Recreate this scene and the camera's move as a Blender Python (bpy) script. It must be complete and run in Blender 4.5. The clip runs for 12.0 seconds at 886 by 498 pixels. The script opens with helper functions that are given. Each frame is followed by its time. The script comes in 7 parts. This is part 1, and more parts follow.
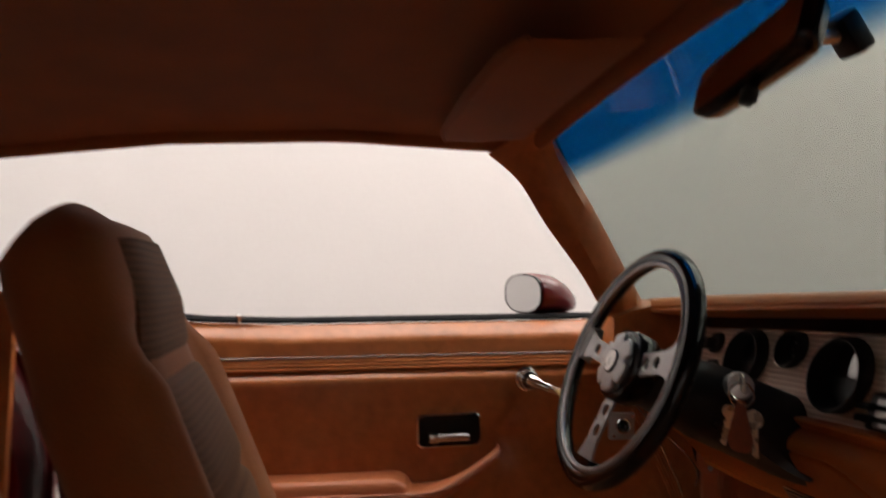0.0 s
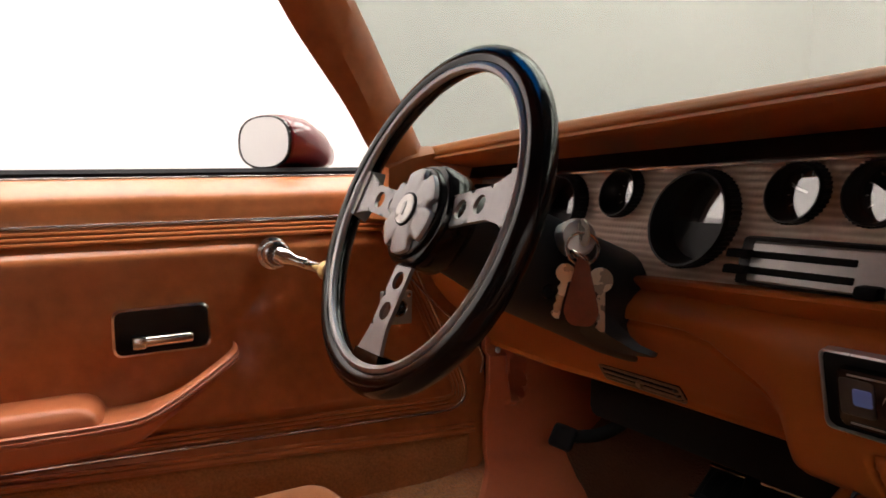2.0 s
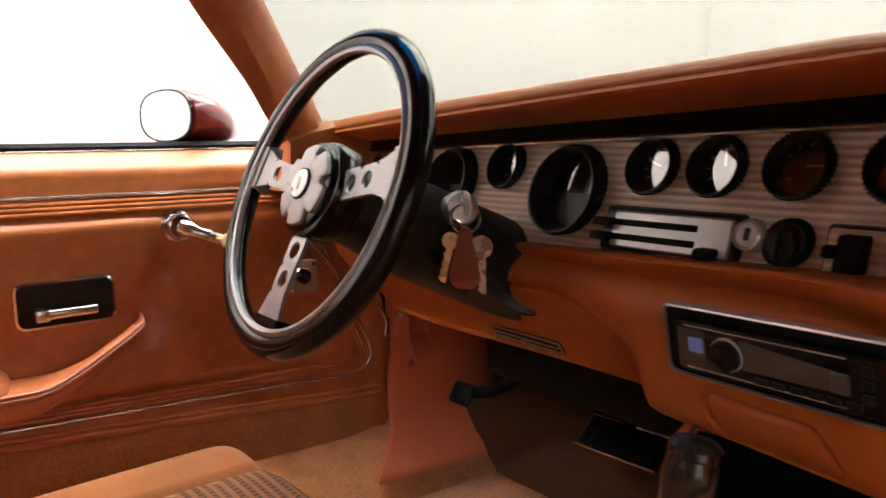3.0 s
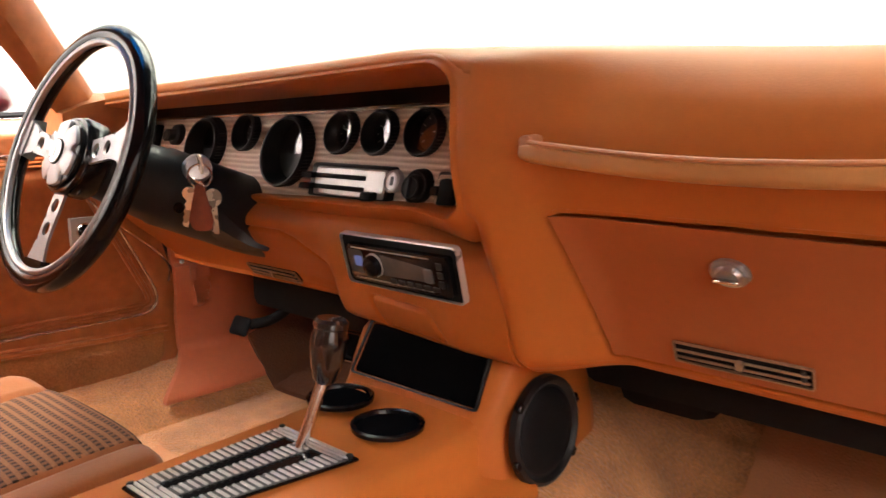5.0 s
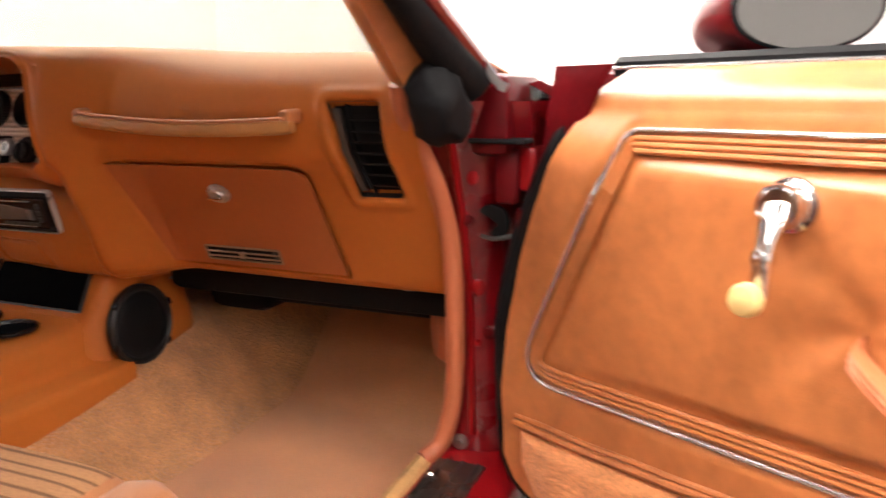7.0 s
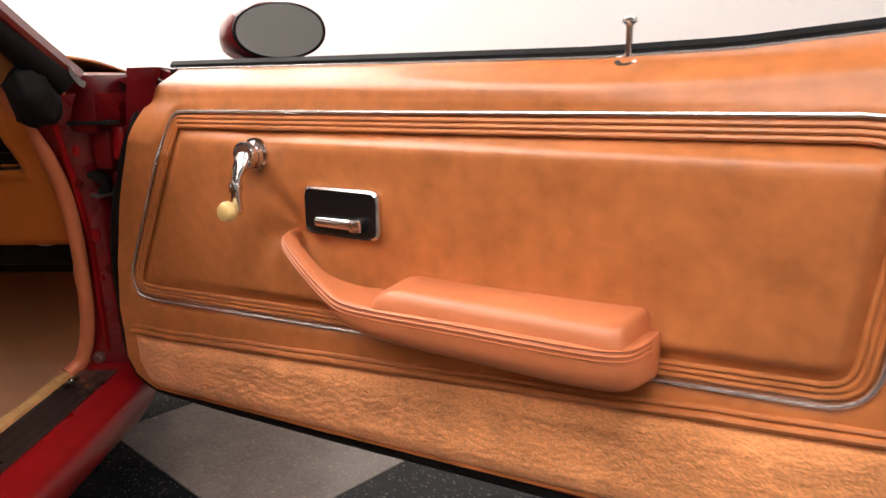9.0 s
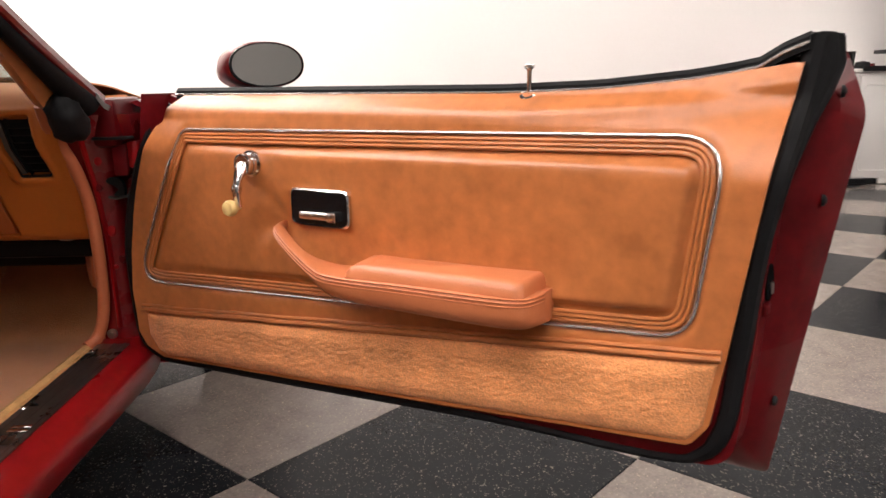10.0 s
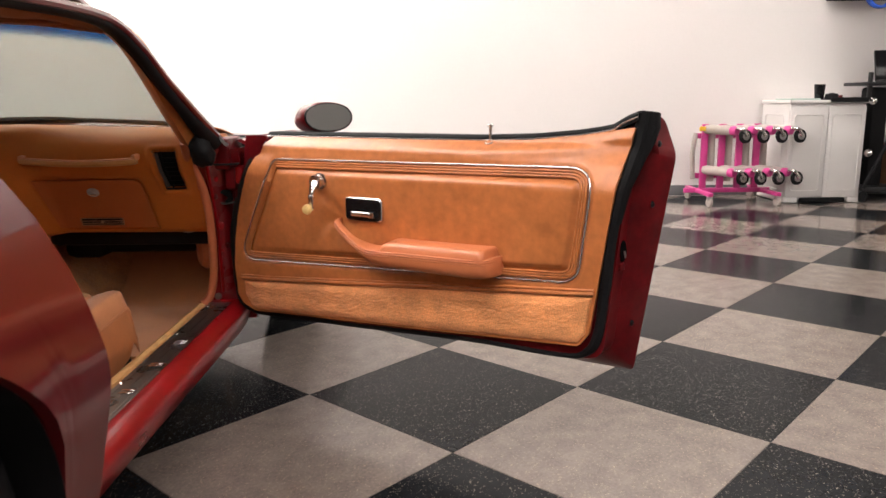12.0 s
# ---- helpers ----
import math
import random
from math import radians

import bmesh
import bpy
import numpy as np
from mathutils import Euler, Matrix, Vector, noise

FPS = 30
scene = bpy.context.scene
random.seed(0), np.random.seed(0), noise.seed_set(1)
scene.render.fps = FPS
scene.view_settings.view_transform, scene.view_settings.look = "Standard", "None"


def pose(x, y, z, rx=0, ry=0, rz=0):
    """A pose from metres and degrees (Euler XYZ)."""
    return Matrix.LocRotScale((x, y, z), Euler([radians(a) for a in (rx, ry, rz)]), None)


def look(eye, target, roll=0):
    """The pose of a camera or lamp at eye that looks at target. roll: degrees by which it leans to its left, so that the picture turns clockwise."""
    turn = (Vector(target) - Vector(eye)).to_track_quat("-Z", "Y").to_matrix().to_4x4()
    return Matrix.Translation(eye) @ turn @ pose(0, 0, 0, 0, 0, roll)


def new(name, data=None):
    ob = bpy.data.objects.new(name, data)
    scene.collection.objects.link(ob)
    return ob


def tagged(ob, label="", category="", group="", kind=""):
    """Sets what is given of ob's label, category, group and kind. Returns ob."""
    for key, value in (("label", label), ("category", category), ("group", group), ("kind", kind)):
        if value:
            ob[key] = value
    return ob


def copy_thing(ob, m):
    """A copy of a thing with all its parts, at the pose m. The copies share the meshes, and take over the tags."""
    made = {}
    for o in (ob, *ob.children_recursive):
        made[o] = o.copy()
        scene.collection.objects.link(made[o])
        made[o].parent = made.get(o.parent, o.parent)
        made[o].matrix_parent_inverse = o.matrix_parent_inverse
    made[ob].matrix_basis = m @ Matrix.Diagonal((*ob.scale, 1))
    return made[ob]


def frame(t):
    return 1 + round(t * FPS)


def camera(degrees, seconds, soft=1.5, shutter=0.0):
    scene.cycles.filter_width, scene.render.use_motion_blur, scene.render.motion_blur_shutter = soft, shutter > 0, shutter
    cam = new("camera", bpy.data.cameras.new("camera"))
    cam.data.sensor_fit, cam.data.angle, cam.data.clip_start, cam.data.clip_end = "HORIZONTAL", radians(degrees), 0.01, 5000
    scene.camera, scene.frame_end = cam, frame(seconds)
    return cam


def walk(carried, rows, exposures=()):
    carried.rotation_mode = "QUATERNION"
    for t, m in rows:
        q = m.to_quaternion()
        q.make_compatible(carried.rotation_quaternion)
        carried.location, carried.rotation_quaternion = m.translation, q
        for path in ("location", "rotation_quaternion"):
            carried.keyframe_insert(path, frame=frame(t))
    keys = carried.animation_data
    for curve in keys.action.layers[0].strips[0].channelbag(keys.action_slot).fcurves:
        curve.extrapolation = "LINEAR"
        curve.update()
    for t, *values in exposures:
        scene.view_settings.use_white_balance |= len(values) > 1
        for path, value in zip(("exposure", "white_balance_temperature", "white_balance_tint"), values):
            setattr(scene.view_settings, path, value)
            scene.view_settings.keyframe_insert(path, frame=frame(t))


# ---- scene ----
cam = camera(61.6, 12.0, shutter=0.35)
PATH = [
    (0, (0.651, 0.026, 0.828), (-1.313, 0.39, 0.928), 1.5),
    (0.5, (0.508, 0.092, 0.744), (-1.403, 0.682, 0.729), 1.2),
    (1, (0.362, 0.144, 0.752), (-1.491, 0.888, 0.627), 1.1),
    (1.5, (0.281, 0.152, 0.763), (-1.503, 1.042, 0.615), 0.8),
    (2, (0.276, 0.124, 0.748), (-1.434, 1.149, 0.584), 0.9),
    (2.5, (0.299, 0.121, 0.752), (-1.345, 1.241, 0.548), 0.7),
    (3, (0.343, 0.115, 0.756), (-1.238, 1.315, 0.51), 0.7),
    (3.5, (0.413, 0.119, 0.754), (-1.093, 1.405, 0.476), 0.6),
    (3.7, (0.437, 0.124, 0.749), (-1.039, 1.443, 0.464), 0.6),
    (5.3, (0.707, 0.032, 0.783), (-0.548, 1.546, 0.417), 0.1),
    (5.5, (0.748, 0.014, 0.788), (-0.490, 1.541, 0.418), 0.2),
    (6, (0.853, -0.024, 0.79), (-0.312, 1.557, 0.411), -0.1),
    (6.5, (0.970, -0.096, 0.776), (-0.002, 1.61, 0.394), -0.0),
    (7, (1.095, -0.146, 0.772), (0.380, 1.678, 0.366), -0.1),
    (7.5, (1.211, -0.212, 0.754), (0.752, 1.693, 0.351), 0.1),
    (7.7, (1.256, -0.241, 0.755), (0.879, 1.679, 0.339), 0.1),
    (9.3, (1.428, -0.589, 0.797), (1.445, 1.358, 0.341), -0.6),
    (9.5, (1.429, -0.651, 0.805), (1.472, 1.297, 0.353), -0.4),
    (10, (1.438, -0.806, 0.818), (1.503, 1.145, 0.38), -0.8),
    (10.5, (1.443, -0.977, 0.844), (1.499, 0.976, 0.415), -1.5),
    (11, (1.450, -1.167, 0.869), (1.504, 0.788, 0.454), -1.7),
    (11.5, (1.472, -1.36, 0.885), (1.521, 0.598, 0.485), -1.6),
    (12, (1.475, -1.56, 0.9), (1.486, 0.402, 0.509), -0.6),
]
EXPOSURES = [(0.0, -1.05), (0.5, -1.3), (1.0, -0.9), (1.5, -0.5), (2.0, -0.15), (2.5, 0.15), (3.5, 0.85), (5.5, 1.42), (6.5, 1.45), (7.0, 1.0), (7.5, 0.4), (9.5, -0.2), (10.5, -0.22), (12.0, -0.27)]
walk(cam, [(t, look(eye, target, roll)) for t, eye, target, roll in PATH], EXPOSURES)

# ---- world and light ----
world = bpy.data.worlds.new("world")
scene.world = world
world.use_nodes = True
world.node_tree.nodes["Background"].inputs[0].default_value = (0.9, 0.93, 1.0, 1)
world.node_tree.nodes["Background"].inputs[1].default_value = 0.02
LAMP = 13.0                 # strength of the ceiling panels' diffusers


# ---- materials ----
def nodes_of(name):
    m = bpy.data.materials.new(name)
    m.use_nodes = True
    nt = m.node_tree
    return m, nt, nt.nodes["Principled BSDF"]


def surface(name, base, rough, metal=0.0, var=0.15, scale=8.0, fine=120.0, bump=0.15, depth=0.001, coat=0.0,
            kind="noise", rvar=0.08, per_object=0.0, sheen=0.0, spec=0.5, mottle=0.35):
    """A principled surface with colour change at two scales, roughness change and fine relief."""
    m, nt, b = nodes_of(name)
    L = nt.links.new
    tc = nt.nodes.new("ShaderNodeTexCoord")
    n1 = nt.nodes.new("ShaderNodeTexNoise")
    n1.inputs["Scale"].default_value, n1.inputs["Detail"].default_value = scale, 5
    n2 = nt.nodes.new("ShaderNodeTexNoise")
    n2.inputs["Scale"].default_value, n2.inputs["Detail"].default_value = fine, 3
    L(tc.outputs["Object"], n1.inputs["Vector"]), L(tc.outputs["Object"], n2.inputs["Vector"])
    mix = nt.nodes.new("ShaderNodeMath")
    mix.operation = "MULTIPLY_ADD"
    L(n2.outputs["Fac"], mix.inputs[0])
    mix.inputs[1].default_value = mottle
    L(n1.outputs["Fac"], mix.inputs[2])
    ramp = nt.nodes.new("ShaderNodeMapRange")
    mid = 0.5 + 0.5 * mottle
    ramp.inputs["From Min"].default_value, ramp.inputs["From Max"].default_value = mid - 0.32, mid + 0.32
    ramp.inputs["To Min"].default_value, ramp.inputs["To Max"].default_value = 1 - var, 1 + var
    L(mix.outputs[0], ramp.inputs["Value"])
    hsv = nt.nodes.new("ShaderNodeHueSaturation")
    hsv.inputs["Color"].default_value = (*base, 1)
    if per_object:
        info = nt.nodes.new("ShaderNodeObjectInfo")
        add = nt.nodes.new("ShaderNodeMath")
        add.operation = "MULTIPLY_ADD"
        L(info.outputs["Random"], add.inputs[0])
        add.inputs[1].default_value = per_object
        L(ramp.outputs[0], add.inputs[2])
        L(add.outputs[0], hsv.inputs["Value"])
    else:
        L(ramp.outputs[0], hsv.inputs["Value"])
    L(hsv.outputs[0], b.inputs["Base Color"])
    rr = nt.nodes.new("ShaderNodeMapRange")
    rr.inputs["To Min"].default_value, rr.inputs["To Max"].default_value = max(0.02, rough - rvar), min(1, rough + rvar)
    L(n1.outputs["Fac"], rr.inputs["Value"])
    L(rr.outputs[0], b.inputs["Roughness"])
    b.inputs["Metallic"].default_value = metal
    b.inputs["Coat Weight"].default_value = coat
    b.inputs["Coat Roughness"].default_value = 0.04
    b.inputs["Specular IOR Level"].default_value = spec
    b.inputs["Sheen Weight"].default_value = sheen
    if bump:
        bp = nt.nodes.new("ShaderNodeBump")
        bp.inputs["Strength"].default_value, bp.inputs["Distance"].default_value = bump, depth
        if kind == "leather":
            vo = nt.nodes.new("ShaderNodeTexVoronoi")
            vo.inputs["Scale"].default_value = 420
            L(tc.outputs["Object"], vo.inputs["Vector"])
            L(vo.outputs["Distance"], bp.inputs["Height"])
        else:
            L(n2.outputs["Fac"], bp.inputs["Height"])
        L(bp.outputs[0], b.inputs["Normal"])
    return m


def cloth_stripes(name, base, line, axis, pitch, duty, cross=0.0):
    """Ribbed seat cloth: darker lines at an even pitch along one axis, a faint weave across."""
    m, nt, b = nodes_of(name)
    L = nt.links.new
    tc = nt.nodes.new("ShaderNodeTexCoord")
    sep = nt.nodes.new("ShaderNodeSeparateXYZ")
    L(tc.outputs["Object"], sep.inputs[0])

    def wave(ax, p, wide):
        a = nt.nodes.new("ShaderNodeMath")
        a.operation = "DIVIDE"
        L(sep.outputs[ax], a.inputs[0])
        a.inputs[1].default_value = p
        f = nt.nodes.new("ShaderNodeMath")
        f.operation = "FRACT"
        L(a.outputs[0], f.inputs[0])
        t = nt.nodes.new("ShaderNodeMath")
        t.operation = "PINGPONG"
        L(f.outputs[0], t.inputs[0])
        t.inputs[1].default_value = 0.5
        r = nt.nodes.new("ShaderNodeMapRange")
        r.interpolation_type = "SMOOTHSTEP"
        r.inputs["From Min"].default_value, r.inputs["From Max"].default_value = wide * 0.5 - 0.06, wide * 0.5 + 0.06
        L(t.outputs[0], r.inputs["Value"])
        return r.outputs[0]
    w = wave(axis, pitch, duty)
    if cross:
        c = wave(1 if axis == 0 else 0, pitch * 0.8, 0.42)
        mx = nt.nodes.new("ShaderNodeMath")
        mx.operation = "MAXIMUM"
        L(w, mx.inputs[0])
        cc = nt.nodes.new("ShaderNodeMath")
        cc.operation = "MULTIPLY"
        L(c, cc.inputs[0])
        cc.inputs[1].default_value = cross
        L(cc.outputs[0], mx.inputs[1])
        w = mx.outputs[0]
    no = nt.nodes.new("ShaderNodeTexNoise")
    no.inputs["Scale"].default_value, no.inputs["Detail"].default_value = 300, 2
    L(tc.outputs["Object"], no.inputs["Vector"])
    col = nt.nodes.new("ShaderNodeMix")
    col.data_type = "RGBA"
    L(w, col.inputs["Factor"])
    col.inputs["A"].default_value, col.inputs["B"].default_value = (*line, 1), (*base, 1)
    h = nt.nodes.new("ShaderNodeHueSaturation")
    L(col.outputs["Result"], h.inputs["Color"])
    mr = nt.nodes.new("ShaderNodeMapRange")
    mr.inputs["To Min"].default_value, mr.inputs["To Max"].default_value = 0.7, 1.25
    L(no.outputs["Fac"], mr.inputs["Value"])
    L(mr.outputs[0], h.inputs["Value"])
    L(h.outputs[0], b.inputs["Base Color"])
    b.inputs["Roughness"].default_value = 0.85
    b.inputs["Sheen Weight"].default_value = 0.0
    bp = nt.nodes.new("ShaderNodeBump")
    bp.inputs["Strength"].default_value, bp.inputs["Distance"].default_value = 0.6, 0.002
    L(w, bp.inputs["Height"])
    L(bp.outputs[0], b.inputs["Normal"])
    return m


def tile_mat(name, base, chip, amount, gloss=0.22):
    """Vinyl floor tile: mottled base with scattered chips of another colour, waxed."""
    m, nt, b = nodes_of(name)
    L = nt.links.new
    tc = nt.nodes.new("ShaderNodeTexCoord")
    info = nt.nodes.new("ShaderNodeObjectInfo")
    off = nt.nodes.new("ShaderNodeVectorMath")
    off.operation = "MULTIPLY_ADD"
    L(info.outputs["Random"], off.inputs[0])
    off.inputs[1].default_value = (31, 17, 0)
    L(tc.outputs["Object"], off.inputs[2])
    warp = nt.nodes.new("ShaderNodeTexNoise")
    warp.inputs["Scale"].default_value, warp.inputs["Detail"].default_value = 60, 2
    L(off.outputs[0], warp.inputs["Vector"])
    wv = nt.nodes.new("ShaderNodeVectorMath")
    wv.operation = "MULTIPLY_ADD"
    L(warp.outputs["Color"], wv.inputs[0])
    wv.inputs[1].default_value = (0.02, 0.02, 0.02)
    L(off.outputs[0], wv.inputs[2])
    vo = nt.nodes.new("ShaderNodeTexVoronoi")
    vo.inputs["Scale"].default_value = 185
    L(wv.outputs[0], vo.inputs["Vector"])
    sel = nt.nodes.new("ShaderNodeSeparateColor")
    L(vo.outputs["Color"], sel.inputs[0])
    gate = nt.nodes.new("ShaderNodeMath")
    gate.operation = "GREATER_THAN"
    L(sel.outputs[0], gate.inputs[0])
    gate.inputs[1].default_value = 1 - amount
    near = nt.nodes.new("ShaderNodeMapRange")
    near.inputs["From Min"].default_value, near.inputs["From Max"].default_value = 0.42, 0.25
    L(vo.outputs["Distance"], near.inputs["Value"])
    f = nt.nodes.new("ShaderNodeMath")
    f.operation = "MULTIPLY"
    L(gate.outputs[0], f.inputs[0]), L(near.outputs[0], f.inputs[1])
    tone = nt.nodes.new("ShaderNodeMapRange")
    tone.inputs["To Min"].default_value, tone.inputs["To Max"].default_value = 0.08, 1.0
    L(sel.outputs[1], tone.inputs["Value"])
    f2 = nt.nodes.new("ShaderNodeMath")
    f2.operation = "MULTIPLY"
    L(f.outputs[0], f2.inputs[0]), L(tone.outputs[0], f2.inputs[1])
    big = nt.nodes.new("ShaderNodeTexNoise")
    big.inputs["Scale"].default_value, big.inputs["Detail"].default_value = 14, 6
    L(off.outputs[0], big.inputs["Vector"])
    fine = nt.nodes.new("ShaderNodeTexNoise")
    fine.inputs["Scale"].default_value, fine.inputs["Detail"].default_value = 110, 4
    L(off.outputs[0], fine.inputs["Vector"])
    su = nt.nodes.new("ShaderNodeMath")
    su.operation = "ADD"
    L(big.outputs["Fac"], su.inputs[0]), L(fine.outputs["Fac"], su.inputs[1])
    mr = nt.nodes.new("ShaderNodeMapRange")
    mr.inputs["From Min"].default_value, mr.inputs["From Max"].default_value = 0.6, 1.4
    mr.inputs["To Min"].default_value, mr.inputs["To Max"].default_value = 0.72, 1.28
    L(su.outputs[0], mr.inputs["Value"])
    h = nt.nodes.new("ShaderNodeHueSaturation")
    h.inputs["Color"].default_value = (*base, 1)
    L(mr.outputs[0], h.inputs["Value"])
    mix = nt.nodes.new("ShaderNodeMix")
    mix.data_type = "RGBA"
    L(f2.outputs[0], mix.inputs["Factor"])
    L(h.outputs[0], mix.inputs["A"])
    mix.inputs["B"].default_value = (*chip, 1)
    L(mix.outputs["Result"], b.inputs["Base Color"])
    ro = nt.nodes.new("ShaderNodeMapRange")
    b.inputs["Specular IOR Level"].default_value = gloss
    ro.inputs["To Min"].default_value, ro.inputs["To Max"].default_value = 0.10, 0.24
    L(big.outputs["Fac"], ro.inputs["Value"])
    L(ro.outputs[0], b.inputs["Roughness"])
    bp = nt.nodes.new("ShaderNodeBump")
    bp.inputs["Strength"].default_value, bp.inputs["Distance"].default_value = 0.08, 0.002
    L(big.outputs["Fac"], bp.inputs["Height"])
    L(bp.outputs[0], b.inputs["Normal"])
    return m


def engine_turned(name):
    """Gold-tinted machined aluminium with fine horizontal ribs."""
    m, nt, b = nodes_of(name)
    L = nt.links.new
    tc = nt.nodes.new("ShaderNodeTexCoord")
    mp = nt.nodes.new("ShaderNodeMapping")
    mp.inputs["Scale"].default_value = (1, 0.01, 1)
    L(tc.outputs["Object"], mp.inputs["Vector"])
    wa = nt.nodes.new("ShaderNodeTexWave")
    wa.bands_direction = "Z"
    wa.inputs["Scale"].default_value, wa.inputs["Distortion"].default_value = 40, 0.15
    L(mp.outputs[0], wa.inputs["Vector"])
    wx = nt.nodes.new("ShaderNodeTexWave")
    wx.bands_direction = "X"
    wx.inputs["Scale"].default_value, wx.inputs["Distortion"].default_value = 60, 0.2
    L(mp.outputs[0], wx.inputs["Vector"])
    no = nt.nodes.new("ShaderNodeTexNoise")
    no.inputs["Scale"].default_value = 25
    L(tc.outputs["Object"], no.inputs["Vector"])
    mix = nt.nodes.new("ShaderNodeMix")
    mix.data_type = "RGBA"
    L(wa.outputs["Fac"], mix.inputs["Factor"])
    mix.inputs["A"].default_value, mix.inputs["B"].default_value = (0.66, 0.52, 0.42, 1), (0.88, 0.76, 0.64, 1)
    L(mix.outputs["Result"], b.inputs["Base Color"])
    b.inputs["Metallic"].default_value = 0.2
    rr = nt.nodes.new("ShaderNodeMapRange")
    rr.inputs["To Min"].default_value, rr.inputs["To Max"].default_value = 0.3, 0.5
    L(no.outputs["Fac"], rr.inputs["Value"])
    L(rr.outputs[0], b.inputs["Roughness"])
    ad = nt.nodes.new("ShaderNodeMath")
    ad.operation = "MULTIPLY_ADD"
    L(wx.outputs["Fac"], ad.inputs[0])
    ad.inputs[1].default_value = 0.35
    L(wa.outputs["Fac"], ad.inputs[2])
    bp = nt.nodes.new("ShaderNodeBump")
    bp.inputs["Strength"].default_value, bp.inputs["Distance"].default_value = 0.6, 0.002
    L(ad.outputs[0], bp.inputs["Height"])
    L(bp.outputs[0], b.inputs["Normal"])
    return m


def clear_glass(name, tint=(0.9, 0.97, 0.93), band=None, gloss=0.03):
    """Thin see-through pane: mostly transparent, a mirror gloss on top; band=(z0, z1, colour) tints its upper edge."""
    m, nt, b = nodes_of(name)
    L = nt.links.new
    nt.nodes.remove(b)
    out = nt.nodes["Material Output"]
    tr = nt.nodes.new("ShaderNodeBsdfTransparent")
    gl = nt.nodes.new("ShaderNodeBsdfGlossy")
    gl.inputs["Roughness"].default_value = 0.02
    lw = nt.nodes.new("ShaderNodeLayerWeight")
    lw.inputs["Blend"].default_value = 0.5
    pw = nt.nodes.new("ShaderNodeMath")
    pw.operation = "POWER"
    L(lw.outputs["Facing"], pw.inputs[0])
    pw.inputs[1].default_value = 5
    fr = nt.nodes.new("ShaderNodeMath")
    fr.operation = "MULTIPLY_ADD"
    L(pw.outputs[0], fr.inputs[0])
    fr.inputs[1].default_value, fr.inputs[2].default_value = 0.9, gloss
    mx = nt.nodes.new("ShaderNodeMixShader")
    L(fr.outputs[0], mx.inputs[0]), L(tr.outputs[0], mx.inputs[1]), L(gl.outputs[0], mx.inputs[2])
    L(mx.outputs[0], out.inputs["Surface"])
    tr.inputs["Color"].default_value = (*tint, 1)
    if band:
        tc = nt.nodes.new("ShaderNodeTexCoord")
        sep = nt.nodes.new("ShaderNodeSeparateXYZ")
        L(tc.outputs["Object"], sep.inputs[0])
        r = nt.nodes.new("ShaderNodeMapRange")
        r.interpolation_type = "SMOOTHSTEP"
        r.inputs["From Min"].default_value, r.inputs["From Max"].default_value = band[0], band[1]
        bow = nt.nodes.new("ShaderNodeMath")          # the band follows the bow of the glass
        bow.operation = "MULTIPLY"
        L(sep.outputs[0], bow.inputs[0]), L(sep.outputs[0], bow.inputs[1])
        rise = nt.nodes.new("ShaderNodeMath")
        rise.operation = "MULTIPLY_ADD"
        L(bow.outputs[0], rise.inputs[0])
        rise.inputs[1].default_value = 0.14
        L(sep.outputs[2], rise.inputs[2])
        L(rise.outputs[0], r.inputs["Value"])
        c = nt.nodes.new("ShaderNodeMix")
        c.data_type = "RGBA"
        L(r.outputs[0], c.inputs["Factor"])
        c.inputs["A"].default_value, c.inputs["B"].default_value = (*tint, 1), (*band[2], 1)
        L(c.outputs["Result"], tr.inputs["Color"])
    return m


def glow(name, colour, strength):
    m, nt, b = nodes_of(name)
    b.inputs["Base Color"].default_value = (*colour, 1)
    b.inputs["Emission Color"].default_value = (*colour, 1)
    b.inputs["Emission Strength"].default_value = strength
    return m


LEATHER = surface("tan_vinyl", (0.455, 0.150, 0.046), 0.32, var=0.24, scale=12, fine=46, mottle=0.8, bump=0.12, depth=0.0006, kind="leather")
DASHSKIN = surface("tan_dash_plastic", (0.50, 0.141, 0.023), 0.5, var=0.1, scale=5, fine=90, bump=0.14, depth=0.0005, kind="leather", spec=0.3)
GRABPAD = surface("faded_bar_pad", (0.50, 0.225, 0.070), 0.42, var=0.14, scale=14, fine=90, bump=0.1, depth=0.0005, kind="leather")
GLOVESKIN = surface("glove_door_plastic", (0.41, 0.112, 0.031), 0.42, var=0.1, scale=6, fine=90, bump=0.12, depth=0.0005, kind="leather", spec=0.35)
SALMON = surface("salmon_vinyl", (0.50, 0.140, 0.060), 0.5, var=0.12, scale=9, fine=90, bump=0.1, depth=0.0005, kind="leather")
ARMSKIN = surface("moulded_armrest", (0.51, 0.158, 0.062), 0.42, var=0.1, scale=9, fine=90, bump=0.1, depth=0.0005, kind="leather")
PALE = surface("pale_tan_vinyl", (0.55, 0.215, 0.085), 0.45, var=0.14, scale=14, fine=90, bump=0.1, depth=0.0005, kind="leather")
HEADLINER = surface("rust_headliner", (0.26, 0.085, 0.025), 0.9, var=0.2, scale=10, fine=300, bump=0.3, depth=0.001)
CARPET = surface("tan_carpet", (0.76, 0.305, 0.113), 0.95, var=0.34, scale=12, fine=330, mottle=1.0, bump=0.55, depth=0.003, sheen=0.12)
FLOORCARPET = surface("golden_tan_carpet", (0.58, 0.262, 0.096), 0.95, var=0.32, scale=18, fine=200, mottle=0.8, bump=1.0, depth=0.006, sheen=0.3)
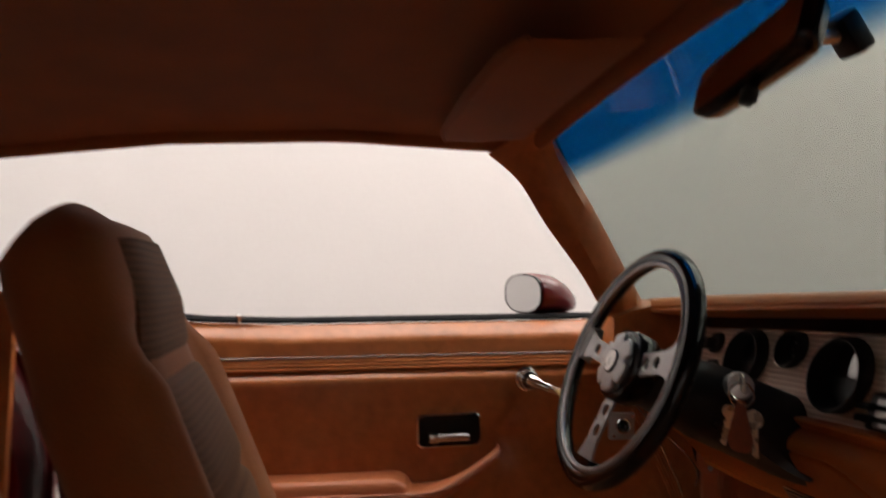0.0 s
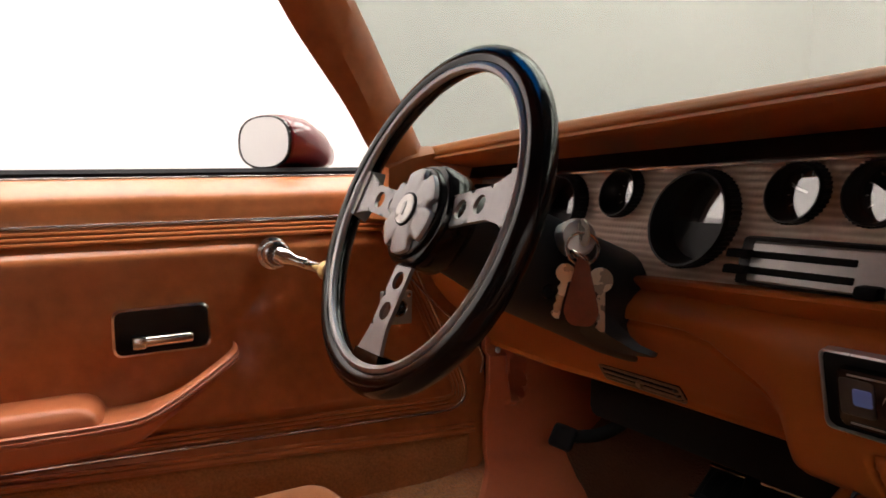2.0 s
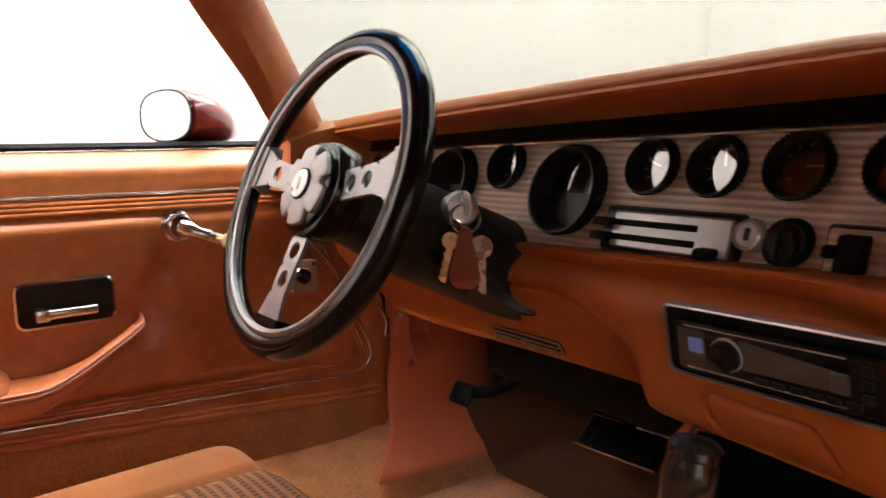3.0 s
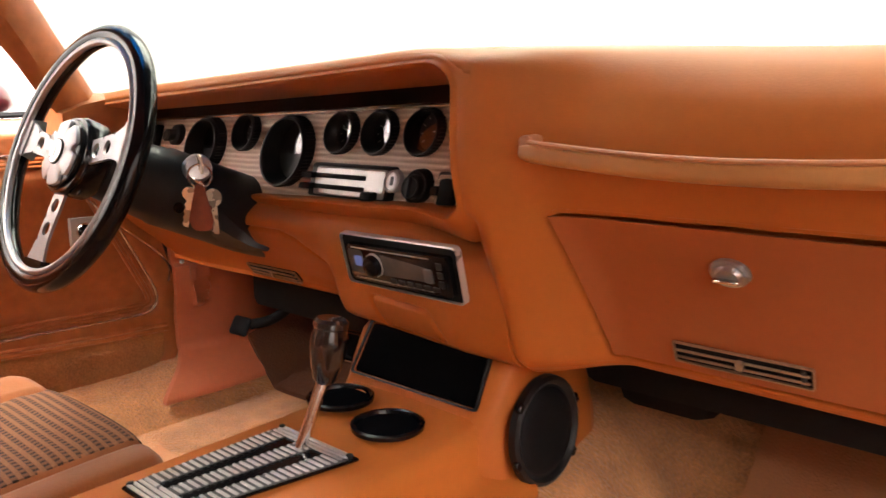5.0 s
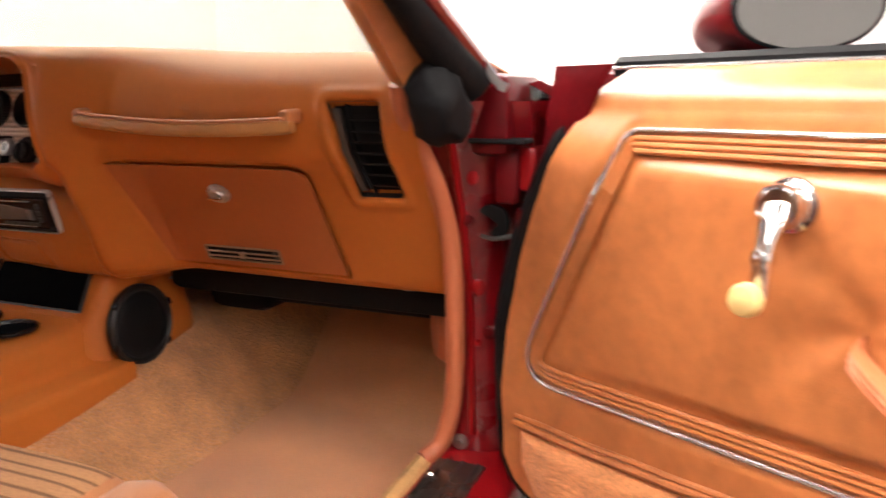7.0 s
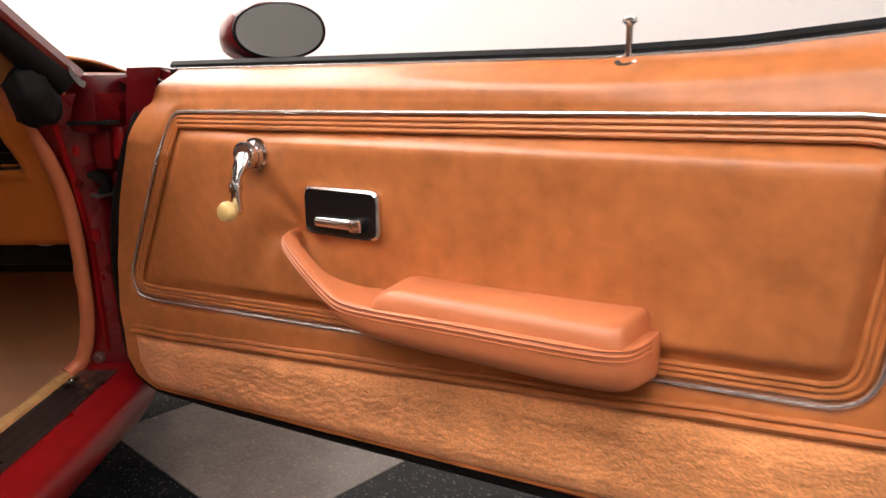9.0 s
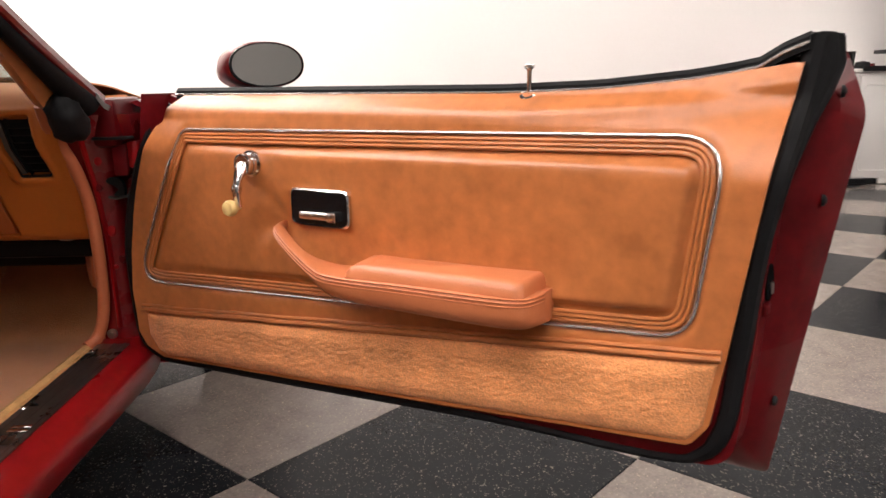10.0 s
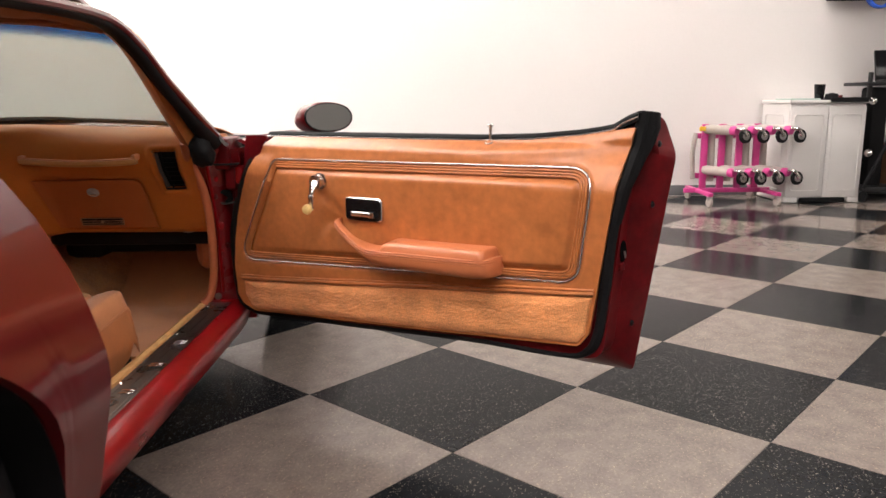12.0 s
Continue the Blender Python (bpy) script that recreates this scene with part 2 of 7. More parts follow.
# darker brown than tan_carpet, for the closed door's strip
DARKCARPET = surface("darker_brown_carpet", (0.40, 0.165, 0.052), 0.9, var=0.3, scale=10, fine=260, mottle=1.0, bump=0.7, depth=0.003)
# dark brown that carries the shade under the dash in its colour
TOESHADE = surface("toe_shade_brown", (0.10, 0.034, 0.012), 0.95, var=0.3, scale=12, fine=220, bump=0.8, depth=0.004)
MATCARPET = surface("ribbed_mat", (0.60, 0.27, 0.12), 0.9, var=0.2, scale=6, fine=280, bump=0.6, depth=0.002, sheen=0.2)
BLACK = surface("black_plastic", (0.010, 0.010, 0.011), 0.4, var=0.25, scale=20, fine=160, bump=0.1, depth=0.0006, spec=0.35)
MATTBLACK = surface("matt_black", (0.006, 0.006, 0.007), 0.75, var=0.2, scale=20, fine=160, bump=0.15, spec=0.2)
# near-black for flat sheets that stand in for the shade inside holes
HOLESHADE = surface("hole_shade_black", (0.0025, 0.0025, 0.003), 0.95, var=0.2, bump=0.05, spec=0.03)
RUBBER = surface("black_rubber", (0.008, 0.008, 0.009), 0.55, var=0.35, scale=15, fine=120, bump=0.25, depth=0.002, spec=0.1)
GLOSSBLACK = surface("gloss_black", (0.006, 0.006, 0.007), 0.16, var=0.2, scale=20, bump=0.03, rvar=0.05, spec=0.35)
CHROME = surface("chrome", (0.72, 0.70, 0.68), 0.17, metal=1.0, var=0.06, bump=0.03, rvar=0.05)
STEEL = surface("brushed_steel", (0.42, 0.40, 0.39), 0.34, metal=1.0, var=0.15, scale=30, bump=0.06)
ALU = surface("cast_aluminium", (0.48, 0.47, 0.46), 0.34, metal=0.55, var=0.1, scale=30, bump=0.05)
PLATERIB = surface("milled_plate_ribs", (0.66, 0.64, 0.61), 0.30, metal=0.6, var=0.08, scale=40, bump=0.03)
PLATEGREY = surface("milled_plate", (0.11, 0.107, 0.104), 0.42, metal=0.5, var=0.15, scale=40, bump=0.04)
RIBALU = surface("bright_ribs", (0.66, 0.64, 0.62), 0.24, metal=0.85, var=0.12, scale=60, bump=0.03)
SPOKE = surface("satin_spoke", (0.36, 0.35, 0.35), 0.42, metal=0.75, var=0.1, scale=30, bump=0.04)
REDPAINT = surface("dark_red_paint", (0.100, 0.003, 0.006), 0.35, var=0.12, scale=3, bump=0.006, depth=0.0006, coat=0.75, rvar=0.05, spec=0.2)
JAMBRED = surface("dusty_red_paint", (0.088, 0.002, 0.004), 0.42, var=0.5, scale=14, fine=70, bump=0.15, coat=0.14, rvar=0.15, spec=0.15)
ROCKERRED = surface("red_sill_paint", (0.26, 0.005, 0.008), 0.3, var=0.3, scale=6, fine=50, bump=0.03, coat=0.45, rvar=0.1, spec=0.15)
PILLARRED = surface("scuffed_red_pillar", (0.165, 0.003, 0.006), 0.28, var=0.45, scale=9, fine=60, bump=0.12, depth=0.0015, coat=0.8, rvar=0.12, spec=0.3)
SILLPLATE = surface("worn_sill_plate", (0.17, 0.135, 0.12), 0.3, metal=0.85, var=0.4, scale=10, bump=0.1, rvar=0.12)
GRILL = surface("bronze_grill", (0.38, 0.24, 0.15), 0.35, metal=0.4, var=0.2, scale=30, bump=0.05)
WHITEWALL = surface("white_wall_paint", (0.80, 0.765, 0.755), 0.7, var=0.035, scale=0.9, fine=40, bump=0.05, depth=0.001)
# dimness of the hall behind the camera, put into the wall's colour
DIMWALL = surface("dim_wall_grey", (0.15, 0.145, 0.14), 0.7, var=0.05, scale=0.9, fine=40, bump=0.05, depth=0.001)
# dark grey chosen to hold back bounced light; the ceiling is never in view
CEILING = surface("dimmed_ceiling", (0.20, 0.20, 0.205), 0.9, var=0.05, scale=1.5, fine=30, bump=0.05)
BASEBOARD = surface("grey_vinyl_base", (0.16, 0.17, 0.18), 0.5, var=0.15, scale=4, bump=0.05)
SLAB = surface("screed", (0.18, 0.17, 0.16), 0.7, var=0.2, scale=3, bump=0.1)
TILEBLACK = tile_mat("black_tile", (0.010, 0.011, 0.013), (0.21, 0.185, 0.155), 0.30, 0.05)
TILEGREY = tile_mat("warm_grey_tile", (0.185, 0.153, 0.136), (0.36, 0.285, 0.215), 0.36)
PINK = surface("pink_powdercoat", (0.62, 0.055, 0.27), 0.4, var=0.1, scale=20, bump=0.04)
GREYPIPE = surface("grey_roller", (0.42, 0.37, 0.34), 0.5, var=0.15, scale=10, bump=0.05)
WHITEPLASTIC = surface("white_resin", (0.68, 0.66, 0.65), 0.5, var=0.08, scale=3, bump=0.04)
IVORY = surface("ivory_knob", (0.72, 0.50, 0.20), 0.35, var=0.15, scale=40, bump=0.03)
BRASSKEY = surface("nickel_key", (0.74, 0.68, 0.56), 0.28, metal=0.6, var=0.1, scale=60, bump=0.03)
FOB = surface("brown_leather_fob", (0.24, 0.062, 0.028), 0.5, var=0.2, scale=60, bump=0.2, depth=0.0004, kind="leather")
DARKWOOD = surface("black_shift_knob", (0.02, 0.014, 0.012), 0.2, var=0.3, scale=25, bump=0.02, coat=0.6)
MIRRORGLASS = surface("mirror_glass", (0.72, 0.72, 0.72), 0.02, metal=1.0, var=0.0, bump=0, rvar=0.005)
CLUSTER = engine_turned("engine_turned_panel")
DIAL = surface("gauge_dial", (0.012, 0.012, 0.013), 0.6, var=0.1, bump=0)
WHITEINK = surface("white_print", (0.75, 0.73, 0.70), 0.6, var=0.02, bump=0)
LENS = clear_glass("gauge_lens", (0.95, 0.95, 0.95), gloss=0.22)
SHIELD = clear_glass("windshield_glass", (0.58, 0.615, 0.59), band=(1.100, 1.130, (0.010, 0.20, 0.38)), gloss=0.012)
CLEAR = clear_glass("rear_glass", (0.9, 0.92, 0.9))
SCREEN = glow("radio_display", (0.10, 0.13, 0.30), 0.25)
BLUE = surface("blue_plastic", (0.02, 0.10, 0.55), 0.4, var=0.1, bump=0.03)
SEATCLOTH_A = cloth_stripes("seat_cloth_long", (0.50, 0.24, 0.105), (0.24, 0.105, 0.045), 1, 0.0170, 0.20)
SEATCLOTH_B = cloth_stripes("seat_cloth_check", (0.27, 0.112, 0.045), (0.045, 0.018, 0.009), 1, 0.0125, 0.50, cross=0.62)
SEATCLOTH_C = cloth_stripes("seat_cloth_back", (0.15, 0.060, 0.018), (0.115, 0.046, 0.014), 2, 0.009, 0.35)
# driver's seat velour, with the dimmer side's shade put into its colour
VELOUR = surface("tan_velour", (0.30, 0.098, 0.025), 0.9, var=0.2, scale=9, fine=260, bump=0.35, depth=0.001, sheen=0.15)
RADIOSTRIP = surface("radio_strip", (0.22, 0.21, 0.20), 0.25, metal=0.6, var=0.2, scale=40, bump=0.03)
RIMBLACK = surface("padded_black_rim", (0.006, 0.006, 0.007), 0.13, var=0.1, scale=40, fine=200, bump=0.02, depth=0.0003, rvar=0.02, spec=0.32)
DARKSTEEL = surface("dark_steel", (0.10, 0.10, 0.10), 0.35, metal=0.8, var=0.2, scale=30, bump=0.05)
CARPETEDGE = surface("yellow_carpet_edge", (0.56, 0.31, 0.115), 0.9, var=0.25, scale=30, fine=240, bump=0.8, depth=0.003)
# same seat velour, lighter: the open door's light is in the colour
LITVELOUR = surface("lit_tan_velour", (0.50, 0.195, 0.075), 0.9, var=0.18, scale=9, fine=260, bump=0.35, depth=0.001, sheen=0.2)
DIFFUSER = glow("lamp_diffuser", (1.0, 0.93, 0.868), LAMP)

# ---- mesh tools ----
ORIGIN = {}


def thing(name, label, category, base, group="", kind=""):
    """An Empty at the base of a thing whose parts are built in world coordinates."""
    ob = new(name)
    ob.location = base
    ob.empty_display_size = 0.05
    ORIGIN[ob.name] = Matrix.Translation(-Vector(base))
    return tagged(ob, label, category, group, kind)


def local_thing(name, label, category, matrix, group="", kind=""):
    """An Empty at a pose; its parts are built in its own coordinates."""
    ob = new(name)
    ob.matrix_world = matrix
    ob.empty_display_size = 0.05
    return tagged(ob, label, category, group, kind)


def part(name, bm, material, parent=None, label="", sharp=38.0):
    """Links a bmesh as one mesh object under a thing or under a part."""
    bmesh.ops.recalc_face_normals(bm, faces=bm.faces)
    me = bpy.data.meshes.new(name)
    bm.to_mesh(me)
    bm.free()
    me.materials.append(material)
    me.polygons.foreach_set("use_smooth", [True] * len(me.polygons))
    me.set_sharp_from_angle(angle=radians(sharp))
    ob = new(name, me)
    if parent is not None:
        ob.parent = parent
        if parent.name in ORIGIN:
            ob.matrix_parent_inverse = ORIGIN[parent.name]
    if label:
        tagged(ob, label)
    return ob


def box(x0, x1, y0, y1, z0, z1, bevel=0.004, seg=2, bm=None, m=None):
    bm = bm or bmesh.new()
    r = bmesh.ops.create_cube(bm, size=1)
    vs = r["verts"]
    for v in vs:
        v.co = Vector(((x0 + x1) / 2 + v.co.x * (x1 - x0), (y0 + y1) / 2 + v.co.y * (y1 - y0), (z0 + z1) / 2 + v.co.z * (z1 - z0)))
    if m is not None:
        bmesh.ops.transform(bm, matrix=m, verts=vs)
    if bevel:
        es = list({e for v in vs for e in v.link_edges})
        bmesh.ops.bevel(bm, geom=es, offset=bevel, segments=seg, affect="EDGES", profile=0.5)
    return bm


def loft(rings, closed=True, caps=True, bm=None, loop=False):
    """Skins a list of rings of points; closed: each ring is a loop; loop: the last ring meets the first."""
    bm = bm or bmesh.new()
    vs = [[bm.verts.new(p) for p in r] for r in rings]
    n = len(rings[0])
    pairs = list(zip(vs, vs[1:])) + ([(vs[-1], vs[0])] if loop else [])
    for a, b in pairs:
        for i in range(n if closed else n - 1):
            j = (i + 1) % n
            bm.faces.new((a[i], a[j], b[j], b[i]))
    if caps and closed and not loop:
        bm.faces.new(vs[0][::-1])
        bm.faces.new(vs[-1])
    return bm


def smooth_path(pts, n=6, closed=False):
    """A Catmull-Rom curve through the points."""
    P = [Vector(p) for p in pts]
    out = []
    N = len(P)
    for i in range(N if closed else N - 1):
        if closed:
            a, b, c, d = P[i - 1], P[i], P[(i + 1) % N], P[(i + 2) % N]
        else:
            a, b, c, d = P[max(i - 1, 0)], P[i], P[i + 1], P[min(i + 2, N - 1)]
        for k in range(n):
            t = k / n
            out.append(0.5 * ((2 * b) + (c - a) * t + (2 * a - 5 * b + 4 * c - d) * t * t + (3 * b - a - 3 * c + d) * t ** 3))
    if not closed:
        out.append(P[-1])
    return out


def tube(pts, radius, seg=10, closed=False, bm=None, flat=1.0, up=(0, 0, 1)):
    """A round (or flattened) bar along a path; radius may be a list, one for each point."""
    P = [Vector(p) for p in pts]
    N = len(P)
    rad = radius if isinstance(radius, (list, tuple)) else [radius] * N
    rings = []
    ref = Vector(up)
    for i in range(N):
        if closed:
            t = P[(i + 1) % N] - P[i - 1]
        else:
            t = P[min(i + 1, N - 1)] - P[max(i - 1, 0)]
        t.normalize()
        a = ref - t * ref.dot(t)
        if a.length < 1e-4:
            a = t.orthogonal()
        a.normalize()
        ref = a if abs(Vector(up).dot(t)) > 0.95 else ref
        b = t.cross(a)
        rings.append([P[i] + (a * math.cos(q) * flat + b * math.sin(q)) * rad[i] for q in (2 * math.pi * k / seg for k in range(seg))])
    return loft(rings, bm=bm, loop=closed)


def lathe(profile, m, seg=28, bm=None):
    """Turns (radius, height) round the local z axis and lays it at m."""
    rings = [[m @ Vector((r * math.cos(q), r * math.sin(q), h)) for q in (2 * math.pi * k / seg for k in range(seg))] for r, h in profile]
    return loft(rings, bm=bm, caps=True)


def turn_to(p, d):
    """A frame at p whose z axis points along d."""
    return Matrix.Translation(p) @ Vector(d).to_track_quat("Z", "Y").to_matrix().to_4x4()


def slab(outline, to3, d0, d1, bevel=0.003, seg=2, bm=None):
    """A plate with a flat outline: to3(u, v, d) lays it into space; its front edge at d1 is rounded."""
    bm = bm or bmesh.new()
    a = [bm.verts.new(to3(u, v, d0)) for u, v in outline]
    b = [bm.verts.new(to3(u, v, d1)) for u, v in outline]
    n = len(outline)
    for i in range(n):
        j = (i + 1) % n
        bm.faces.new((a[i], a[j], b[j], b[i]))
    bm.faces.new(a[::-1])
    top = bm.faces.new(b)
    if bevel:
        bmesh.ops.bevel(bm, geom=list(top.edges), offset=bevel, segments=seg, affect="EDGES", profile=0.5)
    return bm


def round_poly(corners, r, n=5):
    """A polygon with its corners rounded; r may be one radius or one for each corner."""
    out = []
    N = len(corners)
    for i in range(N):
        p, a, b = Vector(corners[i]), Vector(corners[i - 1]), Vector(corners[(i + 1) % N])
        rr = r[i] if isinstance(r, (list, tuple)) else r
        u, w = (a - p).normalized(), (b - p).normalized()
        half = math.acos(max(-1, min(1, u.dot(w)))) / 2
        cut = min(rr / math.tan(half), 0.49 * min((a - p).length, (b - p).length))
        s, e = p + u * cut, p + w * cut
        for k in range(n + 1):
            t = k / n
            out.append(tuple((1 - t) ** 2 * s + 2 * t * (1 - t) * p + t * t * e))
    return out


def rect(w, h, r, n=5, cx=0.0, cy=0.0):
    return round_poly([(cx - w / 2, cy - h / 2), (cx + w / 2, cy - h / 2), (cx + w / 2, cy + h / 2), (cx - w / 2, cy + h / 2)], r, n)


def sdf(p, poly):
    """Signed distance from a point to a polygon, negative inside."""
    x, y = p
    best, inside = 1e9, False
    N = len(poly)
    for i in range(N):
        ax, ay = poly[i - 1]
        bx, by = poly[i]
        dx, dy = bx - ax, by - ay
        t = max(0, min(1, ((x - ax) * dx + (y - ay) * dy) / (dx * dx + dy * dy + 1e-12)))
        best = min(best, (x - ax - t * dx) ** 2 + (y - ay - t * dy) ** 2)
        if (ay > y) != (by > y) and x < (bx - ax) * (y - ay) / (by - ay) + ax:
            inside = not inside
    return -math.sqrt(best) if inside else math.sqrt(best)


def ease(a, b, x):
    t = max(0.0, min(1.0, (x - a) / (b - a)))
    return t * t * (3 - 2 * t)


def lerp_table(tab, x):
    if x <= tab[0][0]:
        return tab[0][1]
    for (a, p), (b, q) in zip(tab, tab[1:]):
        if x <= b:
            return p + (q - p) * (x - a) / (b - a)
    return tab[-1][1]


def sheet(rows, thick, bm=None):
    """A sheet with thickness from a grid of points; thick moves the back along the vector given."""
    bm = bm or bmesh.new()
    back = [[Vector(p) + Vector(thick) for p in r] for r in rows]
    A = [[bm.verts.new(p) for p in r] for r in rows]
    B = [[bm.verts.new(p) for p in r] for r in back]
    R, C = len(rows), len(rows[0])
    for i in range(R - 1):
        for j in range(C - 1):
            bm.faces.new((A[i][j], A[i][j + 1], A[i + 1][j + 1], A[i + 1][j]))
            bm.faces.new((B[i][j], B[i + 1][j], B[i + 1][j + 1], B[i][j + 1]))
    for i in range(R - 1):
        bm.faces.new((A[i][0], A[i + 1][0], B[i + 1][0], B[i][0]))
        bm.faces.new((A[i][-1], B[i][-1], B[i + 1][-1], A[i + 1][-1]))
    for j in range(C - 1):
        bm.faces.new((A[0][j], B[0][j], B[0][j + 1], A[0][j + 1]))
        bm.faces.new((A[-1][j], A[-1][j + 1], B[-1][j + 1], B[-1][j]))
    return bm


# ---- the hall ----
ROOM_W, ROOM_E, ROOM_S, ROOM_N, ROOM_H = -3.2, 9.0, -7.0, 5.4, 4.2


def structure(name, bm, material, label, category):
    return tagged(part(name, bm, material), label, category, kind="structure")


structure("wall_north", box(ROOM_W, ROOM_E, ROOM_N, ROOM_N + 0.2, -0.05, ROOM_H, 0), WHITEWALL, "white painted smooth showroom wall", "wall")
structure("wall_west", box(ROOM_W - 0.2, ROOM_W, ROOM_S, ROOM_N + 0.2, -0.05, ROOM_H, 0), WHITEWALL, "white painted smooth showroom wall beside the car", "wall")
structure("wall_east", box(ROOM_E, ROOM_E + 0.2, ROOM_S, ROOM_N + 0.2, -0.05, ROOM_H, 0), WHITEWALL, "white painted plain showroom wall", "wall")
# unseen wall, dark so that reflections and bounced light stay low
structure("wall_south", box(ROOM_W, ROOM_E, ROOM_S - 0.2, ROOM_S, -0.05, ROOM_H, 0), DIMWALL, "plain wall added out of view, dark in place of an unlit hall", "wall")
structure("ceiling", box(ROOM_W - 0.2, ROOM_E + 0.2, ROOM_S - 0.2, ROOM_N + 0.2, ROOM_H, ROOM_H + 0.15, 0), CEILING, "dark grey flat ceiling, out of view, darkened to cut bounced light", "ceiling")
structure("baseboard", box(ROOM_W, ROOM_E, ROOM_N - 0.008, ROOM_N, 0.003, 0.1, 0.002), BASEBOARD, "dark grey vinyl cove base along the white wall", "baseboard")

lamp_first = None
LAMP_SPOTS = [(-1.6, y) for y in (-5.2, -3.0, -1.0, 0.4, 1.8, 3.2, 4.6)] + [(1.3, y) for y in (-5.6, -2.4, 4.4)] + [(4.2, y) for y in (-1.0, 4.4)] + [(7.2, y) for y in (-5.2, -2.4)]
for lx, ly in LAMP_SPOTS:
    m = Matrix.Translation((lx, ly, ROOM_H))
    if lamp_first is None:
        lamp_first = local_thing("ceiling_light", "white flat panel ceiling light, switched on", "light", m, "ceiling lights")
        fr = bmesh.new()
        for a in ((-1.22, 1.22, -0.62, -0.59), (-1.22, 1.22, 0.59, 0.62), (-1.22, -1.19, -0.59, 0.59), (1.19, 1.22, -0.59, 0.59)):
            box(*a, -0.05, -0.001, 0.003, 1, bm=fr)
        part("frame", fr, WHITEPLASTIC, lamp_first)
        part("diffuser", box(-1.189, 1.189, -0.589, 0.589, -0.035, -0.02, 0), DIFFUSER, lamp_first, "glowing white diffuser")
    else:
        copy_thing(lamp_first, m)

# ---- car body ----
car = thing("car", "dark red two-door coupe body with a tan interior, passenger door open", "car", (0, -0.3, 0))

RAIL = [(-1.2, 0.938), (-0.8, 0.993), (-0.48, 1.029), (-0.21, 1.070), (0.08, 1.092), (0.36, 1.090), (0.46, 1.094)]


def headliner_row(y, lift=0.0, wide=0.645):
    z0 = lerp_table(RAIL, y)
    wide -= 0.07 * ease(0.1, 0.42, y) if lift else 0.0
    return [(wide * u, y + 0.02 * (1 - u * u) * ease(0.2, 0.46, y), z0 + lift + 0.055 * (1 - u * u)) for u in (k / 12 for k in range(-12, 13))]


ys = [-1.2 + 1.66 * k / 30 for k in range(31)]
part("headliner", sheet([headliner_row(y) for y in ys], (0, 0, 0.012)), HEADLINER, car, "rust-brown stretched fabric headliner")
part("roof", sheet([headliner_row(y, 0.03, 0.70) for y in ys], (0, 0, 0.008)), REDPAINT, car)
for sx in (-1, 1):
    rail = [(sx * (0.655 if y < 0.36 else 0.65), y, lerp_table(RAIL, y) + 0.004) for y in [-1.2 + 1.58 * k / 24 for k in range(25)]]
    part("roof_rail_trim", tube(rail, 0.02, 10), HEADLINER, car)
part("windshield_header", tube([(x, 0.43 + 0.02 * (1 - (x / 0.64) ** 2), 1.097 + 0.05 * (1 - (x / 0.64) ** 2)) for x in [-0.64 + 1.28 * k / 20 for k in range(21)]], 0.022, 10), HEADLINER, car)


def pillar(sx):
    """Inner trim of a windshield pillar: window edge and glass edge, with a rounded face between."""
    f = 0.005 if sx < 0 else -0.008
    o = 0.0 if sx < 0 else 0.02
    h = -0.015 if sx < 0 else 0.0
    w = smooth_path([(sx * 0.735 + o, 0.625 + f, 0.775), (sx * 0.712 + o, 0.563 + f, 0.86), (sx * 0.69 + o, 0.495 + f, 0.95), (sx * 0.672 + o * 0.6, 0.425 + f, 1.035), (sx * 0.658, 0.365 + f, 1.075), (sx * 0.648, 0.28, 1.088)], 6)
    g = smooth_path([(sx * 0.715, 0.685 + h, 0.80), (sx * 0.688, 0.625 + h, 0.88), (sx * 0.665, 0.565 + h, 0.965), (sx * 0.645, 0.505 + h, 1.045), (sx * 0.615, 0.455, 1.092), (sx * 0.56, 0.44, 1.112)], 6)
    if sx < 0:
        w = smooth_path([(-0.735, 0.640, 0.755), (-0.704, 0.586, 0.80), (-0.692, 0.542, 0.86), (-0.677, 0.465, 0.95), (-0.664, 0.408, 1.025), (-0.652, 0.345, 1.070)], 6)
    rings = []
    for a, b in zip(w, g):
        mid = (a + b) / 2 + Vector((-sx * 0.012, -0.012, 0))
        out = Vector((sx * 0.035, 0.03, 0.02))
        rings.append([a, a.lerp(mid, 0.6), mid, b.lerp(mid, 0.6), b, b + out * 0.6, (a + b) / 2 + out, a + out * 0.7])
    return loft(rings)


for sx in (-1, 1):
    part("pillar_trim", pillar(sx), LEATHER, car, "tan vinyl windshield pillar trim")
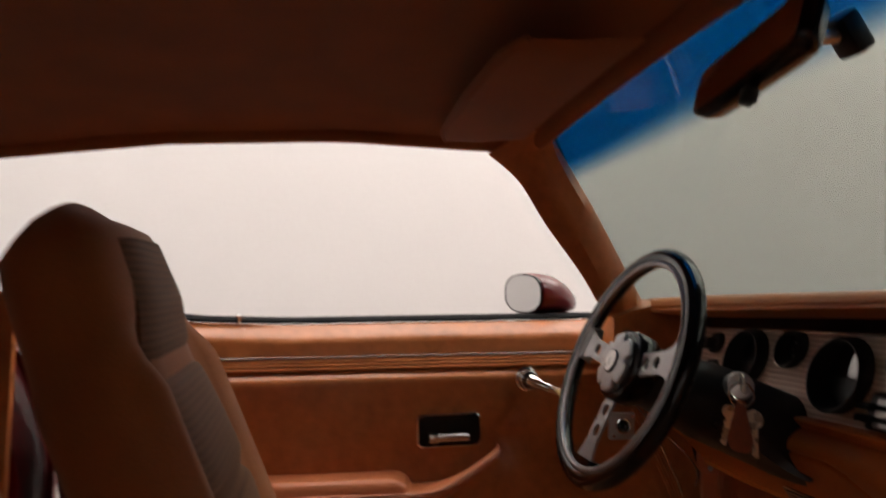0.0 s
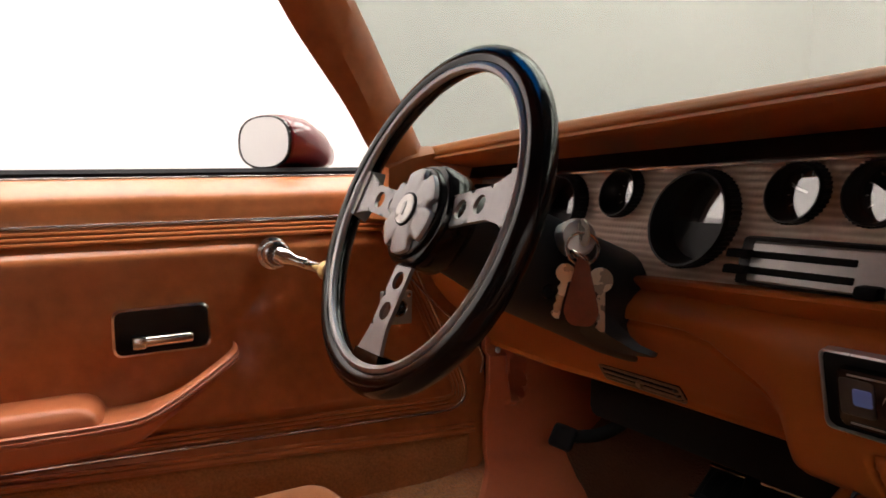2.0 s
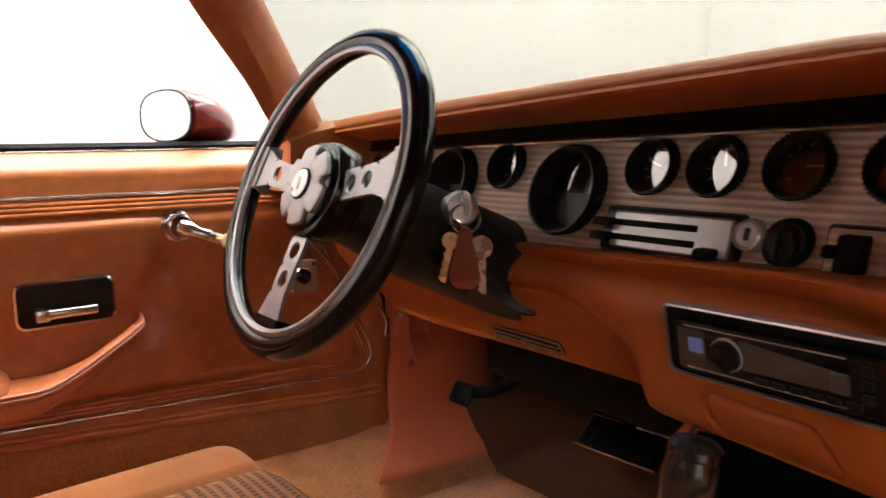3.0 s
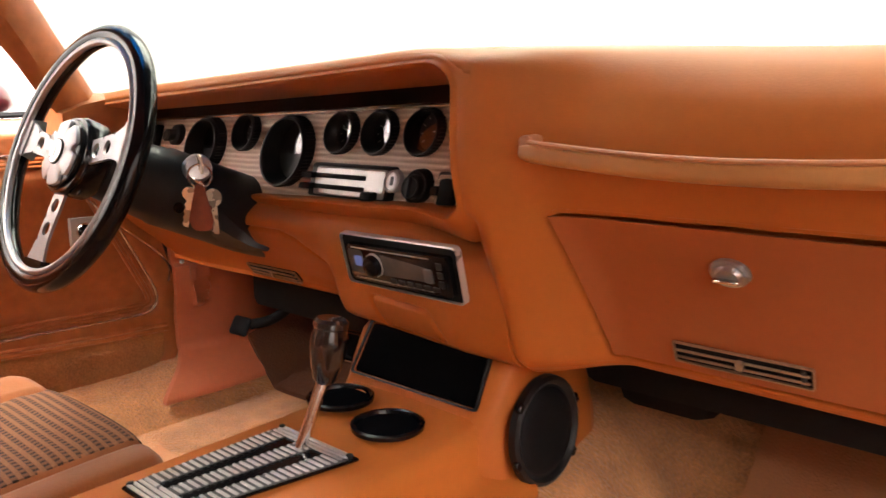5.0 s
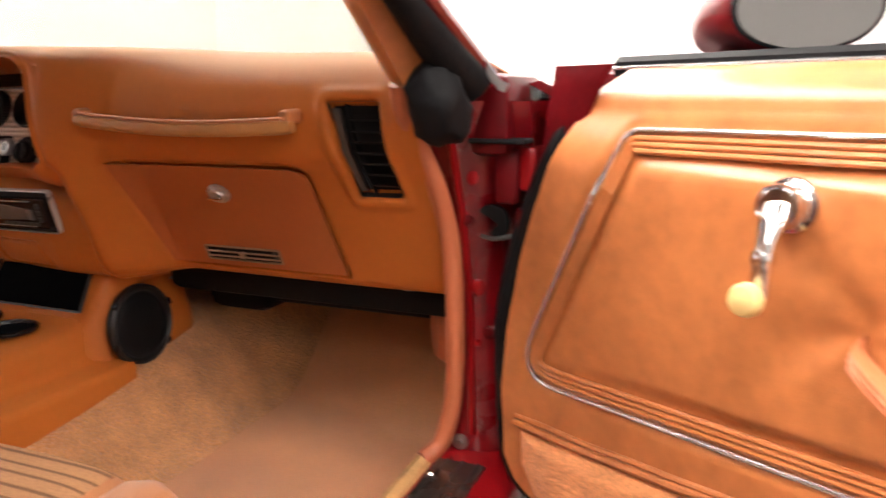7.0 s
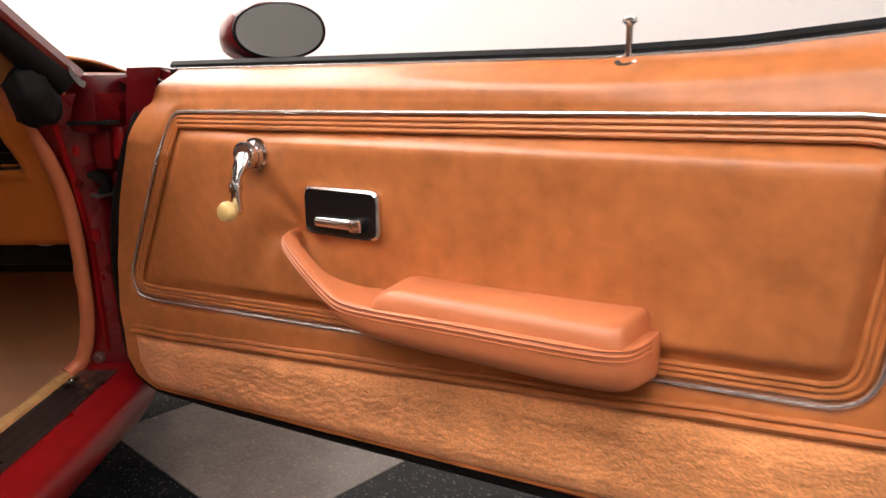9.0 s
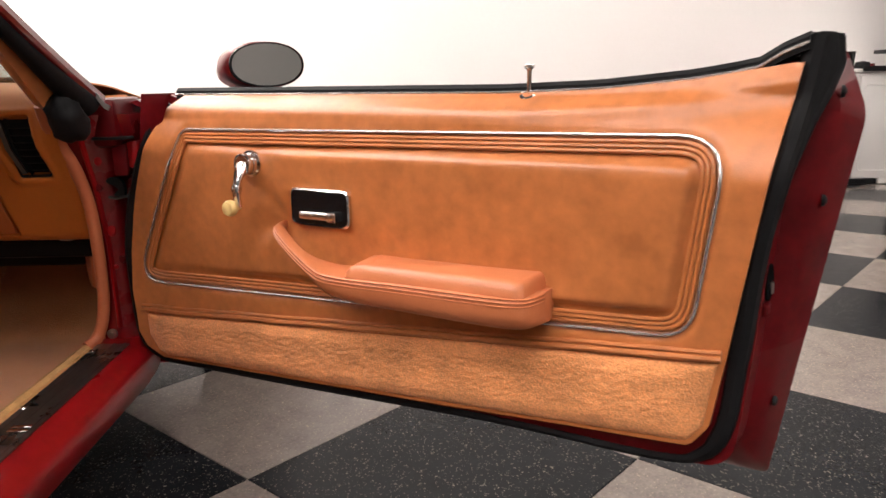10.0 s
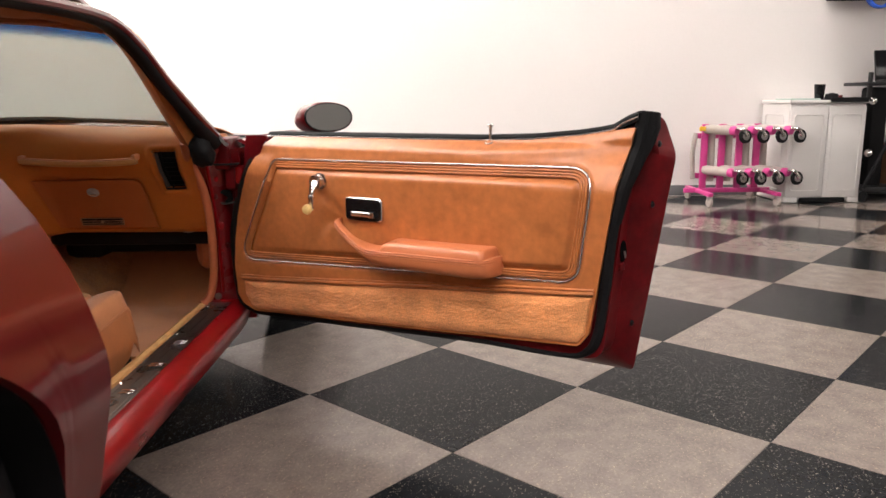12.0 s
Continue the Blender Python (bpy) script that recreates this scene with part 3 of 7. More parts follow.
# outer pillar and roof edge of the open side: red skin with black weatherstrip
for sx in (-1, 1):
    off = Vector((0.0, 0.0, 0.0)) if sx > 0 else Vector((0.02, 0.085, 0.02))
    edge = smooth_path([Vector(q) + off for q in [(sx * 0.73, -0.75, 1.03), (sx * 0.73, -0.4, 1.075), (sx * 0.725, -0.094, 1.094), (sx * 0.728, 0.20, 1.092), (sx * 0.742, 0.345, 1.04), (sx * 0.765, 0.46, 0.955), (sx * 0.80, 0.585, 0.86), (sx * 0.83, 0.68, 0.79)]], 6)
    if sx < 0:
        edge = edge[:18]
    part("drip_rail", tube(edge, 0.010, 8), REDPAINT, car)
    part("pillar_skin", tube([p + Vector((-sx * 0.018, 0.03, 0.0)) for p in edge], 0.018, 8), REDPAINT, car)
    part("weatherstrip", tube([p + Vector((-sx * (0.012 + 0.008 * ease(0.6, 0.9, k / len(edge))), -0.010, -0.006)) for k, p in enumerate(edge)], [0.0155 + 0.011 * ease(0.74, 0.95, k / len(edge)) for k in range(len(edge))], 12), RUBBER, car, "black rubber weatherstrip")
    part("strip_groove", tube([p + Vector((-sx * 0.024, -0.018, -0.010)) for p in edge[4:-8]], 0.0055, 8), RUBBER, car)
blob = lathe([(0.004, -0.05), (0.022, -0.048), (0.034, -0.040), (0.040, -0.028), (0.044, -0.012), (0.045, 0.004), (0.042, 0.018), (0.037, 0.030), (0.030, 0.040), (0.018, 0.047), (0.003, 0.049)], pose(0.784, 0.632, 0.762, 16, -10, 0) @ Matrix.Diagonal((0.78, 0.8, 0.95, 1)), 30)
for v in blob.verts:
    q = v.co * 34
    v.co += Vector((noise.noise(q), noise.noise(q + Vector((9, 1, 0))), noise.noise(q + Vector((3, 7, 0))))) * 0.009 + Vector((noise.noise(q * 2.6), noise.noise(q * 2.6 + Vector((5, 2, 0))), 0)) * 0.004
part("weatherstrip_end", blob, RUBBER, car, "bulky crumpled black rubber end of the weatherstrip", 85)

for sx in (-1,):
    part("pillar_foot", loft([[(sx * 0.70, y, 0.70), (sx * 0.80, y, 0.70), (sx * 0.80, y, z), (sx * 0.735, y, z), (sx * 0.70, y, z - 0.01)] for y, z in ((0.615, 0.785), (0.65, 0.80), (0.70, 0.812), (0.85, 0.80))]), LEATHER if sx < 0 else RUBBER, car)

# windshield
grid = []
for k in range(15):
    t = k / 14
    row = []
    for j in range(27):
        u = (j - 13) / (12.7 if j > 13 else 12.1)
        bot = Vector((0.74 * u, 1.16 - 0.42 * abs(u) ** 2.4, 0.79))
        top = Vector((0.635 * u, 0.475 - 0.02 * u * u, 1.158 - 0.06 * u * u))
        p = bot.lerp(top, t) + Vector((0, 0.02, 0.03)) * math.sin(math.pi * t)
        row.append(p)
    grid.append(row)
part("windshield", sheet(grid, (0, 0.003, 0.004)), SHIELD, car, "green-tinted windshield with a blue shade band")
# rear of the cabin
back = []
for k in range(6):
    t = k / 5
    back.append([Vector((0.62 * u, -1.2 - 0.55 * t, lerp_table(RAIL, -1.2) + 0.05 * (1 - u * u) - 0.13 * t)) for u in (j / 6 - 1 for j in range(13))])
part("rear_window", sheet(back, (0, -0.003, 0.004)), CLEAR, car).visible_shadow = False
part("rear_deck", box(-0.80, 0.80, -2.3, -1.72, 0.76, 0.80, 0.02), REDPAINT, car)
part("rear_bulkhead", box(-0.70, 0.70, -1.22, -1.16, 0.18, 0.80, 0.01), HEADLINER, car)
for sx in (-1, 1):
    part("sail_panel", sheet([[(sx * 0.735, y, z) for z in (0.80, 0.9, lerp_table(RAIL, y) + 0.01)] for y in (-0.80, -0.95, -1.1, -1.25, -1.5)], (-sx * 0.06, 0, 0)), HEADLINER, car)
    part("quarter_window_trim", tube([(sx * 0.70, -0.50, 0.80), (sx * 0.68, -0.63, 0.93), (sx * 0.665, -0.78, 1.0)], 0.022, 8), HEADLINER, car)

def floor_z(x, y):
    """Height of the carpet: flat footwells, a raised toe board, and the tunnel under the console."""
    t = ease(0.31, 0.13, abs(x - 0.035))
    return 0.185 + 0.25 * ease(0.96, 1.33, y) + (0.12 * t + 0.06 * t * ease(0.5, 1.0, y)) * ease(1.33, 1.1, y)


# floor pan, toe board, cowl and bonnet
pan = []
for j in range(23):
    y = -1.16 + 2.5 * j / 22
    row = []
    for k in range(29):
        x = -0.735 + 1.47 * k / 28
        z = floor_z(x, y)
        z += 0.006 * noise.noise(Vector((x * 9, y * 9, 0)))
        if k == 0:
            x = -0.79
        z += 0.085 * ease(-0.66, -0.70, x)
        row.append((x, y, z))
    pan.append(row)
part("carpet", sheet(pan, (0, 0, -0.02)), FLOORCARPET, car, "worn golden tan cut-pile carpet on the floor pan")
# added sheet over the carpet, dark in place of the driver's footwell shade
part("toe_pad", sheet([[(x, y, floor_z(x, y) + 0.022 + 0.095 * ease(-0.615, -0.70, x) + 0.003 * noise.noise(Vector((x * 14, y * 14, 5)))) for x in [-0.70 + 0.64 * k / 14 for k in range(15)]] for y in [0.965 + 0.325 * k / 10 for k in range(11)]], (0, 0, -0.01)), TOESHADE, car, "dark brown sheet painting the shade on the toe board")
part("firewall", box(-0.74, 0.74, 1.30, 1.33, 0.20, 0.78, 0.005), MATTBLACK, car)
part("cowl", sheet([[(x, y, 0.775 + 0.012 * (1 - (x / 0.8) ** 2)) for x in [-0.8 + 1.6 * k / 10 for k in range(11)]] for y in (0.80, 0.95, 1.1, 1.25)], (0, 0, -0.02)), MATTBLACK, car)
hood = []
for j in range(13):
    y = 1.2 + 1.6 * j / 12
    hood.append([(x, y, 0.80 - 0.10 * ease(1.4, 2.8, y) - 0.03 * (x / 0.8) ** 2 + 0.035 * ease(0.42, 0.30, abs(x)) * ease(0.0, 0.2, y - 1.2) * ease(2.6, 1.6, y)) for x in [-0.8 + 1.6 * k / 28 for k in range(29)]])
part("hood", sheet(hood, (0, 0, -0.02)), REDPAINT, car, "dark red engine hood with a raised centre")
scoop = [[(-0.12 + 0.24 * u, 1.40 + 0.42 * v, 0.800 + 0.052 * (1 - u ** 4) * (1 - 0.8 * v * v) + 0.004) for u in (k / 8 - 1 for k in range(17))] for v in (0, 0.05, 0.2, 0.4, 0.6, 0.8, 1.0)]
part("hood_scoop", sheet(scoop, (0, 0, -0.03)), MATTBLACK, car, "low black hood scoop")
wiper = tube(smooth_path([(-0.55, 1.12, 0.835), (-0.2, 1.16, 0.845), (0.2, 1.16, 0.845), (0.55, 1.10, 0.83)], 6), 0.008, 8)
part("wiper", wiper, MATTBLACK, car)
for sx in (-1, 1):
    fender = []
    for j in range(13):
        y = 0.79 + 2.1 * j / 12
        fender.append([(sx * (0.80 + 0.02 * ease(0.7, 1.2, y)), y, 0.775 - 0.06 * ease(1.4, 2.9, y)), (sx * 0.86, y, 0.79 - 0.06 * ease(1.4, 2.9, y)), (sx * 0.91, y, 0.765 - 0.05 * ease(1.4, 2.9, y)), (sx * 0.945, y, 0.66), (sx * 0.945, y, 0.45), (sx * 0.925, y, 0.24)])
    part("fender", sheet(fender, (-sx * 0.012, 0, -0.006)), REDPAINT, car)
    # added black sheet: blocks the bright hall, stands in for shade behind the hinges
    part("inner_fender", sheet([[(sx * x, y, z) for x in (0.80, 0.86, 0.925)] for y, z in ((0.93, 0.768), (1.02, 0.74), (1.04, 0.5), (1.04, 0.25))], (0, 0.01, 0)), MATTBLACK, car)


# hinge pillars, kick panels, rocker sills
def pillar_y(z):
    return lerp_table([(0.2, 0.79), (0.30, 0.785), (0.5, 0.775), (0.62, 0.74), (0.77, 0.675)], z)


for sx in (-1, 1):
    rings = []
    for k in range(14):
        z = 0.20 + 0.565 * k / 13
        y = pillar_y(z) + (0.0 if sx > 0 else 0.095)
        xi = 0.738 if sx > 0 else 0.765
        rings.append([(sx * xi, y + 0.004, z), (sx * 0.775, y, z), (sx * 0.80, y + 0.005, z), (sx * 0.822, y + 0.03, z), (sx * 0.868, y + 0.035, z), (sx * 0.872, y + 0.2, z), (sx * xi, y + 0.2, z)])
    part("hinge_pillar", loft(rings), PILLARRED, car, "scuffed dark red hinge pillar")
for z in (0.33, 0.60):
    hg = box(0.83, 0.876, 0.765, 0.82, z, z + 0.045, 0.006)
    box(0.85, 0.885, 0.72, 0.775, z + 0.008, z + 0.037, 0.005, bm=hg)
    part("hinge", hg, JAMBRED, car)
    part("hinge_pin", lathe([(0.003, -0.045), (0.009, -0.042), (0.009, 0.042), (0.003, 0.045)], Matrix.Translation((0.872, 0.735, z + 0.023)), 10), STEEL, car)
part("cowl_side", box(0.795, 0.846, 0.70, 0.86, 0.70, 0.797, 0.012), JAMBRED, car)
clip = sheet([[(0.815 + 0.043 * t + 0.006 * w, 0.664 - 0.018 * t - 0.004 * w, 0.812 - 0.031 * t + 0.008 * w + 0.004 * math.sin(6 * t)) for w in (-0.5, 0.0, 0.5)] for t in (0, 0.2, 0.4, 0.6, 0.8, 1.0)], (0, 0.003, -0.002))
part("trim_clip", clip, ALU, car, "pale bent metal trim clip")
for z in (0.455, 0.615):
    part("bolt", lathe([(0.002, 0.007), (0.007, 0.006), (0.0075, 0.001), (0.010, 0.0)], turn_to((0.79 + 0.012 * math.sin(z * 60), pillar_y(z) + 0.002, z), (0, -1, 0.1)), 12), JAMBRED, car)
# black bar painted as the shade in the gap over the hinge
part("hinge_gap", box(0.797, 0.868, 0.694, 0.76, 0.7155, 0.7215, 0.002), MATTBLACK, car)
# solid boxes: darker red for a shaded recess, brighter red for its lit flange
part("hinge_box", box(0.822, 0.852, 0.722, 0.80, 0.640, 0.708, 0.006), JAMBRED, car)
part("hinge_box_flange", box(0.850, 0.874, 0.728, 0.80, 0.655, 0.712, 0.008), ROCKERRED, car)
hook = [(-0.014, 0.012), (-0.006, 0.021), (0.010, 0.020), (0.019, 0.010), (0.018, -0.014), (0.008, -0.021), (-0.004, -0.018), (0.001, -0.010), (0.006, -0.004), (-0.002, 0.004)]
part("check_slot", slab([(0.815 + q.x, 0.616 + q.y) for q in smooth_path([(u, v, 0) for u, v in hook], 3, closed=True)], lambda u, v, d: Vector((u, pillar_y(v) - 0.002 - d, v)), -0.01, 0.0025, 0), MATTBLACK, car, "dark slot of the door check")
part("check_arm", tube(smooth_path([(0.80, pillar_y(0.595) - 0.004, 0.595), (0.82, pillar_y(0.594) - 0.012, 0.594), (0.845, pillar_y(0.60) - 0.01, 0.600)], 4), 0.003, 8), DARKSTEEL, car)
for x, z, w, h in ((0.786, 0.52, 0.010, 0.014), (0.783, 0.438, 0.006, 0.006), (0.795, 0.672, 0.008, 0.010)):
    part("dimple", lathe([(1.0, 0.0), (0.8, 0.003), (0.4, 0.004), (0.1, 0.0042)], turn_to((x, pillar_y(z) + 0.001, z), (0, -1, 0.08)) @ Matrix.Diagonal((w, h, 1, 1)), 14), ROCKERRED, car)
part("weld_flange", sheet([[(0.768 + a, pillar_y(z) - 0.002 + b, z) for a, b in ((0, 0.004), (0.004, -0.004), (0.009, -0.005), (0.012, 0.003))] for z in [0.30 + 0.02 * k for k in range(22)]], (0, 0.004, 0)), ROCKERRED, car)
part("seam_sealer", tube([(0.8215 + 0.0015 * noise.noise(Vector((z * 40, 0, 0))), pillar_y(z) + 0.026, z) for z in [0.27 + 0.012 * k for k in range(30)]], 0.0035, 6), JAMBRED, car)
bolt = lathe([(0.002, 0.006), (0.006, 0.006), (0.0065, 0.002), (0.011, 0.0015), (0.0115, -0.004)], turn_to((0.757, 0.781, 0.285), (0, -1, 0)), 14)
part("bolt", bolt, STEEL, car, "zinc-plated bolt with a washer")
welt = smooth_path([(0.728, 0.655, 0.785), (0.730, 0.676, 0.735), (0.750, 0.712, 0.66), (0.757, 0.745, 0.575), (0.757, 0.762, 0.45), (0.750, 0.770, 0.35), (0.734, 0.766, 0.288), (0.716, 0.742, 0.270)], 6)
part("windlace", tube(welt, 0.013, 10), SALMON, car, "salmon-tan vinyl windlace round the door opening")

kick = []
POCKET = round_poly([(0.858, 0.50), (0.868, 0.386), (0.882, 0.392), (0.905, 0.50)], [0.003, 0.005, 0.005, 0.003], 4)
for j in range(61):
    z = 0.222 + 0.29 * j / 60
    row = []
    for k in range(56):
        t = (k / 55) ** 1.3
        y = 0.822 + 0.42 * t + (0.006 * ease(0.46, 0.32, z) - 0.092 * ease(0.30, 0.225, z) ** 1.5) * (1 - t)
        x = -0.757 + 0.012 * (1 - t) + (0.105 - 0.05 * t) * ease(0.31, 0.225, z) ** 1.4 + 0.03 * math.sin(math.pi * t) + 0.10 * ease(0.55, 1.0, t)
        g = sdf((y, z), POCKET)
        x += -0.030 * ease(0.003, -0.004, g) + 0.013 * math.exp(-((g - 0.005) / 0.004) ** 2) * ease(0.45, 0.41, z) + 0.014 * ease(0.862, 0.852, y) * ease(0.475, 0.470, z) * ease(0.36, 0.42, z)
        row.append((x, y, z))
    kick.append(row)
part("kick_panel", sheet(kick, (-0.012, 0.0, 0)), SALMON, car, "salmon plastic kick panel")
part("kick_flange", tube(smooth_path([(-0.650, 0.742, 0.226), (-0.648, 0.80, 0.229), (-0.660, 0.90, 0.230), (-0.668, 1.02, 0.230)], 6), 0.007, 10), SALMON, car, "rounded foot of the kick panel")
part("kick_screw", lathe([(0.005, 0), (0.0045, 0.002), (0.001, 0.003)], turn_to((-0.731, 0.838, 0.478), (1, -0.3, 0.2)), 12), STEEL, car)
part("kick_panel", sheet([[(0.745 - 0.03 * math.sin(math.pi * t) - 0.12 * ease(0.5, 1.0, t), 0.80 + 0.45 * t, z) for t in (k / 11 for k in range(12))] for z in (0.19, 0.25, 0.31, 0.37, 0.43, 0.49)], (0.012, 0, 0)), SALMON, car, "salmon plastic kick panel")
part("kick_bolster", lathe([(0.003, -0.02), (0.05, -0.012), (0.066, 0.01), (0.05, 0.03), (0.003, 0.035)], pose(0.69, 0.93, 0.41, 90, 0, -60), 20), SALMON, car)

for sx in (-1, 1):
    prof = [(0.70, 0.20), (0.70, 0.262), (0.735, 0.266), (0.74, 0.272), (0.812, 0.272), (0.822, 0.268), (0.840, 0.258), (0.851, 0.245), (0.852, 0.228), (0.838, 0.19), (0.81, 0.15), (0.74, 0.13)]
    ysr = [-0.55, -0.3, 0.0, 0.3, 0.6, 0.78, 0.81]
    part("rocker", loft([[(sx * a, y, b - (0.035 if sx < 0 else 0)) for a, b in prof] for y in ysr]), ROCKERRED, car, "glossy red rocker sill")
plate = box(0.739, 0.808, -0.52, 0.745, 0.2725, 0.2755, 0.001, 1)
sp = part("sill_plate", plate, SILLPLATE, car, "worn dark metal sill plate with ribs")
for k in range(3):
    xx = 0.750 + 0.023 * k
    part("rib", box(xx, xx + 0.004, -0.52, 0.745, 0.2754, 0.2775, 0.0012, 1), SILLPLATE, sp)
for k in range(4):
    y = -0.19 + 0.17 * k
    em = box(0.768, 0.801, y, y + 0.009, 0.2772, 0.2802, 0.0012, 1)
    box(0.768, 0.801, y + 0.015, y + 0.024, 0.2772, 0.2802, 0.0012, 1, bm=em)
    part("badge", em, CHROME, sp, "small bright pair of bars")
for y in (-0.40, 0.05, 0.42, 0.70):
    part("screw", lathe([(0.001, 0.003), (0.004, 0.0025), (0.006, 0)], Matrix.Translation((0.745, y, 0.2755)), 12), CHROME, sp)
part("carpet_edge", tube([(0.716, y, 0.262 + 0.002 * noise.noise(Vector((y * 20, 0, 0)))) for y in [-0.5 + 1.25 * k / 40 for k in range(41)]], 0.0145, 8), CARPETEDGE, car, "frayed yellowish carpet edge")

# rear quarter of the open side, with its wheel arch
def quarter_front(z):
    return lerp_table([(0.2, -0.44), (0.33, -0.435), (0.48, -0.44), (0.60, -0.475), (0.67, -0.505), (0.756, -0.56), (0.82, -0.60), (0.86, -0.66)], z)


def quarter_x(y, z):
    return lerp_table([(0.2, 0.90), (0.33, 0.925), (0.45, 0.95), (0.52, 0.957), (0.62, 0.945), (0.75, 0.925), (0.82, 0.90), (0.86, 0.86)], z) + 0.012 * ease(-0.45, -0.9, y)


ARCH_Y, ARCH_Z, ARCH_R = -0.915, 0.31, 0.345
for sx in (-1, 1):
    rows = []
    for k in range(61):
        t = k / 60
        row = []
        for j in range(25):
            v = j / 24
            y0 = -0.44 - 1.8 * t ** 1.3
            d = 1 - ((y0 - ARCH_Y) / ARCH_R) ** 2
            zb = 0.2 if d <= 0 else max(0.2, ARCH_Z + ARCH_R * math.sqrt(d))
            z = zb + (0.86 - zb) * v
            y = y0 + (quarter_front(z) + 0.44) * (1 - t) ** 2
            row.append((sx * quarter_x(y, z), y, z))
        rows.append(row)
    part("quarter_panel", sheet(rows, (-sx * 0.02, 0, 0)), REDPAINT, car, "glossy dark red rear quarter panel with a round wheel arch")
    jam = [[(sx * (quarter_x(-0.45, z) - 0.02 - 0.1 * t), quarter_front(z) - 0.012, z) for t in (0, 0.3, 0.7, 1, 1.6)] for z in [0.2 + 0.62 * k / 16 for k in range(17)]]
    part("lock_pillar", sheet(jam, (0, -0.02, 0)), JAMBRED, car)
    well = [[(sx * (0.935 - 0.26 * u), ARCH_Y + (ARCH_R - 0.005) * math.cos(a), ARCH_Z + (ARCH_R - 0.005) * math.sin(a)) for u in (0, 0.5, 1)] for a in [math.pi * (-0.1 + 1.2 * k / 24) for k in range(25)]]
    part("wheel_well", sheet(well, (0, 0, 0.006)), MATTBLACK, car)
    part("inner_quarter", sheet([[(sx * 0.735, y, z) for z in (0.2, 0.4, 0.6, 0.80)] for y in (-0.46, -0.8, -1.2)], (sx * 0.02, 0, 0)), LEATHER, car)
    ty = lathe([(0.18, -0.10), (0.26, -0.105), (0.305, -0.085), (0.315, -0.05), (0.315, 0.05), (0.305, 0.085), (0.26, 0.105), (0.18, 0.10)], pose(sx * 0.80, ARCH_Y, 0.318, 0, 90, 0), 36)
    wheel = part("wheel", ty, RUBBER, car, "black tyre")
    part("rim", lathe([(0.02, -0.05), (0.15, -0.05), (0.185, -0.09), (0.19, 0.09), (0.15, 0.05), (0.02, 0.06)], pose(sx * 0.80, ARCH_Y, 0.318, 0, 90, 0), 28), STEEL, wheel)
part("lock_pillar_trim", tube(smooth_path([(0.775, -0.44, 0.265), (0.772, -0.445, 0.34), (0.765, -0.47, 0.42), (0.75, -0.52, 0.55)], 5), 0.022, 10), SALMON, car)
for sx in (-1, 1):
    part("front_wheel", lathe([(0.02, -0.08), (0.18, -0.09), (0.26, -0.105), (0.305, -0.085), (0.315, -0.05), (0.315, 0.05), (0.305, 0.085), (0.26, 0.105), (0.02, 0.08)], pose(sx * 0.80, 1.78, 0.318, 0, 90, 0), 32), RUBBER, car)

# ---- doors ----
S_FRONT = [(0.262, 0.055), (0.28, 0.0), (0.31, -0.024), (0.40, -0.03), (0.48, -0.022), (0.56, -0.004), (0.64, 0.022), (0.72, 0.056), (0.77, 0.08), (0.80, 0.105)]
S_REAR = [(0.315, 1.085), (0.33, 1.118), (0.36, 1.140), (0.45, 1.154), (0.70, 1.190), (0.84, 1.212)]
Z_BOT = [(-0.03, 0.268), (0.05, 0.264), (0.64, 0.297), (1.11, 0.327), (1.2, 0.333)]
Z_TOP = [(0.0, 0.800), (0.80, 0.800), (0.95, 0.805), (1.08, 0.817), (1.2, 0.836)]
TRIM_R = round_poly([(0.147, 0.737), (1.140, 0.747), (1.108, 0.480), (-0.008, 0.424)], [0.02, 0.06, 0.055, 0.045], 7)
TRIM_L = round_poly([(0.147, 0.738), (1.140, 0.742), (1.108, 0.458), (-0.008, 0.400)], [0.02, 0.06, 0.055, 0.045], 7)
CARPET_TOP = [(-0.05, 0.352), (0.05, 0.358), (1.16, 0.452)]


def inset(poly, e):
    """A rounded loop moved inwards, with points added on its long sides."""
    out = []
    n = len(poly)
    for i in range(n):
        a, p, b = Vector(poly[i - 1]), Vector(poly[i]), Vector(poly[(i + 1) % n])
        t = (b - a).normalized()
        nr = Vector((t.y, -t.x))
        if nr.dot(Vector((0.6, 0.6)) - p) < 0:
            nr = -nr
        out.append(p + nr * e)
    full = []
    for a, b in zip(out, out[1:] + out[:1]):
        k = max(1, int((a - b).length / 0.05))
        full += [tuple(a.lerp(b, j / k)) for j in range(k)]
    return full


def door_lean(z):
    return -min(0.066, 0.072 * (max(0.0, z - 0.69) / 0.115) ** 1.6)


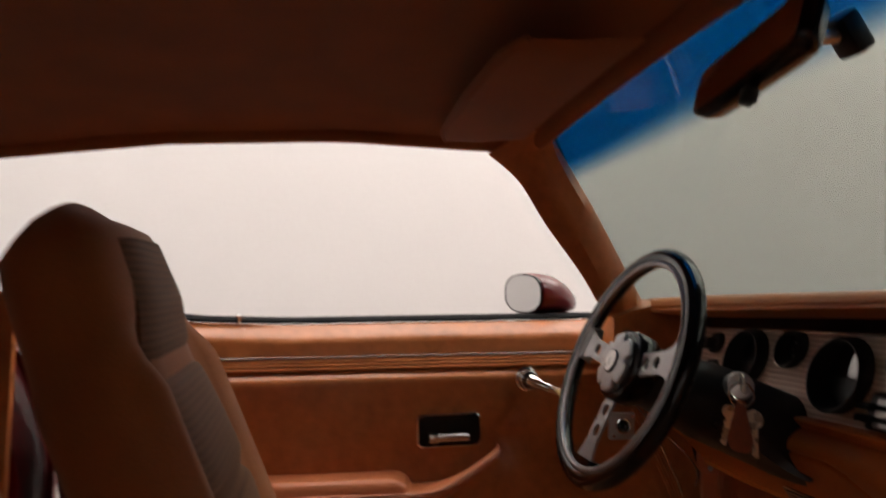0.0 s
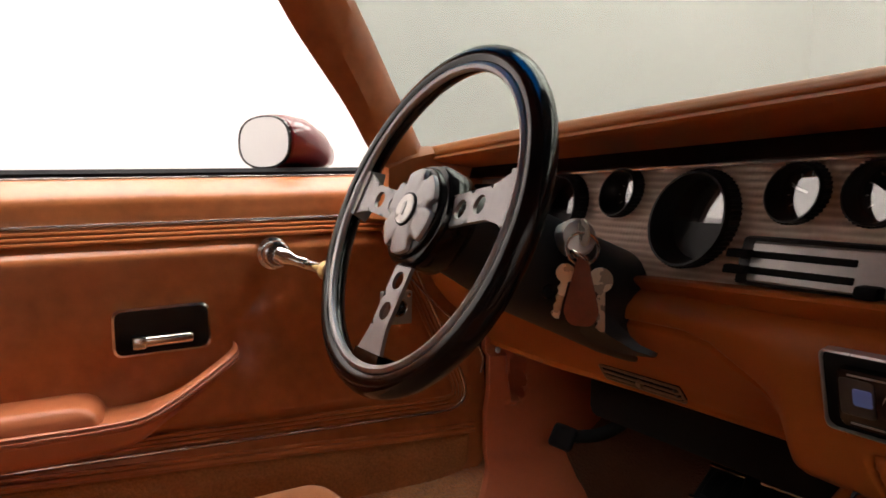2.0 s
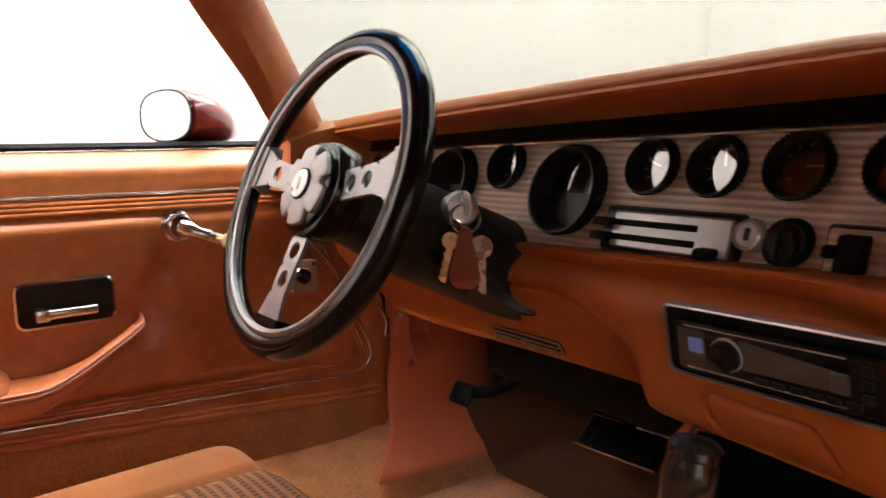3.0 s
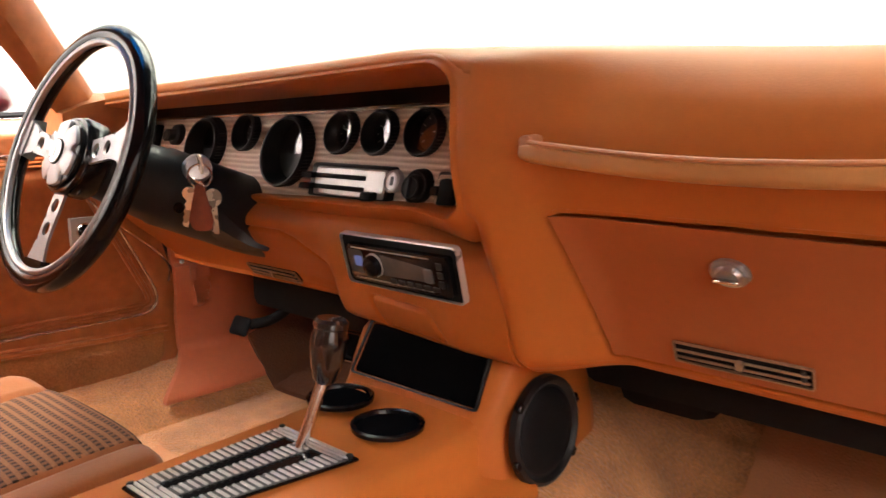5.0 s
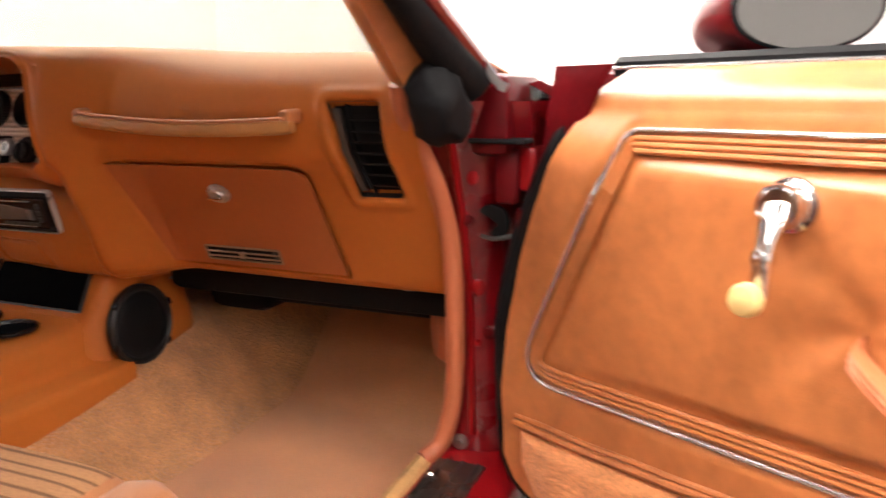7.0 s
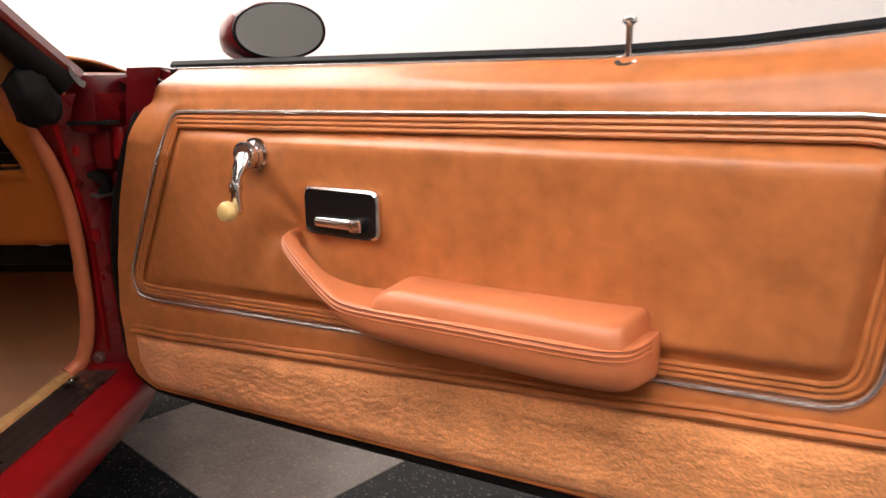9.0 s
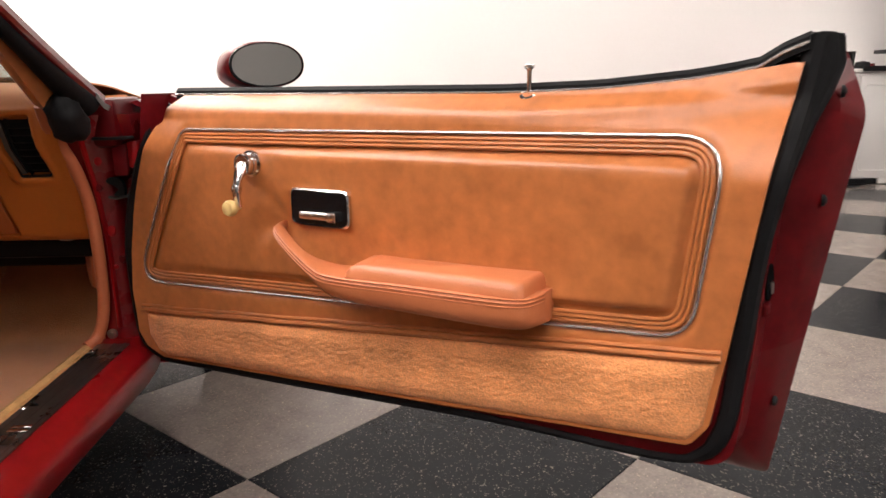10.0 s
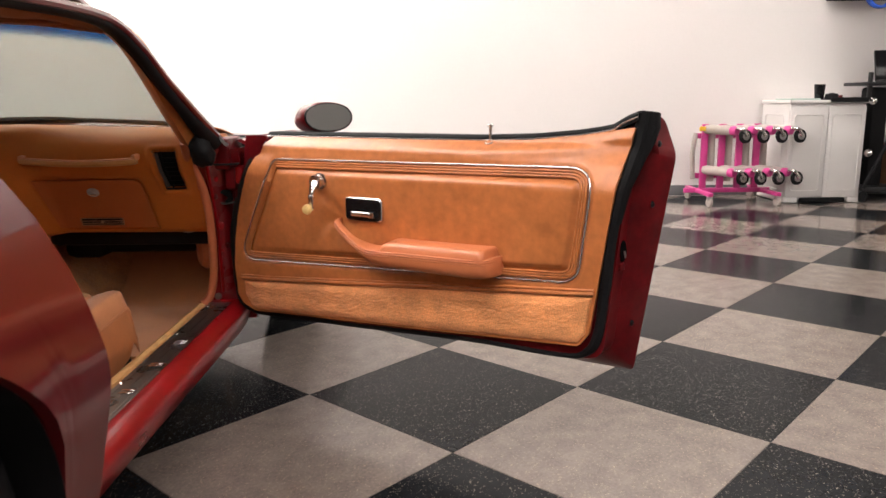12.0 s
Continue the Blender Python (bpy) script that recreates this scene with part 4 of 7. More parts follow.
def door_relief(s, z, outline=TRIM_R):
    d = door_lean(z)
    q = sdf((s, z), outline)
    if q < 0:
        e = -q
        d -= 0.004 * ease(0.0, 0.006, e)
        d += 0.012 * ease(0.026, 0.042, e) * (0.35 + 0.65 * ease(0.12, 0.45, s))
        d += 0.0022 * noise.noise(Vector((s * 9, z * 9, 3))) * ease(0.05, 0.1, e)
        for cs, cz, rad, deep in ((0.49, 0.612, 0.095, 0.006), (0.40, 0.575, 0.042, 0.013), (0.34, 0.69, 0.05, 0.004), (0.60, 0.545, 0.05, 0.006), (0.92, 0.55, 0.04, 0.006)):
            r = math.hypot(s - cs, z - cz)
            d -= deep * math.exp(-(r / rad) ** 2)
        r, q = math.hypot(s - 0.402, z - 0.582), math.atan2(z - 0.582, s - 0.402)
        d += 0.0024 * math.sin(5 * q + 1.5 * noise.noise(Vector((s * 14, z * 14, 6)))) * math.exp(-((r - 0.05) / 0.045) ** 2)
        d += 0.0016 * math.sin((s - 0.60) * 70 + z * 26) * math.exp(-((s - 0.60) / 0.09) ** 2 - ((z - 0.565) / 0.035) ** 2)
    else:
        d += 0.004 * ease(0.0, 0.012, q)
        d += 0.0015 * noise.noise(Vector((s * 7, z * 16, 8)))
        d += 0.012 * math.exp(-((z - lerp_table(Z_TOP, s) + 0.025) / 0.018) ** 2) + 0.0022 * noise.noise(Vector((s * 5, z * 22, 2))) * ease(0.74, 0.77, z)
    return d


def door(sign, matrix, label, swivel=49):
    """A door built in its own frame: x from hinge to latch, sign * y towards the cabin, z up."""

    trim = TRIM_R if sign < 0 else TRIM_L
    low = 0.0 if sign < 0 else -0.016          # the handle and armrest of the closed door sit a little lower

    def at3(s, z, d):
        return Vector((s, sign * d, z))

    def relief(s, z):
        return door_relief(s, z, trim)

    # painted shell behind the trim
    inner = round_poly([(-0.028, 0.262), (1.17, 0.296), (1.185, 0.45), (1.205, 0.835), (1.13, 0.80), (1.0, 0.79), (0.85, 0.785), (0.10, 0.785), (0.026, 0.804), (-0.035, 0.46)], [0.05, 0.05, 0.1, 0.02, 0.05, 0.1, 0.1, 0.01, 0.01, 0.1], 5)
    outer = round_poly([(-0.03, 0.236), (1.204, 0.238), (1.237, 0.46), (1.284, 0.772), (1.248, 0.868), (1.10, 0.816), (0.85, 0.80), (0.10, 0.803), (0.026, 0.806), (-0.035, 0.46)], [0.02, 0.012, 0.1, 0.07, 0.03, 0.1, 0.1, 0.01, 0.01, 0.1], 5)
    shell = loft([[at3(a, b, -0.012 - 0.066 * ease(0.66, 0.79, b)) for a, b in inner], [at3(a - 0.001, b, -0.042 - 0.045 * ease(0.66, 0.79, b)) for a, b in inner], [at3(a + 0.003, b, -0.072 - 0.028 * ease(0.66, 0.79, b)) for a, b in inner], [at3(a * 0.62 + c * 0.38, b * 0.62 + e * 0.38, -0.086 - 0.017 * ease(0.66, 0.79, b)) for (a, b), (c, e) in zip(inner, outer)], [at3(a * 0.35 + c * 0.65, b * 0.35 + e * 0.65, -0.105) for (a, b), (c, e) in zip(inner, outer)], [at3(c, e, -0.142) for c, e in outer], [at3(c * 0.997 + 0.002, e, -0.152) for c, e in outer]])
    th = part("car_door", shell, JAMBRED, car, label, 30)
    th.matrix_basis = matrix
    front = [[at3(s, z, d) for s, d in ((a, -0.128), (a, -0.022), (a + 0.004, -0.017), (b, -0.017))] for z, a, b in ((z, lerp_table([(0.44, -0.036), (0.72, 0.010), (0.806, 0.027)], z), lerp_table(S_FRONT, z) + 0.004) for z in (0.44, 0.52, 0.60, 0.68, 0.74, 0.78, 0.804))]
    part("front_flange", sheet(front, tuple(at3(0.006, 0, -0.004))), JAMBRED, th)
    NS, NZ = 230, 104
    rows = []
    for j in range(NZ + 1):
        v = j / NZ
        row = []
        for i in range(NS + 1):
            u = i / NS
            z = 0.26 + v * 0.56
            for _ in range(3):
                s0, s1 = lerp_table(S_FRONT, z), lerp_table(S_REAR, z)
                s = s0 + (s1 - s0) * u
                zb, zt = lerp_table(Z_BOT, s), lerp_table(Z_TOP, s)
                z = zb + (zt - zb) * v
            row.append(at3(s, z, relief(s, z)))
        rows.append(row)
    panel = part("trim_panel", sheet(rows, (0, -sign * 0.012, 0)), LEATHER, th, "tan vinyl door trim panel with stitched ribs", 50)
    loop = []
    for k, (a, b) in enumerate(zip(trim, trim[1:] + trim[:1])):
        for t in (0, 0.25, 0.5, 0.75) if (Vector(a) - Vector(b)).length > 0.1 else (0,):
            p = Vector(a).lerp(Vector(b), t)
            loop.append(at3(p.x, p.y, relief(p.x, p.y) + 0.003))
    part("trim_strip", tube(loop, 0.0027, 8, closed=True), RIBALU, th, "thin bright chrome strip")
    for e in (0.0085, 0.0150, 0.0215):
        rl = [at3(p[0], p[1], door_lean(p[1]) + 0.001) for p in inset(trim, e)]
        part("rib", tube(rl, 0.0032, 8, closed=True), LEATHER, th)
    # carpet along the bottom, with vinyl piping above it
    rows = []
    for j in range(37):
        v = j / 36
        row = []
        for i in range(221):
            u = i / 220
            z = 0.30
            for _ in range(3):
                s0, s1 = lerp_table(S_FRONT, z) + 0.035, lerp_table(S_REAR, z) - 0.008
                s = s0 + (s1 - s0) * u
                zb, zt = lerp_table(Z_BOT, s) + 0.006, lerp_table(CARPET_TOP, s)
                z = zb + (zt - zb) * v
            edge = min(u * 20, (1 - u) * 20, v * 5, (1 - v) * 5, 1)
            fuzz = 0.0026 * noise.noise(Vector((s * 110, z * 300, 1))) + 0.0022 * noise.noise(Vector((s * 22, z * 40, 4))) - 0.003 * math.exp(-((s - 0.52 - 0.15 * z) / 0.004) ** 2)
            row.append(at3(s, z, 0.004 + 0.010 * math.sqrt(max(edge, 0)) + fuzz * edge))
        rows.append(row)
    part("carpet_strip", sheet(rows, (0, -sign * 0.006, 0)), CARPET if sign < 0 else DARKCARPET, th, "matted tan pile carpet along the door bottom", 80)
    pipe = [at3(s, lerp_table(CARPET_TOP, s) + 0.008 + 0.002 * noise.noise(Vector((s * 12, 0, 0))), 0.008) for s in [0.0 + 1.15 * k / 50 for k in range(51)]]
    part("piping", tube(pipe, 0.0048, 8), LEATHER, th)
    part("fold", tube([q + at3(0, 0.0085 + 0.0015 * noise.noise(q * 9), -0.002) for q in pipe], 0.0036, 8), LEATHER, th)
    # armrest that runs on into its pull strap, with fine piping along the lip
    LIP = [(0.402, 0.581, 0.004, 0.012), (0.403, 0.580, 0.024, 0.016), (0.414, 0.573, 0.040, 0.018), (0.45, 0.555, 0.055, 0.021), (0.49, 0.536, 0.067, 0.025), (0.525, 0.522, 0.076, 0.032), (0.548, 0.5175, 0.080, 0.038), (0.58, 0.5175, 0.084, 0.042), (0.63, 0.519, 0.087, 0.045), (0.70, 0.521, 0.088, 0.047), (0.80, 0.5225, 0.089, 0.049), (0.86, 0.5235, 0.088, 0.050), (0.89, 0.524, 0.082, 0.050), (0.905, 0.524, 0.068, 0.048), (0.912, 0.524, 0.034, 0.046)]
    curve = smooth_path([(p[0], p[1] + low, p[2]) for p in LIP], 4)
    girth = smooth_path([(p[3], 0, 0) for p in LIP], 4)
    rings, lip = [], []
    for p, g in zip(curve, girth):
        s, zl, dl, hb = p.x, p.y, p.z, g.x
        di = dl - 0.026 + (-0.004 - dl + 0.026) * ease(0.47, 0.57, s)
        rings.append([at3(s, *q) for q in ((zl - hb + 0.003, di), (zl - hb, (di + dl) / 2), (zl - hb + 0.003, dl - 0.014), (zl - hb + 0.012, dl - 0.003), (zl - hb * 0.5, dl), (zl - 0.006, dl + 0.0005), (zl - 0.001, dl - 0.002), (zl + 0.001, dl - 0.008), (zl + 0.002, (di + dl) / 2), (zl, di))])
        lip.append((s, zl, dl))
    arm = part("armrest", loft(rings), ARMSKIN, th, "tan moulded armrest with a pull strap", 55)
    for dz, dd in ((-0.011, 0.0002), (-0.0055, 0.0008), (-0.0005, -0.001)):
        part("lip_piping", tube([at3(a, b + dz, c + dd) for a, b, c in lip[6:]], 0.0014, 6), ARMSKIN, th)
    rings = []
    for e, h in ((0.0, 0.0), (0.002, 0.010), (0.006, 0.018), (0.011, 0.0225), (0.018, 0.0245)):
        out = round_poly([(0.572 + e * 2.0, -0.004), (0.903 - e * 0.6, -0.004), (0.898 - e * 0.6, 0.082 - e * 0.9), (0.586 + e * 2.0, 0.080 - e * 0.9)], [0.002, 0.004, 0.018, 0.016], 6)
        rings.append([at3(a, lerp_table([(0.57, 0.5165), (0.70, 0.520), (0.91, 0.5235)], a) + low + h, b) for a, b in out])
    part("pad", loft(rings), ARMSKIN, th, "", 60)
    # window crank
    cs, cz = (0.334, 0.681) if sign < 0 else (0.342, 0.690)
    base = turn_to(at3(cs, cz, relief(cs, cz)), (0, sign, 0))
    crank = part("window_crank", lathe([(0.024, 0.0), (0.0235, 0.004), (0.019, 0.006), (0.0180, 0.012), (0.0195, 0.014), (0.0200, 0.022), (0.0190, 0.0255), (0.0165, 0.0265), (0.0155, 0.0255), (0.001, 0.0258)], base, 32), CHROME, th, "chrome window crank")
    k0 = (0.335, 0.609) if sign < 0 else (0.282, 0.666)
    k1 = (cs + (k0[0] - cs) * 0.45 + 0.003, cz + (k0[1] - cz) * 0.45)
    pts = smooth_path([at3(cs, cz, 0.024), at3(k1[0], k1[1], 0.045), at3(k0[0], k0[1], 0.044)], 7)
    n_p = len(pts) - 1
    part("crank_arm", tube(pts, [0.0125 - 0.0045 * ease(0.2, 0.45, k / n_p) + 0.0008 * ease(0.7, 1.0, k / n_p) for k in range(n_p + 1)], 14, flat=0.75, up=(0, 1, 0)), CHROME, th)
    part("crank_neck", lathe([(0.0085, -0.004), (0.0095, 0.0), (0.0095, 0.004), (0.0085, 0.008)], turn_to(pts[n_p // 2 + 1], pts[n_p // 2 + 2] - pts[n_p // 2]), 16), CHROME, th)
    part("crank_knob", lathe([(0.0055, -0.004), (0.007, 0.007), (0.0115, 0.010), (0.0142, 0.015), (0.0142, 0.021), (0.0118, 0.026), (0.006, 0.0285), (0.001, 0.029)], turn_to(at3(k0[0], k0[1], 0.044), (0, sign, 0)), 24), IVORY, th, "ivory crank knob")
    # inside handle in its recessed frame
    hs, hz = (0.492, 0.613) if sign < 0 else (0.500, 0.598)
    d0 = relief(hs, hz)
    fo = rect(0.126, 0.064, 0.014, 6, hs, hz)
    fi = rect(0.1200, 0.0580, 0.012, 6, hs, hz)
    fm = loft([[at3(a, b, d0 - 0.004) for a, b in fo], [at3(a, b, d0 + 0.008) for a, b in fo], [at3(a, b, d0 + 0.010) for a, b in fi], [at3(a, b, d0 + 0.002) for a, b in fi]], caps=False)
    hf = part("door_handle", fm, CHROME, th, "chrome-framed black inside door handle")
    cup = loft([[at3(a, b, d0 + 0.0085) for a, b in fi], [at3(hs + (a - hs) * 0.9, hz + (b - hz) * 0.85, d0 + 0.002) for a, b in fi], [at3(hs + (a - hs) * 0.6, hz + (b - hz) * 0.6, d0 - 0.003) for a, b in fi]])
    part("cup", cup, GLOSSBLACK, th)
    lev = box(hs - 0.039, hs + 0.040, -0.007, 0.007, hz - 0.020, hz - 0.006, 0.005, 3, m=Matrix.Translation((0, sign * (d0 + 0.012), 0)))
    part("lever", lev, CHROME, th)
    part("lever_end", box(hs + 0.022, hs + 0.041, -0.009, 0.009, hz - 0.022, hz - 0.004, 0.004, 2, m=Matrix.Translation((0, sign * (d0 + 0.012), 0))), CHROME, th)
    # lock pin, pushed down on the closed door
    up_by = 0.0 if sign < 0 else -0.020
    pin_s = 0.842 if sign < 0 else 0.897
    part("lock_ferrule", lathe([(0.016, -0.006), (0.016, 0.0), (0.0135, 0.0025), (0.008, 0.003), (0.006, 0.001)], turn_to(at3(pin_s, 0.7975, -0.062), (0, sign * 0.62, 0.78)), 24), CHROME, th)
    part("lock_pin", lathe([(0.0035, -0.012), (0.0035, 0.034 + up_by), (0.0045, 0.036 + up_by), (0.0082, 0.0385 + up_by), (0.0082, 0.042 + up_by), (0.006, 0.0435 + up_by), (0.001, 0.044 + up_by)], Matrix.Translation(at3(pin_s, 0.799, -0.064)), 16), CHROME, th, "chrome lock pin")
    # black window seal on the belt, bright bead below it
    belt = [(s, lerp_table(Z_TOP, s) + 0.004 + 0.024 * ease(1.15, 1.215, s)) for s in [0.075 + 1.14 * k / 40 for k in range(41)]]
    part("window_seal", loft([[at3(s, z - 0.012, -0.066), at3(s, z + 0.004, -0.066), at3(s, z + 0.010, -0.072), at3(s, z + 0.010, -0.118), at3(s, z - 0.012, -0.118)] for s, z in belt]), RUBBER, th, "black window seal")
    part("bead", tube([at3(s, z - 0.003, -0.0655) for s, z in belt], 0.0026, 6), RIBALU, th)
    ws = [(1.222, 0.868, -0.084), (1.213, 0.80, -0.074), (1.206, 0.755, -0.048), (1.194, 0.69, -0.021), (1.178, 0.58, -0.016), (1.168, 0.45, -0.016), (1.158, 0.36, -0.016), (1.13, 0.31, -0.016), (1.06, 0.292, -0.016), (0.8, 0.289, -0.016), (0.4, 0.268, -0.016), (0.1, 0.255, -0.016), (0.02, 0.256, -0.016), (-0.036, 0.29, -0.016), (-0.045, 0.40, -0.016), (-0.041, 0.50, -0.013), (-0.013, 0.60, -0.013), (0.031, 0.70, -0.020), (0.068, 0.785, -0.050)]
    sm = smooth_path([at3(*q) for q in ws], 5)
    part("weatherstrip", tube(sm, [0.0145 - 0.0065 * ease(31, 39, k) + 0.006 * ease(63, 71, k) for k in range(len(sm))], 8, flat=1.0, up=(0, 1, 0)), RUBBER, th, "black rubber door weatherstrip")
    cap = loft([[at3(s, z, d) for s, z, d in r] for r in (((1.217, 0.874, -0.078), (1.250, 0.872, -0.088), (1.252, 0.866, -0.125), (1.218, 0.868, -0.125)), ((1.209, 0.836, -0.073), (1.254, 0.836, -0.088), (1.256, 0.836, -0.115), (1.210, 0.836, -0.115)), ((1.204, 0.80, -0.064), (1.244, 0.80, -0.078), (1.246, 0.80, -0.108), (1.206, 0.80, -0.108)), ((1.201, 0.76, -0.044), (1.228, 0.76, -0.056), (1.230, 0.76, -0.095), (1.202, 0.76, -0.095)), ((1.195, 0.70, -0.023), (1.211, 0.70, -0.030), (1.212, 0.70, -0.06), (1.194, 0.70, -0.06)), ((1.185, 0.62, -0.016), (1.195, 0.62, -0.019), (1.196, 0.62, -0.045), (1.184, 0.62, -0.045)))])
    bmesh.ops.bevel(cap, geom=[e for e in cap.edges if abs((e.verts[0].co - e.verts[1].co).z) > 0.02], offset=0.008, segments=3, affect="EDGES")
    part("corner_seal", cap, RUBBER, th, "", 75)
    hole = [(0.022 * math.cos(q) * (1 + 0.15 * math.sin(2 * q)), 0.026 * math.sin(q)) for q in (2 * math.pi * k / 22 for k in range(22))]
    # no real hole: the latch opening's shade is a flat black sheet
    part("latch", slab(hole, lambda u, v, d: at3(1.1915 + d - 0.14 * u, 0.552 + v, -0.064 + u * 0.6), -0.004, 0.0025, 0.001, 1), HOLESHADE, th, "flat black sheet painted as the shaded latch opening")
    part("latch_claw", tube(smooth_path([at3(1.195, 0.536, -0.072), at3(1.196, 0.544, -0.068), at3(1.195, 0.552, -0.066)], 4), 0.003, 10), STEEL, th, "bright latch claw")
    part("latch_plate", box(1.188, 1.1955, -0.013, 0.013, 0.506, 0.524, 0.003, m=Matrix.Translation((0, sign * -0.062, 0))), JAMBRED, th)
    for ss, zz in ((1.203, 0.37), (1.240, 0.66), (1.250, 0.80)):
        part("bump_stop", lathe([(0.008, 0), (0.007, 0.004), (0.003, 0.006), (0.002, 0.0065)], pose(ss + 0.003, sign * -0.105, zz, 0, 90, 0), 12), RUBBER, th)
    # outside mirror on the belt
    ang = radians(swivel)
    nrm = Vector((math.cos(ang), sign * math.sin(ang), 0.0)).normalized()
    ctr = at3(0.258 + (0.048 if sign > 0 else 0), 0.856, -0.133)
    mm = turn_to(ctr, nrm)
    side = Vector((0, 0, 1)).cross(nrm)
    up = Vector((0, 0, 1))
    bow = 0.92 if sign < 0 else 0.8
    el = [(0.0735 * math.copysign(abs(math.cos(q)) ** bow, math.cos(q)), 0.044 * math.copysign(abs(math.sin(q)) ** bow, math.sin(q))) for q in (2 * math.pi * (k + 0.5) / 36 for k in range(36))]
    fwd = Vector((-1, -sign * 0.35, -0.04)).normalized()

    def ring(scale, back, sink=0.0):
        return [ctr + side * u * scale + up * (w * scale - sink) + fwd * back for u, w in el]

    mir = part("mirror_housing", loft([ring(0.93, 0.0), ring(1.0, 0.004), ring(1.03, 0.02), ring(0.98, 0.05), ring(0.82, 0.085, 0.008), ring(0.5, 0.118, 0.016), ring(0.14, 0.132, 0.02)]), REDPAINT, th, "dark red bullet mirror housing")
    part("gasket", loft([ring(0.90, -0.002), ring(0.955, -0.0015), ring(0.965, 0.004), ring(0.90, 0.006)], caps=False), GLOSSBLACK, th)
    part("glass", loft([ring(0.90, -0.0012), ring(0.90, 0.0005)]), MIRRORGLASS, th, "mirror glass")
    part("foot", loft([[ctr + fwd * (0.05 + a) + up * h + side * b for a, b in ((-0.03, -0.02), (0.04, -0.015), (0.04, 0.015), (-0.03, 0.02))] for h in (-0.068, -0.03)]), REDPAINT, th)
    return th


DOOR_R = Matrix(((0.8458, 0.5334, 0, 0.861), (-0.5334, 0.8458, 0, 0.716), (0, 0, 1, 0), (0, 0, 0, 1)))
door(-1, DOOR_R, "open dark red car door with tan vinyl trim")
DOOR_L = Matrix(((0, 1, 0, -0.775), (-1, 0, 0, 0.830), (0, 0, 1, -0.028), (0, 0, 0, 1))) @ pose(0, 0, 0, 0, 2.0, 0)
door(1, DOOR_L, "closed dark red car door with tan vinyl trim", 18)

# ---- dashboard ----
dash = thing("dashboard", "tan moulded dashboard with a round-cornered gauge recess", "dashboard", (0, 0.8, 0.5))
FACE = [(1.13, 0.795), (0.95, 0.822), (0.82, 0.831), (0.745, 0.829), (0.700, 0.816), (0.672, 0.792), (0.662, 0.762), (0.662, 0.725), (0.672, 0.697), (0.690, 0.674), (0.711, 0.641), (0.742, 0.585), (0.768, 0.535), (0.780, 0.512), (0.792, 0.504), (0.83, 0.50), (1.0, 0.50)]
COLUMN = [(1.13, 0.795), (0.95, 0.828), (0.78, 0.842), (0.690, 0.841), (0.650, 0.834), (0.632, 0.818), (0.626, 0.77), (0.628, 0.72), (0.632, 0.69), (0.642, 0.66), (0.660, 0.62), (0.678, 0.58), (0.690, 0.545), (0.702, 0.515), (0.718, 0.497), (0.76, 0.488), (1.0, 0.49)]


def interp_same(a, b, n=6):
    """Two profiles with matching points, smoothed alike, so that they can be blended point by point."""
    return smooth_path([(p, q, 0) for p, q in a], n), smooth_path([(p, q, 0) for p, q in b], n)


FACE_P, COL_P = interp_same(FACE, COLUMN)
GLOVE = round_poly([(0.252, 0.680), (0.575, 0.682), (0.588, 0.512), (0.280, 0.515)], [0.014, 0.028, 0.004, 0.004], 6)
VENT_R = round_poly([(0.625, 0.7645), (0.693, 0.7655), (0.705, 0.643), (0.645, 0.642)], 0.004, 3)


def dash_point(x, k, out=0.0):
    """A point on the passenger side of the dash at width x and profile index k (float), moved out along its normal."""
    w = ease(0.185, 0.30, x)
    n = len(FACE_P) - 1
    i = max(0, min(n - 1, int(k)))
    f = k - i

    def at(j):
        p = COL_P[j].lerp(FACE_P[j], ease(0.17, 0.55, x) + (w - ease(0.17, 0.55, x)) * ease(14, 34, j))
        bow = 0.012 * ease(0.55, 0.76, x)
        drop = -0.003 * ease(0.2, 0.76, x)
        return Vector((x, p.x + bow * 0.3, p.y + drop))
    p = at(i).lerp(at(i + 1), f)
    t = at(min(i + 2, n)) - at(max(i - 1, 0))
    nr = Vector((0, -t.z, t.y)).normalized()
    if nr.y > 0 and k > n * 0.2:
        nr = -nr
    return p + nr * out, nr


def dash_at(x, z, out=0.0):
    """The point on the passenger face at width x and height z."""
    lo, hi = 24.0, 84.0
    for _ in range(30):
        mid = (lo + hi) / 2
        if dash_point(x, mid)[0].z > z:
            lo = mid
        else:
            hi = mid
    return dash_point(x, lo, out)


rows = []
NK = len(FACE_P) - 1
ks = [NK * j / 260 for j in range(261)]
for i in range(231):
    row = []
    for k in ks:
        foot = ease(0.682, 0.655, dash_point(0.19, k)[0].z) if k > 30 else 0.0
        x0 = 0.188 - 0.050 * foot                      # below the recess the pad reaches to the radio
        x = x0 + (0.745 - x0) * i / 230
        p, nr = dash_point(x, k)
        if nr.z < -0.2 and k < NK * 0.3:
            nr = -nr
        p = p - nr * 0.050 * ease(0.205, 0.130, x) * foot
        if 0.50 < p.z < 0.80 and p.y < 0.80:
            q = sdf((p.x, p.z), GLOVE)
            p = p - nr * 0.012 * ease(0.0035, -0.0005, q)
            g = sdf((p.x, p.z), VENT_R)
            p = p + nr * (0.0035 * math.exp(-((g - 0.010) / 0.007) ** 2) - 0.022 * ease(0.003, -0.003, g))
        row.append(p)
    rows.append(row)
part("passenger_pad", sheet(rows, (0, 0.004, -0.004)), DASHSKIN, dash, "smooth tan dash pad", 60)
part("end_cap", box(0.735, 0.748, 0.79, 1.05, 0.52, 0.80, 0.006), DASHSKIN, dash)

# glove box door, lock and its vent
grid = []
